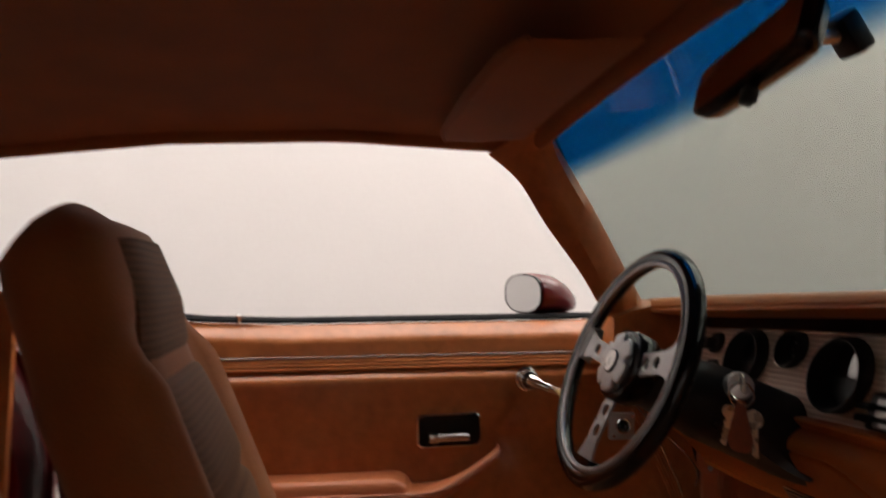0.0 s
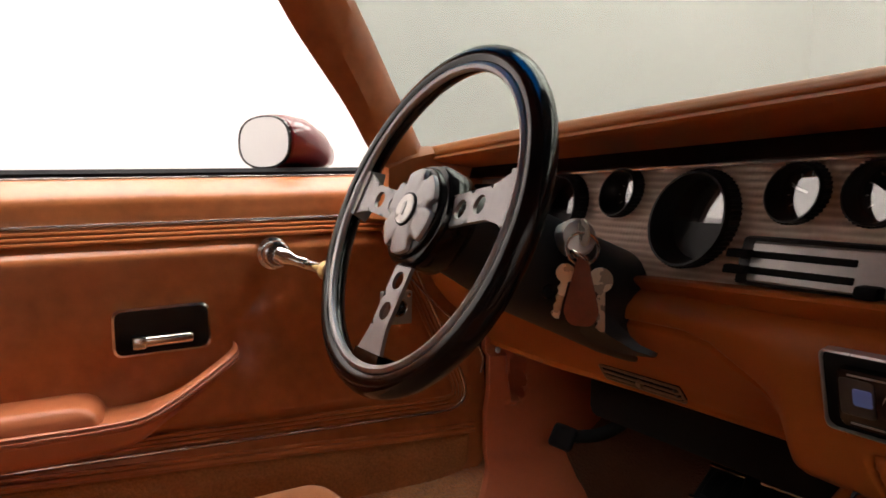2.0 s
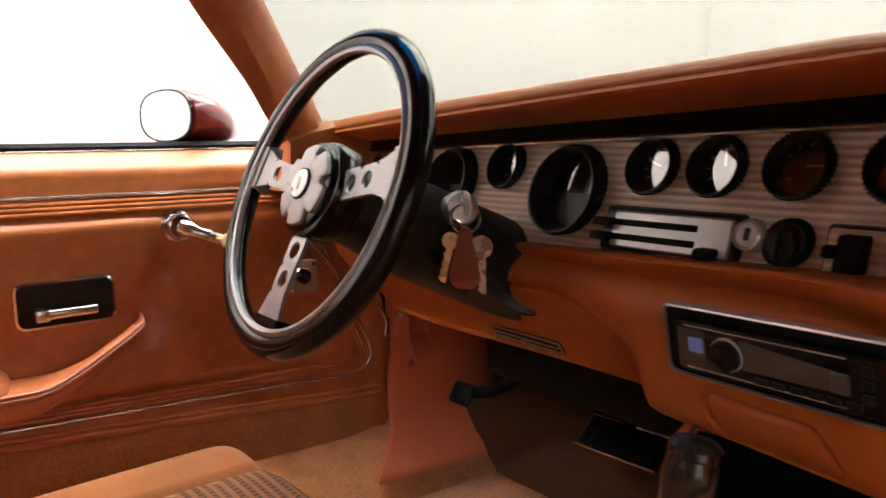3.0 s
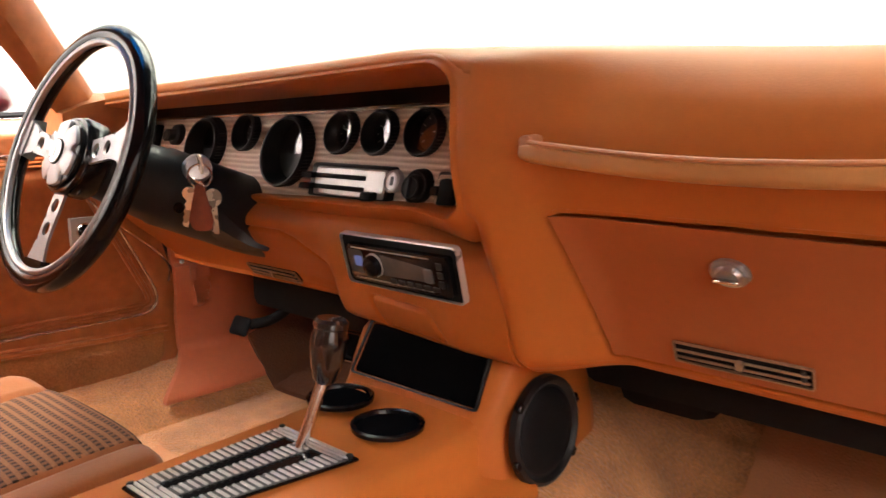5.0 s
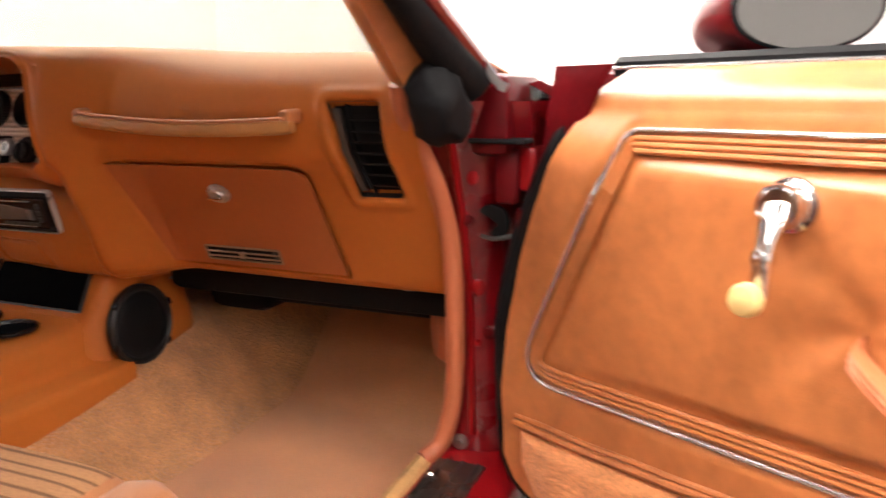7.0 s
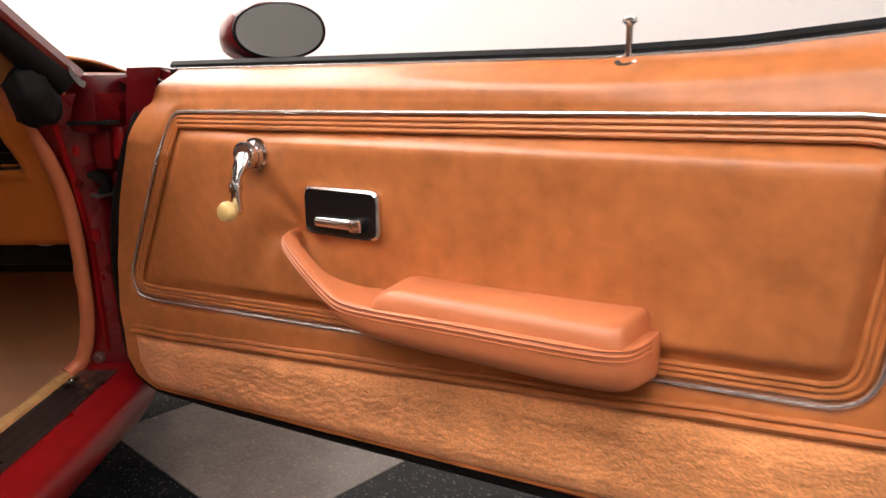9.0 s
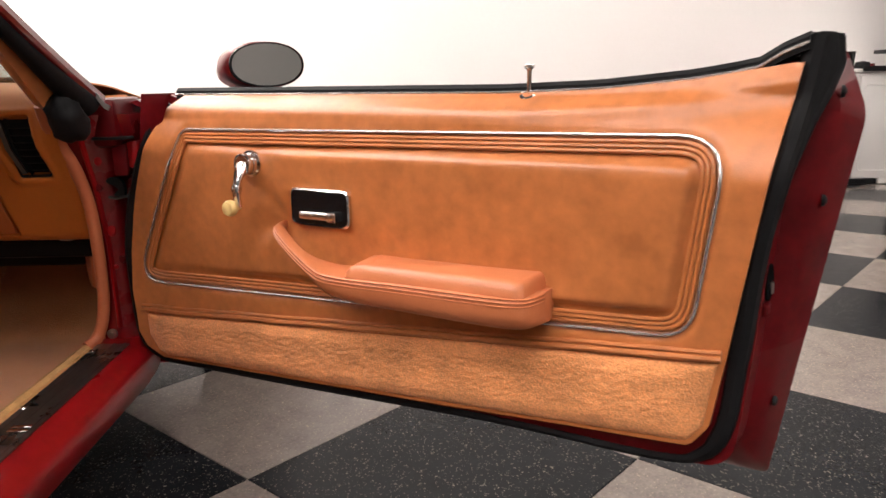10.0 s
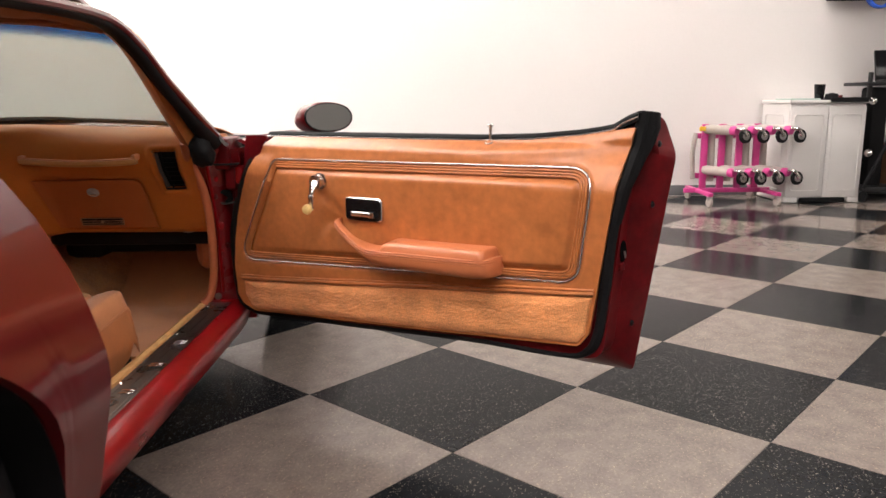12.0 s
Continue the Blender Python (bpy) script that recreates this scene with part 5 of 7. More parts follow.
for j in range(31):
    v = j / 30
    row = []
    for i in range(41):
        u = i / 40
        z = 0.517 + (0.6765 - 0.517) * v
        x0, x1 = 0.2805 + (0.2555 - 0.2805) * v, 0.5855 + (0.5725 - 0.5855) * v
        if v > 0.9:
            x1 -= 0.020 * (1 - math.sqrt(max(0, 1 - ((v - 0.9) / 0.1) ** 2)))
        x = x0 + (x1 - x0) * u
        row.append(dash_at(x, z, 0.0015)[0])
    grid.append(row)
glove = part("glove_box_door", sheet(grid, (0, 0.004, 0.001)), GLOVESKIN, dash, "tan glove box door with a lock")
lp, ln = dash_at(0.42, 0.638, 0.002)
part("lock_button", lathe([(0.0185, 0), (0.0178, 0.0035), (0.015, 0.0055), (0.0135, 0.005), (0.0115, 0.0065), (0.0105, 0.010), (0.002, 0.011)], turn_to(lp, ln) @ Matrix.Diagonal((1.0, 0.85, 1, 1)), 28), STEEL, glove, "chrome glove box lock")
part("lock_bar", box(-0.011, 0.011, -0.002, 0.002, 0.011, 0.016, 0.001, 1, m=turn_to(lp, ln)), CHROME, glove)


def small_vent(x0, x1, z, parent, surf):
    """A slim louvred vent, its slats along x."""
    p, nr = surf((x0 + x1) / 2, z)
    rot = Matrix.Translation(p) @ Matrix(((1, 0, 0, 0), (0, -nr.z, nr.y, 0), (0, nr.y, nr.z, 0), (0, 0, 0, 1)))
    w = (x1 - x0) / 2
    up = Vector((0, nr.z, -nr.y))
    if up.z < 0:
        up = -up

    def to3(u, v, d):
        return p + Vector((u, 0, 0)) + up * v + nr * d
    v0 = part("heater_vent", slab(rect(2 * w, 0.024, 0.002, 3), to3, -0.004, 0.001, 0.001, 1), MATTBLACK, parent, "slim bronze louvred vent")
    fo, fi = rect(2 * w + 0.004, 0.0265, 0.002, 3), rect(2 * w + 0.0008, 0.0235, 0.0015, 3)
    part("frame", loft([[to3(a, b, 0) for a, b in fo], [to3(a, b, 0.003) for a, b in fo], [to3(a, b, 0.003) for a, b in fi], [to3(a, b, 0.0) for a, b in fi]], caps=False), GRILL, v0)
    for c in (-0.0048, 0.0038):
        part("slat", loft([[to3(a, c + b, d) for b, d in ((-0.0016, 0.0025), (-0.0004, 0.0045), (0.0012, 0.0032), (0.0005, 0.0015))] for a in (-w + 0.001, w - 0.001)]), GRILL, v0)
    part("tab", slab(rect(0.007, 0.010, 0.002, 2), to3, 0.001, 0.007, 0.001, 1), GRILL, v0)
    part("end_link", slab(rect(0.004, 0.020, 0.001, 2, w - 0.007), to3, 0.001, 0.0035, 0.0005, 1), DARKSTEEL, v0)


small_vent(0.353, 0.482, 0.540, glove, lambda x, z: dash_at(x, z, 0.003))

# grab bar: a straight padded bar with a flat face, on two stubby brackets
bar_pts, bar_rows = [], []
for k in range(31):
    t = k / 30
    x = 0.246 + 0.345 * t
    bar_pts.append(Vector((x, 0.634 + 0.004 * (2 * t - 1) ** 2, 0.7395 - 0.008 * math.sin(math.pi * t) - 0.005 * t)))
SECT = round_poly([(-0.0105, -0.0085), (0.010, -0.0095), (0.010, 0.0085), (-0.0095, 0.0085)], [0.0085, 0.006, 0.004, 0.0045], 6)
for k, q in enumerate(bar_pts):
    g = 0.75 if k in (0, 30) else 1.0
    bar_rows.append([q + Vector((0, u * g, v * g)) for u, v in SECT])
bar = part("grab_bar", loft(bar_rows), GRABPAD, dash, "pale tan padded grab bar with a seam", 50)
part("seam", tube([q + Vector((0, -0.0075, 0.0102)) for q in bar_pts[1:-1]], 0.0024, 8), PALE, bar)
for x in (0.252, 0.583):
    q, nr = dash_at(x, 0.747, -0.004)
    far = Vector((x, 0.631, 0.7465))
    part("bracket", loft([[q.lerp(far, f) + Vector((a * g, 0, b * g)) for a, b in rect(0.014, 0.017, 0.006, 5)] for f, g in ((0, 1.1), (0.3, 1.0), (0.8, 1.0), (0.95, 0.92), (1.0, 0.7))]), PALE, bar, "rounded pale end bracket")

# side air vent: a black well with thin slats and a pale turning vane
def vent_at(f, z, out):
    """A point in the vent at the fraction f of its width and the height z."""
    t = (0.7648 - z) / 0.1225
    return dash_at(0.625 + 0.020 * t + f * (0.068 - 0.008 * t), z, out)[0]


vent = part("air_vent", sheet([[vent_at(f, 0.6425 + 0.0061 * k, -0.0155) for f in (-0.01, 0.35, 0.7, 1.01)] for k in range(21)], (0, 0.006, 0)), MATTBLACK, dash, "black slatted air vent in a raised tan frame")

for k in range(7):
    z = 0.657 + 0.0145 * k
    part("slat", loft([[q + Vector((0, 0, 0.0012)), q + Vector((0, 0.010, -0.002)), q + Vector((0, 0.010, -0.0035)), q + Vector((0, 0, -0.0004))] for q in (vent_at(0.36, z, -0.004), vent_at(0.97, z, -0.004))]), MATTBLACK, vent)
part("liner", loft([[dash_at(u, v, d)[0] for u, v in VENT_R] for d in (-0.0215, -0.0008)], caps=False), BLACK, vent)
part("vane", loft([[vent_at(f, z, e) for f, e in ((0.07, -0.003), (0.20, -0.005), (0.21, -0.009), (0.09, -0.012))] for z in (0.648, 0.70, 0.757)]), DARKSTEEL, vent, "dark metal turning vane")
part("divider", loft([[vent_at(f, z, e) for f, e in ((0.33, -0.003), (0.37, -0.003), (0.37, -0.016), (0.33, -0.016))] for z in (0.645, 0.70, 0.762)]), MATTBLACK, vent)

# driver's side: top pad, hooded recess, knee panel with the centre stack
def top_z(x):
    return lerp_table([(-0.78, 0.815), (-0.6, 0.822), (-0.05, 0.838), (0.10, 0.843), (0.2, 0.841)], x)


def brow_y(x):
    return lerp_table([(-0.78, 0.700), (-0.5, 0.668), (-0.1, 0.638), (0.08, 0.626), (0.2, 0.624)], x)


def lip_z(x):
    return lerp_table([(-0.78, 0.785), (-0.5, 0.8005), (-0.15, 0.8125), (0.13, 0.823), (0.2, 0.8245)], x)


def column_y(z):
    """Depth of the column's face at the height z."""
    for a, b in zip(COL_P[20:], COL_P[21:]):
        if a.y >= z >= b.y:
            return a.x + (b.x - a.x) * (a.y - z) / max(1e-6, a.y - b.y)
    return COL_P[20].x


rows = []
for k in range(81):
    x = -0.782 + 0.974 * k / 80
    z, y = top_z(x), brow_y(x)
    h = top_z(x) - lip_z(x) - 0.003
    front = [(y + a, z + b) for a, b in ((0.012, -h), (0.004, -h + 0.001), (0.001, -h + 0.003), (0.0012, -h * 0.66), (0.0045, -h * 0.54), (0.0052, -h * 0.46), (0.009, -h * 0.28), (0.022, -h * 0.10), (0.05, 0.0), (0.11, 0.001), (0.95 - y, -0.010))]
    w = ease(0.125, 0.188, x)                          # the crest runs over into the column
    row = []
    for j, (yy, zz) in enumerate(front):
        if j < 9:
            ring_z = 0.8405 - 0.0275 * (1 - j / 8)
            cy = column_y(ring_z) + 0.0006
            yy, zz = yy + (cy - yy) * w, zz + (ring_z - zz) * w
        row.append((x, yy, zz))
    rows.append(row + [(x, 1.13, 0.795)])
part("top_pad", sheet(rows, (0, 0.003, -0.004)), DASHSKIN, dash, "tan dash top pad", 60)
OPEN = round_poly([(-0.735, 0.787), (0.164, 0.8235), (0.163, 0.670), (-0.735, 0.640)], [0.03, 0.034, 0.020, 0.03], 10)
cxo, czo = -0.31, 0.735
LOOP = []                                              # the opening's edge with points added on its long sides
for a, b in zip(OPEN, OPEN[1:] + OPEN[:1]):
    n_l = max(1, int((Vector(a) - Vector(b)).length / 0.03))
    LOOP += [tuple(Vector(a).lerp(Vector(b), j / n_l)) for j in range(n_l)]


def hood_ring(offs, depths, plain=0.0):
    """The loop of the recess moved outwards, with its own shift and depth on the top, the ends and the bottom; plain: one depth for all."""
    out = []
    n = len(LOOP)
    for i in range(n):
        a, p, b = Vector(LOOP[i - 1]), Vector(LOOP[i]), Vector(LOOP[(i + 1) % n])
        t = (b - a).normalized()
        nr = Vector((t.y, -t.x))
        if nr.dot(p - Vector((cxo, czo))) < 0:
            nr = -nr
        up, down = ease(0.2, 0.9, nr.y), ease(0.2, 0.9, -nr.y)
        share = (up, 1 - up - down, down)
        q = p + nr * sum(o * w for o, w in zip(offs, share))
        low = 0.070 * ease(0.735, 0.662, p.y) * ease(0.20, 0.03, p.x)
        base = brow_y(p.x) + low
        if p.x > 0.05:
            base += (column_y(min(0.822, q.y)) - 0.001 + 0.008 * ease(0.715, 0.665, p.y) * ease(0.030, 0.004, offs[1]) - base) * share[1]
        out.append((q.x, plain or base + sum(d * w for d, w in zip(depths, share)), q.y))
    return out


hoodm = loft([hood_ring((-0.010, -0.002, 0.002), (0, 0, 0), 0.80), hood_ring((-0.008, -0.002, 0.001), (0, 0, 0), 0.758), hood_ring((-0.002, -0.001, 0.0), (0.018, 0.018, 0.012)), hood_ring((-0.0005, 0, 0), (0.007, 0.007, 0.005)),
              hood_ring((0.0012, 0.0015, 0.001), (0.0012, 0.0015, 0.001)), hood_ring((0.003, 0.004, 0.004), (-0.0012, -0.0012, -0.001)), hood_ring((0.0055, 0.0075, 0.008), (0.0005, 0.0, 0.002)), hood_ring((0.0075, 0.0100, 0.011), (0.0028, 0.0022, 0.006)),
              hood_ring((0.0095, 0.0125, 0.014), (0.003, 0.0018, 0.009)), hood_ring((0.012, 0.018, 0.020), (0.005, 0.0012, 0.017)), hood_ring((0.014, 0.024, 0.027), (0.012, 0.0014, 0.028)), hood_ring((0.015, 0.030, 0.033), (0.05, 0.003, 0.045))], caps=False)
part("gauge_hood", hoodm, DASHSKIN, dash, "rounded tan rim round the gauges", 60)

KNEE = [(0.738, 0.642), (0.722, 0.634), (0.710, 0.621), (0.714, 0.603), (0.740, 0.572), (0.777, 0.542), (0.803, 0.520), (0.818, 0.502), (0.832, 0.490), (0.95, 0.50)]
STACK = [(0.735, 0.648), (0.712, 0.642), (0.690, 0.630), (0.680, 0.604), (0.688, 0.570), (0.694, 0.543), (0.703, 0.515), (0.718, 0.497), (0.76, 0.488), (0.95, 0.49)]
KN, ST = interp_same(KNEE, STACK, 5)


def knee_point(x, k):
    w = ease(-0.185, -0.115, x)
    i = max(0, min(len(KN) - 2, int(k)))
    p = KN[i].lerp(ST[i], w).lerp(KN[i + 1].lerp(ST[i + 1], w), k - i)
    return Vector((x, p.x + 0.012 * ease(-0.55, -0.76, x) + w * 0.12 * max(0.0, 0.11 - x), p.y - 0.006 * ease(-0.3, -0.7, x)))


def knee_at(x, z):
    lo, hi = 6.0, len(KN) - 8.0
    for _ in range(30):
        mid = (lo + hi) / 2
        if knee_point(x, mid).z > z:
            lo = mid
        else:
            hi = mid
    t = knee_point(x, lo + 1) - knee_point(x, lo - 1)
    nr = Vector((0, t.z, -t.y)).normalized()
    return knee_point(x, lo), (nr if nr.y < 0 else -nr)


SEAM = [(-0.60, 0.600), (-0.235, 0.606), (-0.205, 0.598), (-0.155, 0.548)]
ASH = round_poly([(-0.045, 0.541), (0.068, 0.541), (0.092, 0.500), (-0.028, 0.500)], 0.008, 4)
rows = []
for k in range(321):
    x = -0.757 + 0.947 * k / 320
    row = []
    for j in range(141):
        p = knee_point(x, (len(KN) - 1) * j / 140)
        if p.z > 0.497 and p.y < 0.82:
            g = abs(sdf((p.x, p.z), ASH))
            d = 0.005 * math.exp(-(g / 0.0024) ** 2)
            best = 1.0
            for (ax, az), (bx, bz) in zip(SEAM, SEAM[1:]):
                t = max(0, min(1, ((x - ax) * (bx - ax) + (p.z - az) * (bz - az)) / ((bx - ax) ** 2 + (bz - az) ** 2)))
                best = min(best, math.hypot(x - ax - t * (bx - ax), p.z - az - t * (bz - az)))
            d += 0.005 * math.exp(-(best / 0.0024) ** 2)
            p = p + Vector((0, d * 0.9, d * 0.4))
        row.append(p)
    rows.append(row)
knee = part("knee_panel", sheet(rows, (0, 0.004, 0.002)), DASHSKIN, dash, "tan lower dash with the radio stack", 60)
small_vent(-0.443, -0.312, 0.512, knee, lambda x, z: (knee_at(x, z)[0] + knee_at(x, z)[1] * 0.003, knee_at(x, z)[1]))
part("underside", box(-0.74, 0.75, 0.87, 1.25, 0.515, 0.53, 0), MATTBLACK, dash)
part("heater_box", box(0.20, 0.73, 0.835, 1.2, 0.445, 0.512, 0.02), MATTBLACK, dash)
# added black block that stands in for deep shade in the passenger footwell
part("blower_case", box(0.24, 0.72, 0.96, 1.26, 0.395, 0.46, 0.03), MATTBLACK, dash)
part("heater_duct", box(0.19, 0.33, 0.94, 1.15, 0.38, 0.5, 0.03), MATTBLACK, dash)
part("column_duct", box(-0.56, -0.10, 0.88, 1.25, 0.405, 0.52, 0.02), MATTBLACK, dash)
part("courtesy_lamp", lathe([(0.002, -0.012), (0.018, -0.008), (0.024, 0.0), (0.024, 0.006)], Matrix.Translation((0.66, 0.84, 0.497)), 18), STEEL, dash)

# gauge panel
cluster = thing("instrument_cluster", "engine-turned metal gauge panel with round black gauges", "gauges", (-0.3, 0.79, 0.65))
GAUGES = [(-0.490, 0.722, 0.046, 15, 200), (-0.384, 0.746, 0.0285, 9, 120), (-0.266, 0.720, 0.051, 21, 215), (-0.155, 0.749, 0.0290, 9, 160), (-0.079, 0.750, 0.0290, 9, 100), (0.002, 0.752, 0.0295, 9, 0), (0.090, 0.753, 0.030, 9, 90)]
cp = bmesh.new()
edges = []
for loop in [[(-0.745, 0.640), (0.176, 0.640), (0.176, 0.806), (-0.745, 0.800)]] + [[(x + (r - 0.002) * math.cos(2 * math.pi * k / 32), z + (r - 0.002) * math.sin(2 * math.pi * k / 32)) for k in range(32)] for x, z, r, _, _ in GAUGES]:
    vs = [cp.verts.new((u, 0.787, v)) for u, v in loop]
    edges += [cp.edges.new((p, q)) for p, q in zip(vs, vs[1:] + vs[:1])]
bmesh.ops.triangle_fill(cp, use_beauty=True, use_dissolve=False, edges=edges)
geo = bmesh.ops.extrude_face_region(cp, geom=list(cp.faces))
for v in geo["geom"]:
    if isinstance(v, bmesh.types.BMVert):
        v.co.y += 0.006
part("face_plate", cp, CLUSTER, cluster, "gold-tinted engine-turned metal")
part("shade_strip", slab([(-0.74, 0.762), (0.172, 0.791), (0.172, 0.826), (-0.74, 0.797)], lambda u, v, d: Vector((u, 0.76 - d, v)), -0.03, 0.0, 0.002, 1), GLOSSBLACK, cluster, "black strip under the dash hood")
part("upper_bead", tube([(-0.735, 0.776, 0.763), (0.165, 0.776, 0.790)], 0.003, 8), RIBALU, cluster)


def gauge(x, z, r, ticks, needle, label="black round gauge in a deep ridged tube"):
    m = turn_to((x, 0.786, z), (0, -1, 0))
    big = r > 0.04
    rise, deep = (0.022, -0.022) if big else (0.016, -0.014)
    g = part("gauge", lathe([(r, -0.012), (r, rise * 0.85), (r * 0.975, rise), (r * 0.93, rise), (r * 0.90, rise * 0.8), (r * 0.86, deep * 0.8), (r * 0.86, deep)], m, 40), BLACK, cluster, label)
    part("dial", lathe([(r * 0.88, deep), (r * 0.88, deep + 0.002)], m, 28), DIAL, g)
    n = 240 if big else 160
    part("ridged_collar", loft([[m @ Vector(((r + (0.0018 if k % 4 < 2 else 0.0004)) * math.cos(q), (r + (0.0018 if k % 4 < 2 else 0.0004)) * math.sin(q), h)) for k, q in ((k, 2 * math.pi * k / n) for k in range(n))] for h in (0.0, rise * 0.75)], caps=False), BLACK, g, "", 25)
    tk = bmesh.new()
    for k in range(ticks):
        a = radians(220 - 260 * k / max(1, ticks - 1))
        box(-0.0045 if k % 2 == 0 else -0.003, 0.0, -0.0006, 0.0006, deep + 0.0026, deep + 0.0032, 0, bm=tk, m=m @ Matrix.Rotation(a, 4, "Z") @ Matrix.Translation((r * 0.74, 0, 0)))
    part("ticks", tk, WHITEINK, g)
    nd = box(0, r * 0.62, -0.0009, 0.0009, deep + 0.004, deep + 0.0055, 0, m=m @ Matrix.Rotation(radians(needle), 4, "Z"))
    part("needle", nd, WHITEINK, g)
    lens = part("lens", lathe([(r * 0.865, deep + 0.010), (r * 0.865, deep + 0.0108)], m, 28), LENS, g)
    for v in lens.data.vertices:                       # the lenses stand steeper than the panel
        v.co.y -= (0.155 if x < -0.03 else -0.12) * (v.co.z - z) + (0.0 if big else (0.06 if x < -0.03 else -0.06) * (v.co.x - x))
    lens.visible_shadow = False


for spec in GAUGES:
    gauge(*spec)
for x, z in ((-0.597, 0.738), (-0.592, 0.690)):
    part("knob", lathe([(0.019, 0), (0.018, 0.010), (0.011, 0.012), (0.0105, 0.026), (0.008, 0.028), (0.002, 0.028)], turn_to((x, 0.787, z), (0, -1, 0)), 20), BLACK, cluster, "black pull knob")
part("side_switch", box(-0.705, -0.655, 0.772, 0.788, 0.685, 0.755, 0.004), MATTBLACK, cluster)
# heater controls
hc = part("heater_control", box(-0.196, -0.036, 0.772, 0.789, 0.660, 0.706, 0.004), BLACK, cluster, "black heater control with silver slides")
part("plate", box(-0.180, -0.040, 0.768, 0.7725, 0.664, 0.702, 0.002, 1), ALU, hc)
for z in (0.690, 0.675):
    part("slot", box(-0.186, -0.076, 0.766, 0.7685, z - 0.0032, z + 0.0032, 0.001, 1), MATTBLACK, hc)
    part("slider", box(-0.200, -0.176, 0.757, 0.767, z - 0.004, z + 0.004, 0.001, 1), MATTBLACK, hc)
part("fan_lever", box(-0.068, -0.048, 0.752, 0.768, 0.663, 0.674, 0.003, 2), MATTBLACK, hc)
part("badge_disc", lathe([(0.0145, 0), (0.014, 0.008), (0.0115, 0.010), (0.0105, 0.0075), (0.001, 0.0075)], turn_to((-0.021, 0.768, 0.690), (0, -1, 0)), 24), ALU, hc, "round bright badge disc")
part("badge_mark", box(-0.0235, -0.0185, 0.7588, 0.761, 0.685, 0.696, 0.0006, 1), BLACK, hc)
fk = part("fan_knob", lathe([(0.022, 0), (0.0218, 0.010), (0.0195, 0.013), (0.017, 0.012), (0.0155, 0.013), (0.015, 0.021), (0.013, 0.0225), (0.011, 0.021), (0.001, 0.0215)], turn_to((0.007, 0.787, 0.684), (0, -1, 0)), 28), BLACK, cluster, "round black stepped knob")
part("knob_grip", box(0.0055, 0.0085, 0.760, 0.768, 0.671, 0.697, 0.001, 1), BLACK, fk)
sw = part("rocker_switch", box(0.041, 0.130, 0.776, 0.789, 0.659, 0.704, 0.003), BLACK, cluster, "ribbed gold switch plate with a black rocker")
part("plate", box(0.044, 0.128, 0.7735, 0.777, 0.662, 0.701, 0.002, 1), CLUSTER, sw)
for k in range(5):
    part("rib", box(0.088, 0.127, 0.7715, 0.774, 0.6655 + 0.0072 * k, 0.6685 + 0.0072 * k, 0.001, 1), CLUSTER, sw)
part("rocker", box(0.056, 0.080, 0.762, 0.776, 0.666, 0.697, 0.003), MATTBLACK, sw)
part("rocker_tab", box(0.046, 0.058, 0.759, 0.770, 0.677, 0.688, 0.003), MATTBLACK, sw)

# the whole gauge panel leans back at its top
for ob in cluster.children_recursive:
    for v in ob.data.vertices:
        v.co.y += 0.30 * (v.co.z - 0.735) - 0.014

# ---- car radio ----
radio = thing("car_radio", "black single-DIN car radio with a volume knob and bright screen strip", "radio", (0.02, 0.68, 0.56))
rp, rn = knee_at(0.030, 0.590)
RSKEW = 0.12
RU = Vector((0, rn.z, -rn.y))
RU = RU if RU.z > 0 else -RU


def rad3(u, v, d):
    return Vector((0.0345 + u, 0, 0)) + Vector((0, rp.y - RSKEW * u, rp.z)) + RU * (v + 0.040 * u + 0.006) + rn * d


fo, fi = rect(0.222, 0.0705, 0.008, 5), rect(0.2185, 0.067, 0.007, 5)
part("trim_ring", loft([[rad3(a, b, -0.002) for a, b in fo], [rad3(a, b, 0.006) for a, b in fo], [rad3(a, b, 0.007) for a, b in fi], [rad3(a, b, 0.0) for a, b in fi]], caps=False), PLATERIB, radio, "thin bright metal surround")
body = part("body", slab(fi, rad3, -0.004, 0.003, 0.001, 1), MATTBLACK, radio)
part("faceplate", slab(rect(0.192, 0.049, 0.005, 4, 0.003, -0.001), rad3, 0.002, 0.011, 0.003, 2), GLOSSBLACK, radio)
part("display", slab([(-0.024, -0.012), (0.070, -0.010), (0.070, 0.006), (-0.024, 0.015)], rad3, 0.011, 0.012, 0), RADIOSTRIP, radio, "silvery reflective display strip")
part("silver_plate", slab(rect(0.030, 0.031, 0.004, 3, -0.076, 0.001), rad3, 0.0105, 0.0116, 0), PLATEGREY, radio, "grey panel round the lit window")
for v in (0.0195, -0.0215):
    part("bright_line", slab(rect(0.150, 0.0013, 0.0004, 1, -0.008, v), rad3, 0.011, 0.0118, 0), PLATERIB, radio)
part("square_button", slab(rect(0.014, 0.017, 0.002, 2, 0.062, -0.002), rad3, 0.011, 0.0135, 0.0008, 1), PLATEGREY, radio)
part("lit_window", slab(rect(0.016, 0.014, 0.002, 2, -0.071, 0.002), rad3, 0.011, 0.0122, 0), SCREEN, radio, "small blue lit window")
part("volume_knob", lathe([(0.017, 0.0), (0.017, 0.006), (0.0145, 0.013), (0.012, 0.014), (0.001, 0.0145)], turn_to(rad3(-0.037, 0.0, 0.011), rn) @ Matrix.Scale(0.84, 4), 26), GLOSSBLACK, radio, "round volume knob")
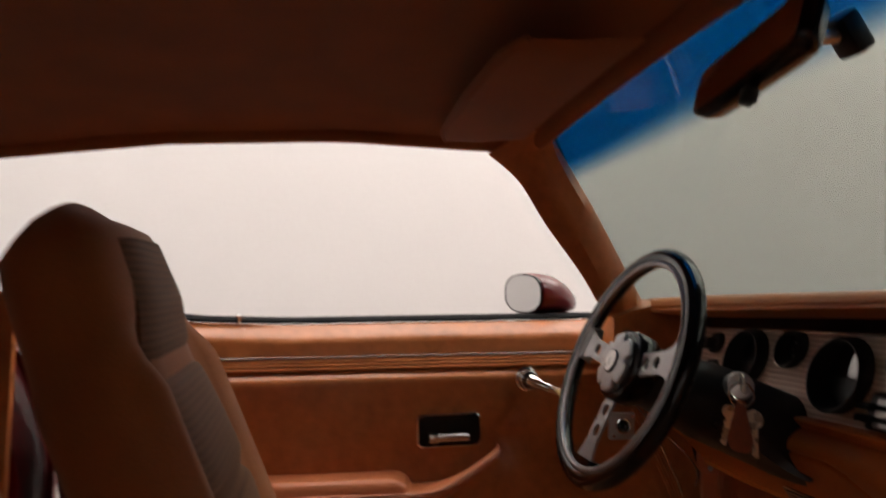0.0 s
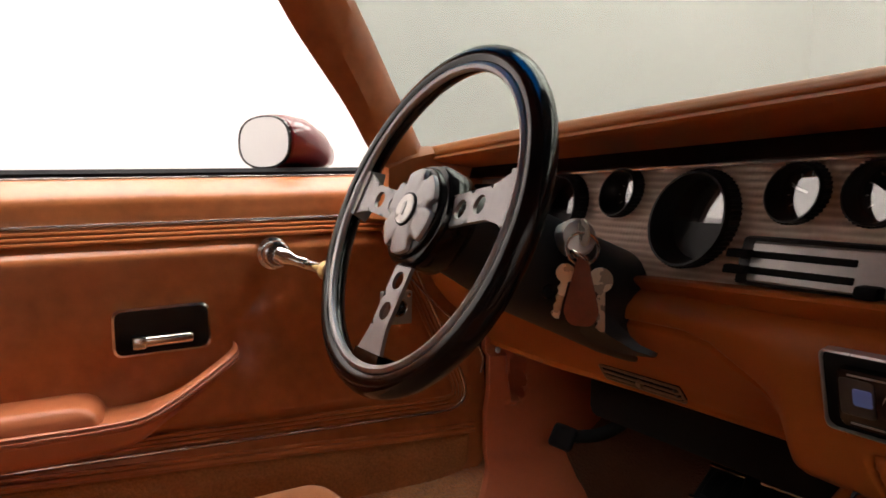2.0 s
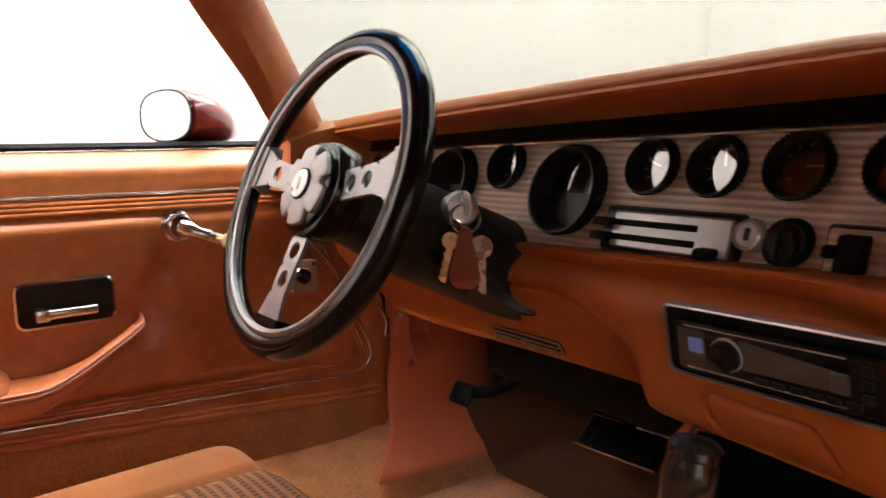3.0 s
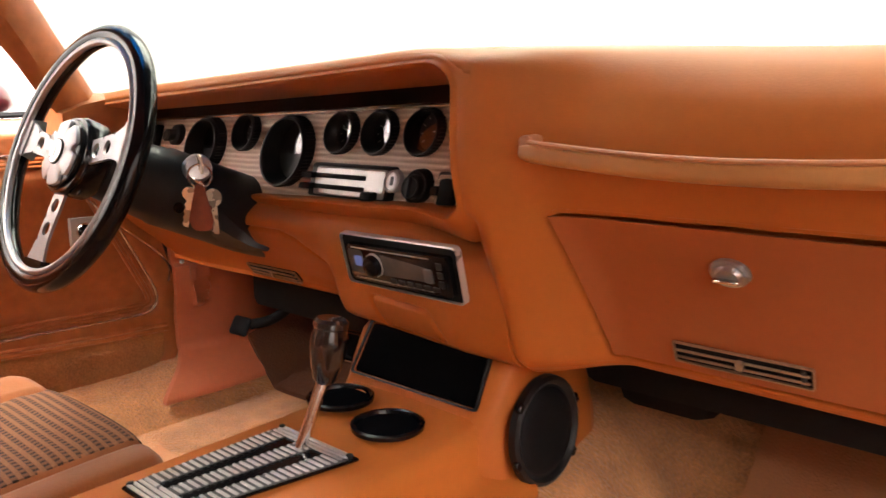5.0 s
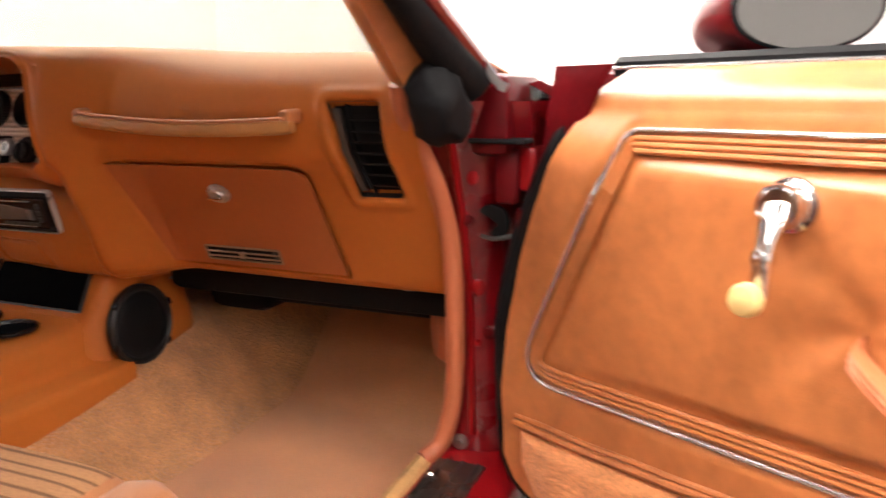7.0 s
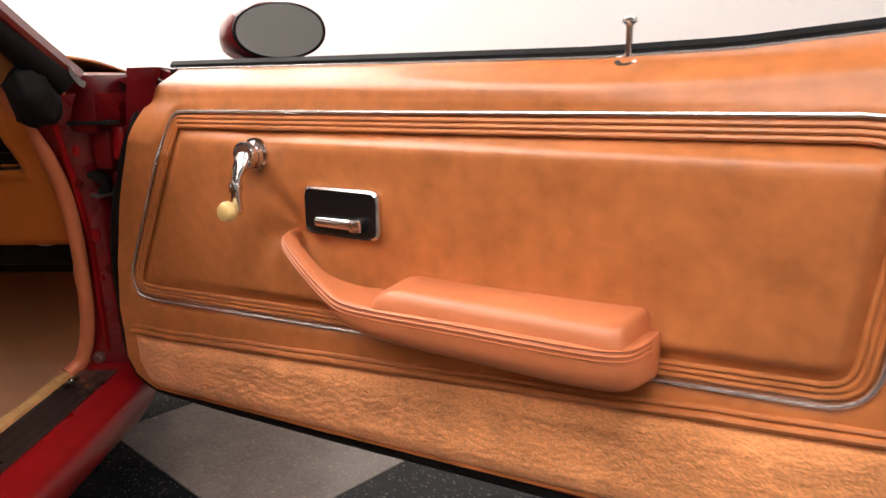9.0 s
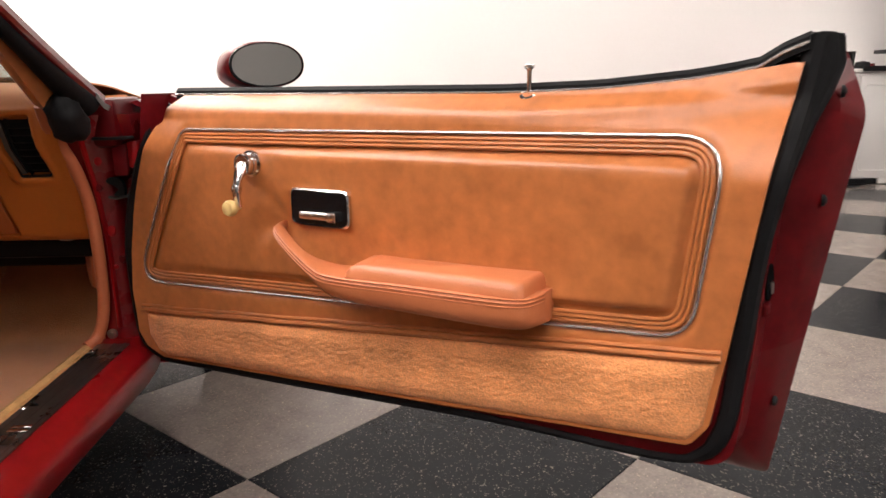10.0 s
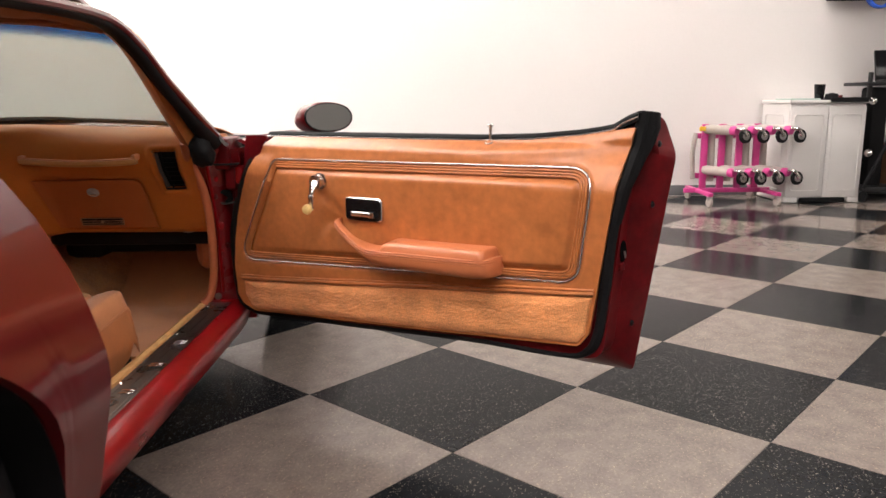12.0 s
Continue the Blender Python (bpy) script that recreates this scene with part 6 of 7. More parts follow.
part("knob_ring", lathe([(0.0182, 0.0), (0.0182, 0.004), (0.0160, 0.0048), (0.0160, 0.0)], turn_to(rad3(-0.037, 0.0, 0.011), rn) @ Matrix.Scale(0.84, 4), 26), PLATERIB, radio)
for k in range(6):
    part("button", slab(rect(0.012, 0.006, 0.001, 2, -0.005 + 0.0155 * k, -0.018), rad3, 0.011, 0.0128, 0.0005, 1), BLACK, radio)
for k in range(3):
    part("button", slab(rect(0.009, 0.008, 0.001, 2, 0.083, 0.012 - 0.011 * k), rad3, 0.011, 0.0128, 0.0005, 1), BLACK, radio)
part("slot", slab(rect(0.12, 0.003, 0.001, 2, 0.012, 0.019), rad3, 0.011, 0.0115, 0), MATTBLACK, radio)

# ---- steering wheel and column ----
AX = Vector((0, 0.93, -0.367)).normalized()          # along the column, away from the driver
HUB = Vector((-0.367, 0.494, 0.716))
WM = turn_to(HUB, -AX)                                 # z towards the driver
wheel_x = Vector((1, 0, 0))
wheel_u = (-AX).cross(wheel_x).normalized()
wheel_u = wheel_u if wheel_u.z > 0 else -wheel_u


def wh(u, v, d):
    """Steering wheel plane: u to the right, v up the wheel, d towards the driver."""
    return HUB + wheel_x * u + wheel_u * v - AX * d


sw_t = thing("steering_wheel", "black padded three-spoke steering wheel with drilled grey spokes", "steering wheel", tuple(HUB))
RIM_R = 0.1705
rim = bmesh.new()
tube([wh(RIM_R * math.cos(a), RIM_R * math.sin(a), 0.010) for a in (2 * math.pi * k / 64 for k in range(64))], 0.0135, 14, closed=True, bm=rim, up=tuple(-AX))
part("rim", rim, RIMBLACK, sw_t, "glossy black padded rim")
inr = tube([wh((RIM_R - 0.0125) * math.cos(a), (RIM_R - 0.0125) * math.sin(a), 0.018) for a in (2 * math.pi * k / 64 for k in range(64))], 0.0048, 8, closed=True, up=tuple(-AX))
part("inner_band", inr, SPOKE, sw_t, "grey metal band inside the rim")


def spoke(angle):
    """A flat drilled spoke from the hub to the rim."""
    ca, sa = math.cos(angle), math.sin(angle)
    bm = bmesh.new()
    halfw = lambda r: 0.016 + 0.010 * ease(0.05, 0.10, r) * 0 + 0.012 * ease(0.11, 0.16, r)
    holes = [(0.068, 0.0095), (0.100, 0.0095)]

    def p3(r, w, d):
        dish = 0.006 + 0.006 * ease(0.03, 0.15, r)
        return wh(ca * r - sa * w, sa * r + ca * w, d + dish)
    outline = []
    rs = [0.03 + 0.132 * k / 24 for k in range(25)]
    NS = 12
    for side in (0, 1):
        d = 0.004 if side == 0 else 0.0
        for hr, hh in holes:
            seg = 20
            lo, hi = hr - 0.016, hr + 0.016
            ring_o = []
            ring_i = []
            for k in range(seg):
                a = 2 * math.pi * k / seg
                cx, cy = math.cos(a), math.sin(a)
                sc = min(0.016 / max(1e-6, abs(cx)), halfw(hr) / max(1e-6, abs(cy)))
                ring_o.append(bm.verts.new(p3(hr + cx * sc, cy * sc, d)))
                ring_i.append(bm.verts.new(p3(hr + cx * hh, cy * hh, d)))
            for k in range(seg):
                j = (k + 1) % seg
                bm.faces.new((ring_o[k], ring_o[j], ring_i[j], ring_i[k]))
            if side == 0:
                front = ring_i
                back = [bm.verts.new(p3(hr + math.cos(2 * math.pi * k / seg) * hh, math.sin(2 * math.pi * k / seg) * hh, 0.0)) for k in range(seg)]
                for k in range(seg):
                    j = (k + 1) % seg
                    bm.faces.new((front[k], front[j], back[j], back[k]))
    for lo, hi in ((0.030, 0.052), (0.116, 0.163)):
        rr = [lo + (hi - lo) * k / 8 for k in range(9)]
        loft([[p3(r, -halfw(r), 0), p3(r, -halfw(r), 0.004), p3(r, halfw(r), 0.004), p3(r, halfw(r), 0)] for r in rr], bm=bm)
    for sgn in (-1, 1):
        rr = [0.052 + 0.064 * k / 8 for k in range(9)]
        loft([[p3(r, sgn * halfw(r), 0.004), p3(r, sgn * halfw(r), 0.0)] for r in rr], closed=False, caps=False, bm=bm)
    return bm


for a in (8, 172, 270):
    s = part("spoke", spoke(radians(a)), SPOKE, sw_t, "grey metal spoke with round holes", 30)
    ca, sa = math.cos(radians(a)), math.sin(radians(a))
    part("grip_shroud", loft([[wh(ca * r - sa * w, sa * r + ca * w, d) for w, d in ((-0.03, 0.0), (-0.026, 0.018), (0.026, 0.018), (0.03, 0.0), (0.0, -0.006))] for r in (0.142, 0.152, 0.166)]), GLOSSBLACK if a == 270 else SPOKE, s)
pad = loft([[wh(r * (1 + 0.025 * math.cos(6 * q)) * math.cos(q), r * (1 + 0.025 * math.cos(6 * q)) * math.sin(q), d) for q in (2 * math.pi * k / 48 for k in range(48))] for r, d in ((0.048, -0.022), (0.054, -0.014), (0.055, 0.010), (0.052, 0.016), (0.040, 0.019))])
part("hub_pad", pad, RIMBLACK, sw_t, "black scalloped hub")
def hub_edge(q):
    """Outline of the hub plate: round, with six bites out of its edge."""
    off = (q - radians(39)) % radians(60) - radians(30)
    return 1 - 0.20 * math.exp(-(off / 0.13) ** 4)


hubf = loft([[wh(r * hub_edge(q) ** w * math.cos(q), r * hub_edge(q) ** w * math.sin(q), d) for q in (2 * math.pi * k / 120 for k in range(120))] for r, d, w in ((0.0445, 0.022, 1), (0.0445, 0.0255, 1), (0.0435, 0.0268, 1), (0.036, 0.0285, 0.5), (0.002, 0.029, 0))])
part("hub_boss", lathe([(0.040, -0.020), (0.0475, -0.012), (0.0485, 0.016), (0.0470, 0.0215), (0.044, 0.0228), (0.001, 0.0228)], turn_to(HUB, -AX), 48), GLOSSBLACK, sw_t, "black hub boss")
part("hub_plate", hubf, SPOKE, sw_t, "grey metal hub plate")
part("emblem_ring", lathe([(0.0175, 0), (0.017, 0.0022), (0.0162, 0.0024), (0.0155, 0.0018), (0.001, 0.0018)], turn_to(wh(0, 0, 0.029), -AX), 26), BLACK, sw_t, "round bright hub emblem")
part("emblem", lathe([(0.0156, 0.0018), (0.0152, 0.003), (0.001, 0.0036)], turn_to(wh(0, 0, 0.029), -AX), 26), PLATERIB, sw_t)
part("emblem_shape", box(-0.003, 0.003, -0.007, 0.007, 0.0030, 0.0042, 0.0006, 1, m=turn_to(wh(0, 0, 0.029), -AX)), ALU, sw_t)
col = loft([[HUB + AX * d + wheel_x * math.cos(q) * rx + wheel_u * math.sin(q) * ry for q in (2 * math.pi * k / 28 for k in range(28))] for d, rx, ry in ((0.008, 0.040, 0.040), (0.03, 0.044, 0.044), (0.07, 0.050, 0.050), (0.115, 0.055, 0.056), (0.12, 0.056, 0.058), (0.21, 0.058, 0.060), (0.27, 0.058, 0.062), (0.31, 0.054, 0.06), (0.42, 0.05, 0.05))])
column = thing("steering_column", "black plastic steering column cover with an ignition lock", "steering column", (-0.37, 0.75, 0.6))
part("cover", col, BLACK, column)
part("tilt_fin", loft([[(-0.36, 0.64, 0.600), (-0.318, 0.64, 0.625), (-0.312, 0.66, 0.64), (-0.34, 0.67, 0.64)], [(-0.345, 0.69, 0.578), (-0.312, 0.69, 0.590), (-0.308, 0.70, 0.602), (-0.33, 0.705, 0.60)], [(-0.318, 0.715, 0.567), (-0.300, 0.715, 0.574), (-0.299, 0.72, 0.581), (-0.312, 0.722, 0.578)], [(-0.286, 0.728, 0.568), (-0.281, 0.728, 0.570), (-0.281, 0.73, 0.574), (-0.285, 0.73, 0.573)]]), BLACK, column)
IGN = Vector((-0.300, 0.628, 0.700))
part("ignition_lock", lathe([(0.020, -0.03), (0.020, 0.0), (0.017, 0.006), (0.006, 0.007), (0.001, 0.007)], turn_to(IGN, (0.9, -0.35, 0.2)), 20), STEEL, column, "metal ignition lock")
part("screw_cap", lathe([(0.008, 0), (0.007, 0.003), (0.001, 0.004)], turn_to((-0.309, 0.60, 0.645), (1, -0.1, -0.1)), 14), GLOSSBLACK, column)
part("stalk", tube([(-0.43, 0.60, 0.70), (-0.50, 0.57, 0.715), (-0.565, 0.55, 0.72)], [0.007, 0.006, 0.009], 10), BLACK, column)

# keys hanging from the lock
keys = thing("key_ring", "bunch of metal keys with a brown leather fob", "keys", (-0.28, 0.63, 0.66))


def key_mesh(top, down, face, length, head):
    """A key hung at its head: round head with a hole, blade with teeth."""
    dn, fc = Vector(down).normalized(), Vector(face).normalized()
    sd = dn.cross(fc).normalized()
    fc = sd.cross(dn)

    def k3(u, v, d):
        return Vector(top) + sd * u + dn * v + fc * d
    bm = slab([(head * math.cos(a) * 1.0, head * 0.9 + head * math.sin(a)) for a in (2 * math.pi * k / 18 for k in range(18))], k3, -0.001, 0.0012, 0.0004, 1)
    teeth = [(-0.0045, head * 1.7), (-0.0045, length)] + [(0.0, length)] + [(0.0045 - 0.0022 * (k % 2), length - 0.004 - (length - head * 2) * k / 8) for k in range(8)] + [(0.0045, head * 1.7)]
    slab(teeth, k3, -0.0009, 0.001, 0, bm=bm)
    return bm


ring_m = turn_to((-0.283, 0.620, 0.690), (0.8, -0.5, 0.1))
part("ignition_key", lathe([(0.0005, -0.001), (0.014, -0.001), (0.014, 0.001), (0.0005, 0.001)], turn_to((-0.284, 0.622, 0.706), (0.3, 0.9, 0.1)), 20), BRASSKEY, keys)
part("ring", tube([ring_m @ Vector((0.016 * math.cos(a), 0.016 * math.sin(a), 0)) for a in (2 * math.pi * k / 28 for k in range(28))], 0.0016, 8, closed=True), CHROME, keys, "chrome split ring")
part("ring", tube([turn_to((-0.277, 0.612, 0.682), (0.2, 0.6, 0.8)) @ Vector((0.011 * math.cos(a), 0.011 * math.sin(a), 0)) for a in (2 * math.pi * k / 24 for k in range(24))], 0.0016, 8, closed=True), CHROME, keys, "chrome split ring")
part("key", key_mesh((-0.262, 0.626, 0.672), (0.02, 0.01, -1), (0.55, -0.83, 0), 0.062, 0.0125), BRASSKEY, keys, "nickel house key")
part("key", key_mesh((-0.292, 0.610, 0.674), (-0.28, -0.05, -1), (0.75, -0.6, 0.0), 0.058, 0.010), BRASSKEY, keys)
fob = round_poly([(-0.0045, -0.010), (0.0045, -0.010), (0.0135, 0.026), (0.018, 0.046), (0.012, 0.060), (-0.012, 0.060), (-0.018, 0.046), (-0.0135, 0.026)], 0.009, 5)
fobd, fobs = Vector((0.0, 0.0, -1)), Vector((0.83, 0.55, 0))
part("fob", slab(fob, lambda u, v, d: Vector((-0.277, 0.616, 0.674)) + fobs * u + fobd * v + Vector((0.55, -0.83, 0)) * d, -0.0025, 0.0025, 0.0012, 2), FOB, keys, "brown leather fob")

# ---- centre console ----
console = thing("center_console", "tan plastic centre console with a shifter plate and cup holders", "console", (0.04, 0.3, 0.2))
sec = lambda y: (lerp_table([(-0.6, 0.40), (0.60, 0.408), (0.66, 0.410), (0.70, 0.418), (0.722, 0.43)], y))
rings = []
for k in range(41):
    y = -0.55 + 1.30 * k / 40
    z = sec(y)
    rings.append([(0.035 + a, y, b) for a, b in ((-0.150, 0.19), (-0.148, 0.34), (-0.140, 0.355), (-0.127, 0.365), (-0.119, z - 0.018), (-0.112, z - 0.006), (-0.10, z), (0.0, z + 0.001), (0.10, z), (0.109, z - 0.005), (0.115, z - 0.016), (0.117, 0.368), (0.121, 0.356), (0.131, 0.350), (0.157, 0.346), (0.163, 0.341), (0.165, 0.331), (0.166, 0.19))])
part("body", loft(rings), DASHSKIN, console, "tan plastic console body", 50)
tower = bmesh.new()
tw = []
for y, zt, f in ((0.695, 0.412, 0.0), (0.712, 0.436, 0.3), (0.722, 0.458, 0.6), (0.742, 0.494, 0.8), (0.760, 0.502, 0.95), (0.84, 0.488, 1.0), (0.905, 0.455, 1.0), (0.925, 0.40, 1.0), (0.93, 0.19, 1.0)):
    x1 = 0.150 + 0.022 * f
    x0 = -0.085 - 0.005 * f
    tw.append([(x0, y, 0.19), (x0, y, zt - 0.012), (x0 + 0.012, y, zt), (x1 - 0.014, y, zt), (x1 - 0.003, y, zt - 0.008), (x1, y, zt - 0.022), (x1 + 0.018, y, 0.19)])
loft(tw, bm=tower)
part("tower", tower, DASHSKIN, console, "raised front of the console", 60)
# the bin has no depth; a black sheet paints its shaded inside
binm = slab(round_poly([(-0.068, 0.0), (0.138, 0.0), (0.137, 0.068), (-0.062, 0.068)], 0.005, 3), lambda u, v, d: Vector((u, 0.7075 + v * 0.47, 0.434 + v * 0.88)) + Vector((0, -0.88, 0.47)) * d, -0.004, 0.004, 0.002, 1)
part("bin", binm, HOLESHADE, console, "flat black sheet painted as the shaded inside of the bin")
bo = round_poly([(-0.072, -0.004), (0.143, -0.004), (0.142, 0.073), (-0.066, 0.073)], 0.006, 3)
bi = round_poly([(-0.0695, -0.0012), (0.1402, -0.0012), (0.1392, 0.0702), (-0.0632, 0.0702)], 0.004, 3)
b3 = lambda u, v, d: Vector((u, 0.7075 + v * 0.47, 0.434 + v * 0.88)) + Vector((0, -0.88, 0.47)) * d
part("bin_rim", loft([[b3(u, v, 0.002) for u, v in bo], [b3(u, v, 0.0065) for u, v in bo], [b3(u, v, 0.0065) for u, v in bi], [b3(u, v, 0.003) for u, v in bi]], caps=False), BLACK, console)
for x, y in ((-0.040, 0.655), (0.066, 0.634)):
    cup = lathe([(0.043, -0.002), (0.0435, 0.003), (0.040, 0.0045), (0.0375, 0.003), (0.036, -0.002)], Matrix.Translation((x, y, 0.4180)), 36)
    cup.faces.ensure_lookup_table()
    bmesh.ops.delete(cup, geom=[f for f in cup.faces if len(f.verts) > 4], context="FACES_ONLY")
    cupo = part("cup_holder", cup, GLOSSBLACK, console, "round black cup holder")
    # shallow black disc, painted as the shade down in the cup
    part("well", lathe([(0.0375, 0.0), (0.0365, 0.0015), (0.001, 0.0015)], Matrix.Translation((x, y, 0.4155)), 28), HOLESHADE, cupo)
# shifter plate, its ribs and the lever
sh = thing("gear_shifter", "ribbed bright shifter plate with a chrome lever and black knob", "gear lever", (0.033, 0.455, 0.41))
PX0, PX1, PY0, PY1, PZ = -0.033, 0.098, 0.364, 0.560, 0.4105
part("base_plate", box(PX0, PX1, PY0, PY1, PZ, PZ + 0.004, 0.0015, 1), GLOSSBLACK, sh)
for x0, x1 in ((PX0 + 0.002, PX0 + 0.031), (PX0 + 0.052, PX0 + 0.079), (PX1 - 0.031, PX1 - 0.002)):
    part("strip", box(x0, x1, PY0 + 0.02, PY1 - 0.012, PZ + 0.004, PZ + 0.0052, 0.0004, 1), PLATEGREY, sh)
for x0, x1 in ((PX0 + 0.004, PX0 + 0.030), (PX0 + 0.053, PX0 + 0.078), (PX1 - 0.030, PX1 - 0.004)):
    for k in range(20):
        y = PY0 + 0.030 + 0.0082 * k
        if y < PY1 - 0.022:
            part("rib", box(x0, x1, y, y + 0.0040, PZ + 0.004, PZ + 0.0066, 0.0008, 1), PLATERIB, sh)
for y0, y1 in ((PY0 + 0.003, PY0 + 0.027), (PY1 - 0.020, PY1 - 0.003)):
    for k in range(4 if y0 < 0.4 else 3):
        part("rib", box(PX0 + 0.006, PX1 - 0.006, y0 + 0.006 * k, y0 + 0.006 * k + 0.0046, PZ + 0.004, PZ + 0.0068, 0.0010, 1), PLATERIB, sh)
for x in (PX0 + 0.007, PX1 - 0.007):
    for y in (PY0 + 0.007, PY1 - 0.007):
        part("screw", lathe([(0.004, 0), (0.0035, 0.002), (0.001, 0.0025)], Matrix.Translation((x, y, PZ + 0.006)), 12), BLACK, sh)
for ob in sh.children_recursive:                       # the plate narrows towards the rear
    for v in ob.data.vertices:
        v.co.x = PX0 + (v.co.x - PX0) * (1 - 0.30 * (PY1 - v.co.y) / (PY1 - PY0))
part("lever", tube([(0.030, 0.530, 0.405), (0.036, 0.548, 0.452), (0.040, 0.562, 0.490)], 0.0068, 12), CHROME, sh, "chrome lever")
kd = Vector((0.07, 0.12, 1)).normalized()
knob = lathe([(0.010, 0.0), (0.0145, 0.005), (0.019, 0.022), (0.0225, 0.044), (0.0225, 0.056), (0.0205, 0.063), (0.0200, 0.066), (0.0215, 0.068), (0.0210, 0.074), (0.017, 0.078), (0.001, 0.079)], turn_to((0.041, 0.562, 0.484), kd) @ Matrix.Diagonal((0.92, 0.92, 0.94, 1)), 26)
part("knob", knob, DARKWOOD, sh, "glossy dark brown shift knob")
# speaker on the tower's side
spk = thing("console_speaker", "round black speaker in the side of the console", "speaker", (0.18, 0.783, 0.33))
sm_ = turn_to((0.1815, 0.784, 0.396), (1, -0.03, 0.09))
part("frame", lathe([(0.068, 0.0), (0.067, 0.009), (0.062, 0.012), (0.058, 0.010), (0.056, 0.006), (0.052, 0.006)], sm_, 44), BLACK, spk)
part("grille", lathe([(0.055, 0.004), (0.051, 0.009), (0.04, 0.012), (0.02, 0.0135), (0.001, 0.014)], sm_, 40), MATTBLACK, spk, "black mesh grille")
for a in (20, 140, 200, 320):
    part("tab", box(0.062, 0.072, -0.006, 0.007, 0.004, 0.011, 0.002, 1, m=sm_ @ Matrix.Rotation(radians(a), 4, "Z")), GLOSSBLACK, spk)
part("screw", lathe([(0.003, 0), (0.002, 0.002)], turn_to((0.176, 0.872, 0.455), (1, 0, 0)), 10), STEEL, spk)

# ---- pedals, mirror, visor, mats ----
ped = thing("parking_brake_pedal", "small black parking brake pedal with a ribbed pad", "pedal", (-0.62, 0.95, 0.3))
part("arm", tube(smooth_path([(-0.55, 1.05, 0.49), (-0.555, 1.02, 0.43), (-0.575, 0.985, 0.380), (-0.60, 0.955, 0.354), (-0.63, 0.925, 0.345)], 5), 0.011, 10), MATTBLACK, ped)
part("pad", box(-0.026, 0.026, -0.020, 0.020, -0.006, 0.006, 0.007, 3, m=look((-0.645, 0.912, 0.342), (-0.6, 0.3, 0.7))), RUBBER, ped)
acc = thing("brake_pedal", "wide black brake pedal with bright metal trim", "pedal", (-0.36, 1.02, 0.3))
PM = pose(-0.364, 1.005, 0.322, -52, 0, 4)
part("pad", box(-0.070, 0.070, -0.008, 0.008, -0.032, 0.032, 0.006, 3, m=PM), RUBBER, acc)
for z0, z1 in ((0.026, 0.034), (-0.034, -0.026)):
    part("trim", box(-0.073, 0.073, -0.010, 0.004, z0, z1, 0.002, 1, m=PM), CHROME, acc, "bright metal edge")
for k in range(5):
    part("rib", box(-0.058 + 0.026 * k, -0.046 + 0.026 * k, -0.0105, -0.006, -0.022, 0.022, 0.001, 1, m=PM), RUBBER, acc)
part("arm", tube(smooth_path([(-0.364, 1.012, 0.328), (-0.37, 1.06, 0.40), (-0.37, 1.12, 0.47)], 5), 0.012, 10), MATTBLACK, acc)

rvm = thing("rear_view_mirror", "dark rear-view mirror on a windshield stalk", "mirror", (0.02, 0.46, 1.06))
RM = turn_to((0.002, 0.452, 1.054), (-0.1, -1.0, 0.28)) @ Matrix.Rotation(radians(6.5), 4, "Z")
ro = rect(0.205, 0.056, 0.018, 6)
part("housing", loft([[RM @ Vector((a * s, b * s, d)) for a, b in ro] for s, d in ((0.97, 0.014), (1.0, 0.010), (1.0, -0.002), (0.9, -0.014), (0.6, -0.022))]), GLOSSBLACK, rvm)
part("glass", slab(rect(0.196, 0.048, 0.015, 6), lambda u, v, d: RM @ Vector((u, v, d)), 0.0142, 0.0148, 0), MIRRORGLASS, rvm)
part("day_night_tab", box(-0.008, 0.008, -0.045, -0.028, -0.008, 0.006, 0.003, m=RM), BLACK, rvm)
part("stalk", tube(smooth_path([RM @ Vector((0, 0.0, -0.02)), (0.01, 0.50, 1.075), (0.01, 0.535, 1.085)], 4), 0.007, 10), STEEL, rvm)
part("mount", box(-0.016, 0.016, -0.012, 0.012, -0.022, 0.022, 0.006, m=pose(0.01, 0.548, 1.088, 35, 0, 0)), BLACK, rvm)


def visor(x0, x1, label, high=0.0):
    th = thing("sun_visor", label, "sun visor", ((x0 + x1) / 2, 0.3, 1.09), "sun visors")
    rows = []
    for t in (0, 0.04, 0.12, 0.5, 0.88, 0.96, 1.0):
        x = x0 + (x1 - x0) * t
        e = 0.010 * (1 - abs(2 * t - 1) ** 8)
        yb = 0.232 + 0.02 * abs(2 * t - 1) ** 6
        lift = high + 0.030 * (1 - (x / 0.64) ** 2)
        rows.append([(x, y, z + lift) for y, z in ((yb, 1.066), (yb + 0.006, 1.066 - e * 0.8), (0.31, 1.068 - e), (0.38, 1.076 - e * 0.8), (0.388, 1.076), (0.38, 1.076 + e * 0.5), (0.31, 1.068 + e * 0.5), (yb + 0.006, 1.066 + e * 0.5))])
    part("pad", loft(rows), HEADLINER, th)
    part("piping", tube([r[0] for r in rows], 0.0035, 6), HEADLINER, th)
    return th


visor(-0.57, -0.10, "brown vinyl sun visor folded up against the roof")
visor(0.10, 0.57, "brown vinyl sun visor folded up against the roof", 0.018)


def mat(x0, x1, label, y1=1.18):
    th = []
    for j in range(31):
        y = 0.44 + (y1 - 0.44) * j / 30
        row = []
        for k in range(25):
            x = x0 + (x1 - x0) * k / 24
            z = floor_z(x, y)
            row.append((x, y, z + 0.016 + 0.004 * noise.noise(Vector((x * 6, y * 6, 2)))))
        th.append(row)
    return tagged(part("floor_mat", sheet(th, (0, 0, -0.008)), MATCARPET), label, "floor mat", "floor mats")


mat(0.335, 0.68, "salmon-tan fluted floor mat on the carpet")
mat(-0.53, -0.25, "salmon-tan fluted floor mat under the pedals", 0.66)

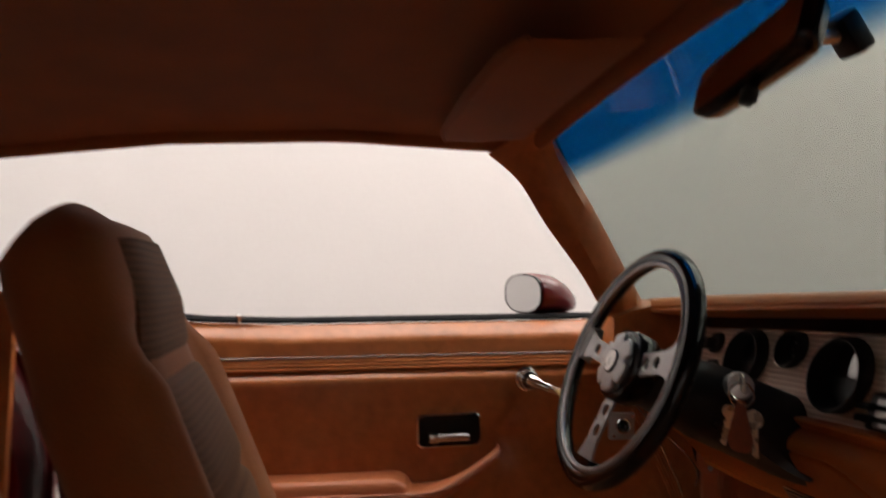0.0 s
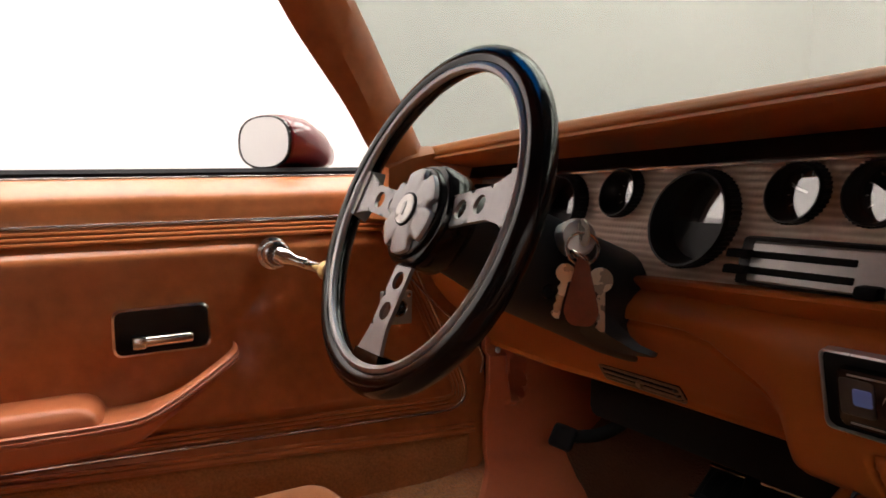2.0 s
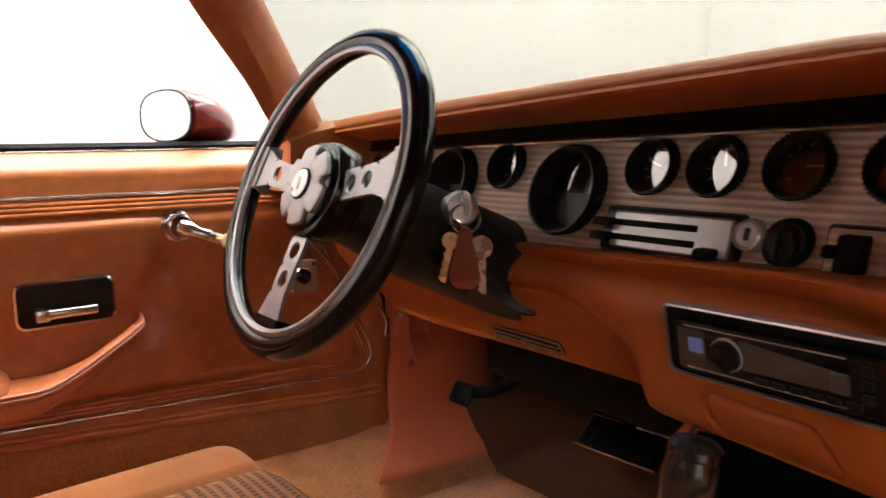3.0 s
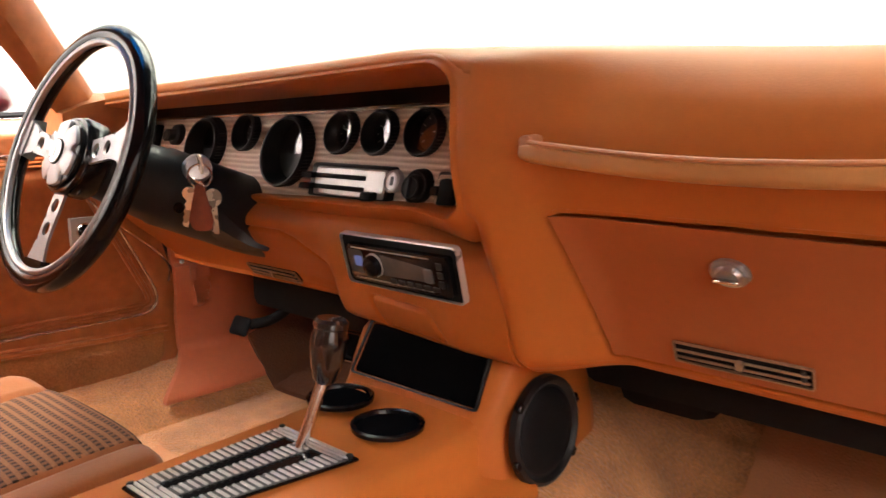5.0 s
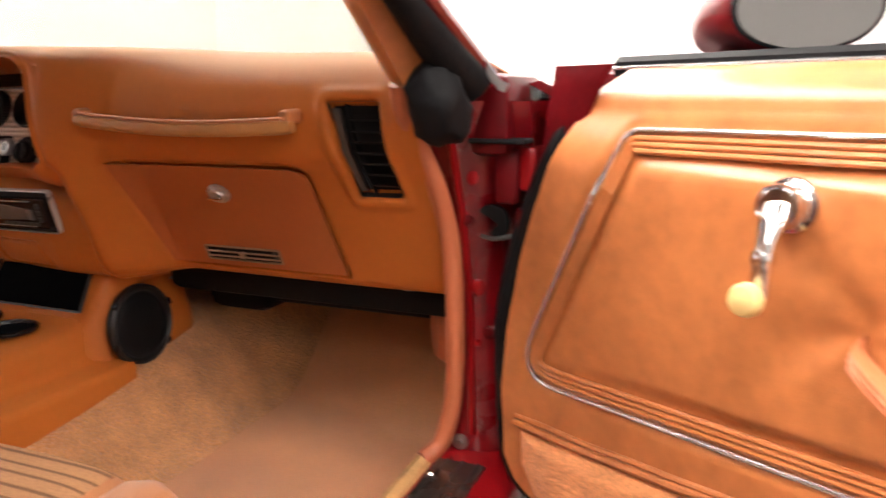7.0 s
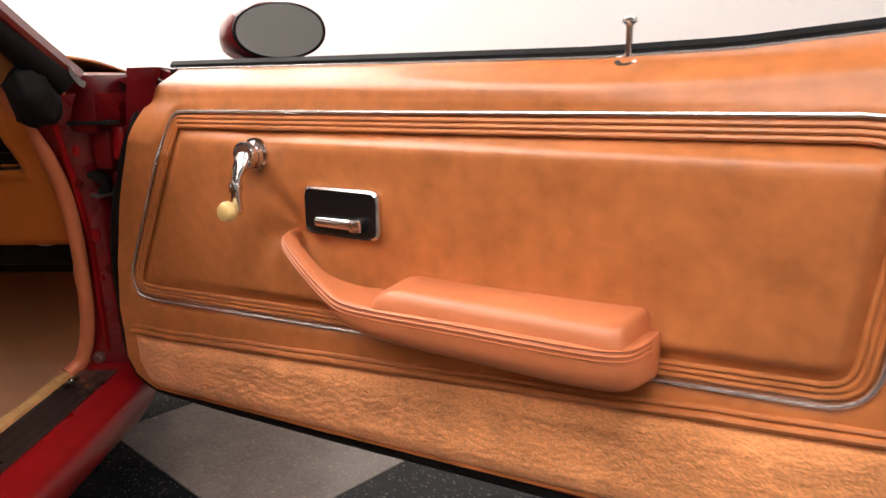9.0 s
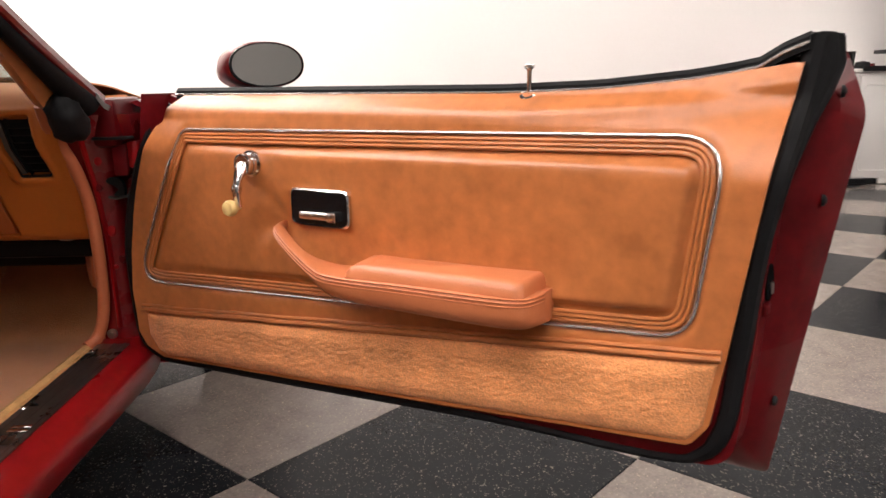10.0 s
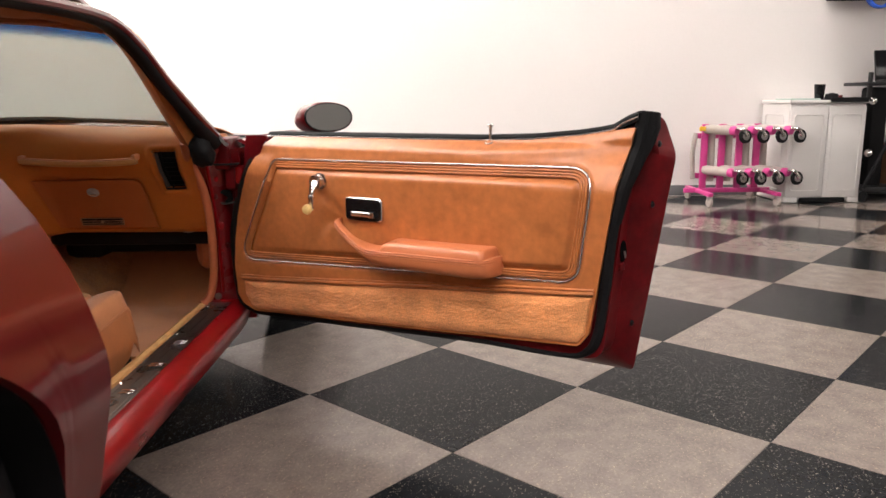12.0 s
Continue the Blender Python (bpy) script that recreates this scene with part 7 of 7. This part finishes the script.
# ---- seats ----
def seat(cx, label, cloth_seat, plush, lift=0.0, ahead=0.0, wide=0.268, rear=0.0, proud=0.026, drop=0.07):
    th = thing("bucket_seat", label, "car seat", (cx, 0.1, 0.2), "front seats")
    # cushion: side bolsters and a ribbed centre
    W = wide

    def cushion(x, y):
        u = (x - cx) / W
        z = 0.376 + 0.030 * ease(-0.15, 0.36, y) + proud * ease(0.60, 0.86, abs(u)) * ease(1.0, 0.93, abs(u))
        z -= 0.10 * ease(0.35, 0.42, y) ** 2
        z -= drop * ease(0.90, 1.0, abs(u)) ** 2
        return z + lift

    rows = []
    for j in range(49):
        y = -0.16 + 0.577 * j / 48
        ya = y + ahead * ease(-0.16, 0.3, y)
        rows.append([Vector((cx + W * u, ya - (0.012 * u * u + 0.035 * u ** 6) * ease(0.2, 0.43, y), cushion(cx + W * u, y) - 0.012 * math.exp(-((abs(u) - 0.60) / 0.02) ** 2))) for u in (k / 28 - 1 for k in range(57))])
    base = part("cushion", sheet(rows, (0, 0, -0.03)), plush, th, "tan velour seat cushion", 60)
    edge = [r[0] for r in rows] + rows[-1][1:] + [r[-1] for r in rows[::-1]][1:]
    part("cushion_side", loft([[p + Vector((math.copysign(0.004, p.x - cx), 0.003, -0.004)) for p in edge], [p + Vector((math.copysign(0.005, p.x - cx), 0.004, -0.05)) for p in edge], [Vector((cx + (p.x - cx) * 0.99, p.y - 0.004, 0.275)) for p in edge], [Vector((cx + (p.x - cx) * 0.96, p.y - 0.026, 0.232)) for p in edge], [Vector((cx + (p.x - cx) * 0.90, p.y - 0.07, 0.206)) for p in edge]], closed=False, caps=False), PALE, th, "pale tan vinyl seat side", 60)
    part("piping", tube([p + Vector((0, 0, -0.012)) + (Vector((p.x - cx, 0, 0)).normalized() * 0.002 if abs(p.x - cx) > 0.01 else Vector((0, 0.002, 0))) for p in edge], 0.004, 6), plush, th)
    ins = []
    for j in range(43):
        y = -0.12 + 0.520 * j / 42
        ya = y + ahead * ease(-0.16, 0.3, y)
        ins.append([Vector((cx + W * u, ya - 0.018 * u * u * ease(0.2, 0.43, y), cushion(cx + W * u, y) + 0.0045 * (1 - (abs(u) / 0.56) ** 8) + 0.0015 * math.sin(y * 2 * math.pi / 0.017))) for u in (0.56 * (k / 14 - 1) for k in range(29))])
    part("cushion_insert", sheet(ins, (0, 0, -0.01)), cloth_seat, th, "striped brown cloth seat centre", 60)
    # backrest, reclined, with a built-in head restraint
    base_p = Vector((cx, -0.045 - rear, 0.40))
    up = Vector((0, -0.40, 0.915)).normalized()
    fw = Vector((0, 0.915, 0.40)).normalized()

    def half(h):
        return lerp_table([(0.0, 0.250), (0.12, 0.258), (0.28, 0.254), (0.34, 0.246), (0.375, 0.222), (0.42, 0.208), (0.47, 0.190), (0.51, 0.168), (0.535, 0.140), (0.55, 0.108), (0.56, 0.06)], h)

    def back3(u, h, d):
        return base_p + Vector((half(h) * u, 0, 0)) + up * h + fw * d

    rings = []
    for k in range(33):
        h = 0.56 * k / 32
        c = ease(0.56, 0.50, h) * 0.75 + 0.25
        ring_ = []
        for q in (2 * math.pi * i / 40 for i in range(40)):
            u, w = math.cos(q), math.sin(q)
            uu = math.copysign(abs(u) ** 0.55, u)
            dd = math.copysign(abs(w) ** 0.6, w)
            d = (0.048 if dd > 0 else 0.075) * dd * c
            if dd > 0:
                d += 0.034 * math.exp(-((abs(uu) - 0.86) / 0.11) ** 2) * ease(0.40, 0.31, h) - 0.012 * math.exp(-((abs(uu) - 0.66) / 0.05) ** 2) * ease(0.44, 0.36, h)
            if dd > 0:
                d += 0.016 * dd * ease(0.34, 0.42, h) * c
            ring_.append(back3(uu, h, d))
        rings.append(ring_)
    part("backrest", loft(rings), plush, th, "tan velour backrest with built-in head restraint", 60)
    ins = []
    for k in range(33):
        h = 0.05 + 0.44 * k / 32
        ins.append([back3(u, h, 0.050 + 0.016 * ease(0.34, 0.42, h) + 0.004 * (1 - (u / 0.68) ** 6) - 0.010 * (abs(u) / 0.68) ** 6 + 0.010 * math.sin(math.pi * min(1, h / 0.33)) - 0.016 * math.exp(-((h - 0.33) / 0.012) ** 2) - 0.012 * math.exp(-((h - 0.15) / 0.012) ** 2)) for u in (0.66 * (i / 10 - 1) for i in range(21))])
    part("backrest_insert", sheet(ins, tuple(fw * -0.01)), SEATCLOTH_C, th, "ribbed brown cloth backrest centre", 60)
    for sx in (-1, 1):
        part("seat_track", box(cx + sx * 0.20 - 0.018, cx + sx * 0.20 + 0.018, -0.15, 0.38, 0.19, 0.245, 0.006), MATTBLACK, th)
    return th


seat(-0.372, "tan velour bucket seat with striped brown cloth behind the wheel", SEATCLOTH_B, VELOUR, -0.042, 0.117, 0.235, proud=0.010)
seat(0.415, "tan velour bucket seat with ribbed brown cloth beside the open door", SEATCLOTH_A, LITVELOUR, wide=0.238, rear=0.03, proud=0.014, drop=0.022)

# remote mirror control and pull cord on the closed door's front corner
rmc = thing("mirror_control", "bright square plate with a mirror joystick on the door trim", "control", (-0.76, 0.64, 0.53))
part("plate", box(-0.766, -0.7535, 0.634, 0.686, 0.532, 0.585, 0.002), ALU, rmc)
for yy, zz in ((0.641, 0.539), (0.679, 0.578)):
    part("screw", lathe([(0.004, 0), (0.0035, 0.002), (0.001, 0.003)], turn_to((-0.7535, yy, zz), (1, 0, 0)), 12), CHROME, rmc)
part("bezel", lathe([(0.016, 0), (0.016, 0.004), (0.0145, 0.006), (0.0125, 0.005), (0.0125, 0.001)], turn_to((-0.7535, 0.659, 0.560), (1, 0, 0)), 24), CHROME, rmc, "chrome bezel")
part("joystick", lathe([(0.0125, 0.001), (0.011, 0.004), (0.006, 0.006), (0.0045, 0.016), (0.005, 0.022), (0.001, 0.0235)], turn_to((-0.7535, 0.659, 0.560), (1, 0, 0)), 20), GLOSSBLACK, rmc, "black joystick")
cord = thing("wire", "thin pale wire hanging by the closed door's hinge", "wire", (-0.74, 0.82, 0.45))
part("cable", tube(smooth_path([(-0.752, 0.66, 0.63), (-0.745, 0.72, 0.565), (-0.742, 0.79, 0.505), (-0.742, 0.815, 0.47), (-0.742, 0.812, 0.44)], 6), 0.0024, 6), RIBALU, cord)

# ---- things along the far wall ----
cab = thing("storage_cabinet", "white resin two-door storage cabinet against the wall", "cabinet", (4.8, 5.0, 0))
CX0, CX1, CY0, CY1, CH = 4.46, 5.11, 4.80, 5.36, 0.845
part("body", box(CX0, CX1, CY0 + 0.02, CY1, 0.03, CH, 0.012), WHITEPLASTIC, cab)
part("top", box(CX0 - 0.012, CX1 + 0.012, CY0 - 0.005, CY1 + 0.005, CH, CH + 0.03, 0.01), WHITEPLASTIC, cab)
for x0, x1 in ((CX0 + 0.006, (CX0 + CX1) / 2 - 0.004), ((CX0 + CX1) / 2 + 0.004, CX1 - 0.006)):
    dr = part("door", box(x0, x1, CY0, CY0 + 0.022, 0.05, CH - 0.02, 0.006), WHITEPLASTIC, cab)
    out = rect(x1 - x0 - 0.07, CH - 0.2, 0.03, 5, (x0 + x1) / 2, 0.43)
    part("moulding", tube([(u, CY0 + 0.001, v) for u, v in out], 0.006, 8, closed=True), WHITEPLASTIC, dr)
so = rect(0.36, CH - 0.2, 0.03, 5, 5.09, 0.43)
part("side_moulding", tube([(CX0 - 0.001, u, v) for u, v in so], 0.006, 8, closed=True), WHITEPLASTIC, cab)
part("toe_kick", box(CX0 + 0.14, CX1 - 0.12, CY0 + 0.0, CY0 + 0.03, 0.004, 0.045, 0.006), MATTBLACK, cab)
part("foot", box(CX0, CX0 + 0.12, CY0 + 0.005, CY1, 0.004, 0.05, 0.006), WHITEPLASTIC, cab)
part("foot", box(CX1 - 0.1, CX1, CY0 + 0.005, CY1, 0.004, 0.05, 0.006), WHITEPLASTIC, cab)

TOPZ = CH + 0.03
cupt = thing("black_cup", "tall black plastic cup on the cabinet", "cup", (4.80, 5.02, TOPZ))
part("shell", lathe([(0.034, 0), (0.036, 0.002), (0.047, 0.13), (0.045, 0.132), (0.034, 0.006)], Matrix.Translation((4.80, 5.02, TOPZ)), 20), GLOSSBLACK, cupt)
sp = thing("polishing_pad", "dark round polishing pad with a red tag on the cabinet", "pad", (4.90, 5.0, TOPZ))
part("foam", lathe([(0.05, 0), (0.06, 0.02), (0.05, 0.05), (0.002, 0.06)], Matrix.Translation((4.90, 5.0, TOPZ)), 20), MATTBLACK, sp)
part("tag", box(4.93, 4.96, 4.93, 4.95, TOPZ, TOPZ + 0.04, 0.006), REDPAINT, sp)
tray = thing("black_tray", "low black tray lying on the cabinet", "tray", (5.0, 4.95, TOPZ))
part("dish", box(4.78, 5.10, 4.78, 4.98, TOPZ, TOPZ + 0.012, 0.004), MATTBLACK, tray)
part("lip", box(4.78, 5.10, 4.772, 4.782, TOPZ - 0.02, TOPZ + 0.02, 0.004), MATTBLACK, tray)
cl = thing("folded_cloth", "pale green folded cloth on the cabinet", "cloth", (4.62, 5.0, TOPZ))
part("fold", box(4.49, 4.74, 4.86, 5.18, TOPZ, TOPZ + 0.014, 0.006), surface("green_cloth", (0.42, 0.52, 0.48), 0.9, var=0.1, bump=0.3), cl)

# pink rack with wheel dollies hung on it
rack = thing("dolly_rack", "bright pink steel rack on casters holding wheel dollies", "rack", (4.0, 4.75, 0))
RX0, RX1, RY = 3.70, 4.34, 4.95
rk = bmesh.new()
box(RX0 - 0.06, RX1 + 0.05, RY - 0.02, RY + 0.02, 0.085, 0.125, 0.004, bm=rk)
part("base_bar", rk, PINK, rack)
for x in (RX0 + 0.05, RX1 - 0.02):
    part("base_bar", box(x - 0.02, x + 0.02, RY - 0.36, RY + 0.25, 0.09, 0.12, 0.004), PINK, rack)
    for y in (RY - 0.33, RY + 0.22):
        cs = part("caster", lathe([(0.01, -0.012), (0.036, -0.012), (0.038, 0), (0.036, 0.012), (0.01, 0.012)], pose(x, y, 0.041, 0, 90, 15), 18), GREYPIPE, rack, "grey rubber caster")
        part("fork", box(x - 0.02, x + 0.02, y - 0.018, y + 0.018, 0.055, 0.09, 0.005), STEEL, cs)
part("top_bar", box(RX0 + 0.07, RX1 - 0.06, RY + 0.02, RY + 0.04, 0.645, 0.665, 0.003), PINK, rack)
UPR = [RX0 + 0.10 + 0.152 * k for k in range(4)]
for x in UPR:
    part("upright", box(x - 0.028, x + 0.028, RY - 0.012, RY + 0.02, 0.12, 0.68, 0.005), PINK, rack)


def dolly(x):
    th = thing("wheel_dolly", "pink and grey car wheel dolly hung upright on the rack", "wheel dolly", (x, RY - 0.05, 0.2), "wheel dollies")
    d = Vector((0.50, -0.86, -0.02)).normalized()
    for z in (0.635, 0.285):
        root = Vector((x + 0.02, RY - 0.03, z))
        rl = part("roller", lathe([(0.012, -0.03), (0.036, -0.028), (0.040, 0.0), (0.040, 0.235), (0.012, 0.237)], turn_to(root, d), 18), GREYPIPE, th, "grey roller")
        tip = root + d * 0.262
        part("hub", lathe([(0.01, -0.035), (0.036, -0.033), (0.04, 0.0), (0.034, 0.028), (0.01, 0.03)], turn_to(tip, d), 14), PINK, rl)
        axle = Vector((0.25, -0.95, 0.1))
        wc = tip + Vector((0.075, -0.045, -0.045))
        cst = part("caster", lathe([(0.014, -0.016), (0.050, -0.016), (0.057, -0.007), (0.057, 0.007), (0.050, 0.016), (0.014, 0.016)], turn_to(wc, axle), 24), MATTBLACK, th, "black caster wheel")
        part("disc", lathe([(0.032, -0.019), (0.033, 0.017), (0.028, 0.021), (0.002, 0.022)], turn_to(wc, axle), 20), STEEL, cst)
        part("fork", tube(smooth_path([tip + Vector((0.01, -0.015, 0.02)), tip + Vector((0.05, -0.06, 0.01)), wc + Vector((0.005, -0.025, 0))], 4), 0.02, 10, flat=0.8), CHROME, cst)
        part("root_cap", lathe([(0.01, -0.03), (0.024, -0.028), (0.024, 0.02), (0.01, 0.022)], turn_to(root - d * 0.11 + Vector((0, 0, -0.06)), d), 14), PINK, rl)
    part("side_bar", tube(smooth_path([(x - 0.07, RY + 0.06, 0.20), (x - 0.085, RY + 0.05, 0.42), (x - 0.06, RY + 0.06, 0.60)], 5), 0.022, 10), GREYPIPE, th)
    part("ram", tube([(x + 0.075, RY + 0.04, 0.18), (x + 0.07, RY + 0.04, 0.62)], 0.034, 12), GREYPIPE, th)
    return th


for x in UPR:
    dolly(x)
part("tag", box(RX0 + 0.04, RX0 + 0.09, RY - 0.05, RY - 0.02, 0.62, 0.66, 0.004), surface("yellow_tag_paint", (0.75, 0.45, 0.02), 0.5, var=0.05, bump=0), rack)

# black service cart with a tilted screen
cart = thing("service_cart", "black wheeled service cart with hoses beside the cabinet", "cart", (5.55, 4.85, 0))
part("column", box(5.20, 5.34, 4.88, 5.10, 0.12, 0.98, 0.03), MATTBLACK, cart)
part("shelf", box(5.10, 5.85, 4.80, 5.20, 0.99, 1.02, 0.006), BLACK, cart)
part("lower_shelf", box(5.12, 5.85, 4.75, 5.20, 0.10, 0.14, 0.006), BLACK, cart)
for x in (5.13, 5.82):
    part("post", box(x - 0.015, x + 0.015, 4.82, 4.85, 0.86, 1.10, 0.004), BLACK, cart)
    part("caster", lathe([(0.012, -0.014), (0.044, -0.014), (0.048, 0), (0.044, 0.014), (0.012, 0.014)], pose(x, 4.78, 0.052, 0, 90, 20), 20), MATTBLACK, cart)
for z in (0.86, 0.42):
    part("ram_end", lathe([(0.005, -0.03), (0.03, -0.025), (0.032, 0.02), (0.012, 0.03)], turn_to((5.19, 4.86, z), (-0.6, -0.7, 0.1)), 16), CHROME, cart, "chrome fitting")
part("hose", tube(smooth_path([(5.36, 4.84, 0.62), (5.26, 4.78, 0.42), (5.14, 4.74, 0.22), (5.10, 4.74, 0.13)], 6), 0.016, 10), RUBBER, cart)
part("box", box(5.42, 5.70, 4.85, 5.1, 0.14, 0.5, 0.01), surface("brown_cardboard", (0.30, 0.14, 0.07), 0.8, var=0.15, bump=0.1), cart)
scr = thing("laptop", "black laptop screen tilted back on the cart", "laptop", (5.5, 5.05, 1.02))
part("screen", box(-0.22, 0.22, -0.012, 0.012, 0, 0.27, 0.006, m=pose(5.50, 5.02, 1.03, -14, 0, 0)), GLOSSBLACK, scr)
part("keyboard", box(5.28, 5.72, 4.82, 5.02, 1.02, 1.04, 0.004), BLACK, scr)
wl = thing("wall_shelf", "dark wall shelf holding a coiled blue hose and clutter", "shelf", (5.4, 5.2, 1.72))
part("board", box(4.98, 6.4, 5.14, 5.40, 1.745, 1.765, 0.004), MATTBLACK, wl)
for k in range(4):
    part("jar", lathe([(0.03, 0), (0.04, 0.01), (0.04, 0.1), (0.02, 0.12)], Matrix.Translation((5.06 + 0.32 * k, 5.2, 1.765)), 16), (IVORY, STEEL, BLACK, PINK)[k], wl)
hose = thing("coiled_hose", "coiled bright blue hose on the wall shelf", "hose", (5.3, 5.2, 1.735))
part("coil", tube([(5.32 + 0.11 * math.cos(a), 5.17 - 0.003 * a, 1.77 + 0.0 + 0.11 * math.sin(a)) for a in (2 * math.pi * k / 24 for k in range(72))], 0.013, 8), BLUE, hose)

# ---- tiled floor, last ----
slab_ob = structure("floor", box(ROOM_W - 0.2, ROOM_E + 0.2, ROOM_S - 0.2, ROOM_N + 0.2, -0.12, -0.0035, 0), SLAB, "checkered black and warm grey vinyl tile floor, waxed", "floor")
TILE, ANG = 0.600, radians(47.4)
T0 = Vector((1.505, 0.238, 0))
tu, tv = Vector((math.cos(ANG), math.sin(ANG), 0)), Vector((math.cos(ANG - math.pi / 2), math.sin(ANG - math.pi / 2), 0))
tile_mesh = {}
for key, mt in (("black_tile", TILEBLACK), ("grey_tile", TILEGREY)):
    bm = box(-TILE / 2 + 0.0006, TILE / 2 - 0.0006, -TILE / 2 + 0.0006, TILE / 2 - 0.0006, -0.0035, 0.0, 0.0012, 1)
    bmesh.ops.recalc_face_normals(bm, faces=bm.faces)
    me = bpy.data.meshes.new(key)
    bm.to_mesh(me)
    bm.free()
    me.materials.append(mt)
    tile_mesh[key] = me
rest = {"black_tile": bmesh.new(), "grey_tile": bmesh.new()}
for i in range(-30, 31):
    for j in range(-30, 31):
        c = T0 + tu * TILE * (i + 0.5) + tv * TILE * (j + 0.5)
        key = "black_tile" if (i + j) % 2 else "grey_tile"
        if not (ROOM_W - 0.3 < c.x < ROOM_E + 0.3 and ROOM_S - 0.3 < c.y < ROOM_N + 0.3):
            continue
        if -2.0 < c.x < 8.2 and -1.9 < c.y < 5.75 and not (c.x > 5.5 and c.y < 0.2):
            ob = new("tile", tile_mesh[key])
            ob.location = c
            ob.rotation_euler = (0, 0, ANG)
            ob.parent = slab_ob
        else:
            h = TILE / 2 - 0.0006
            vs = [[rest[key].verts.new(c + tu * a + tv * b + Vector((0, 0, z))) for a, b in ((-h, -h), (h, -h), (h, h), (-h, h))] for z in (-0.0035, 0.0)]
            rest[key].faces.new(vs[1])
            for k in range(4):
                rest[key].faces.new((vs[0][k], vs[0][(k + 1) % 4], vs[1][(k + 1) % 4], vs[1][k]))
for key, mt in (("black_tile", TILEBLACK), ("grey_tile", TILEGREY)):
    ob = part("far_tiles", rest[key], mt, slab_ob)
    tagged(ob, "joined black vinyl tiles" if key == "black_tile" else "joined warm grey vinyl tiles", "", "", "stuff")
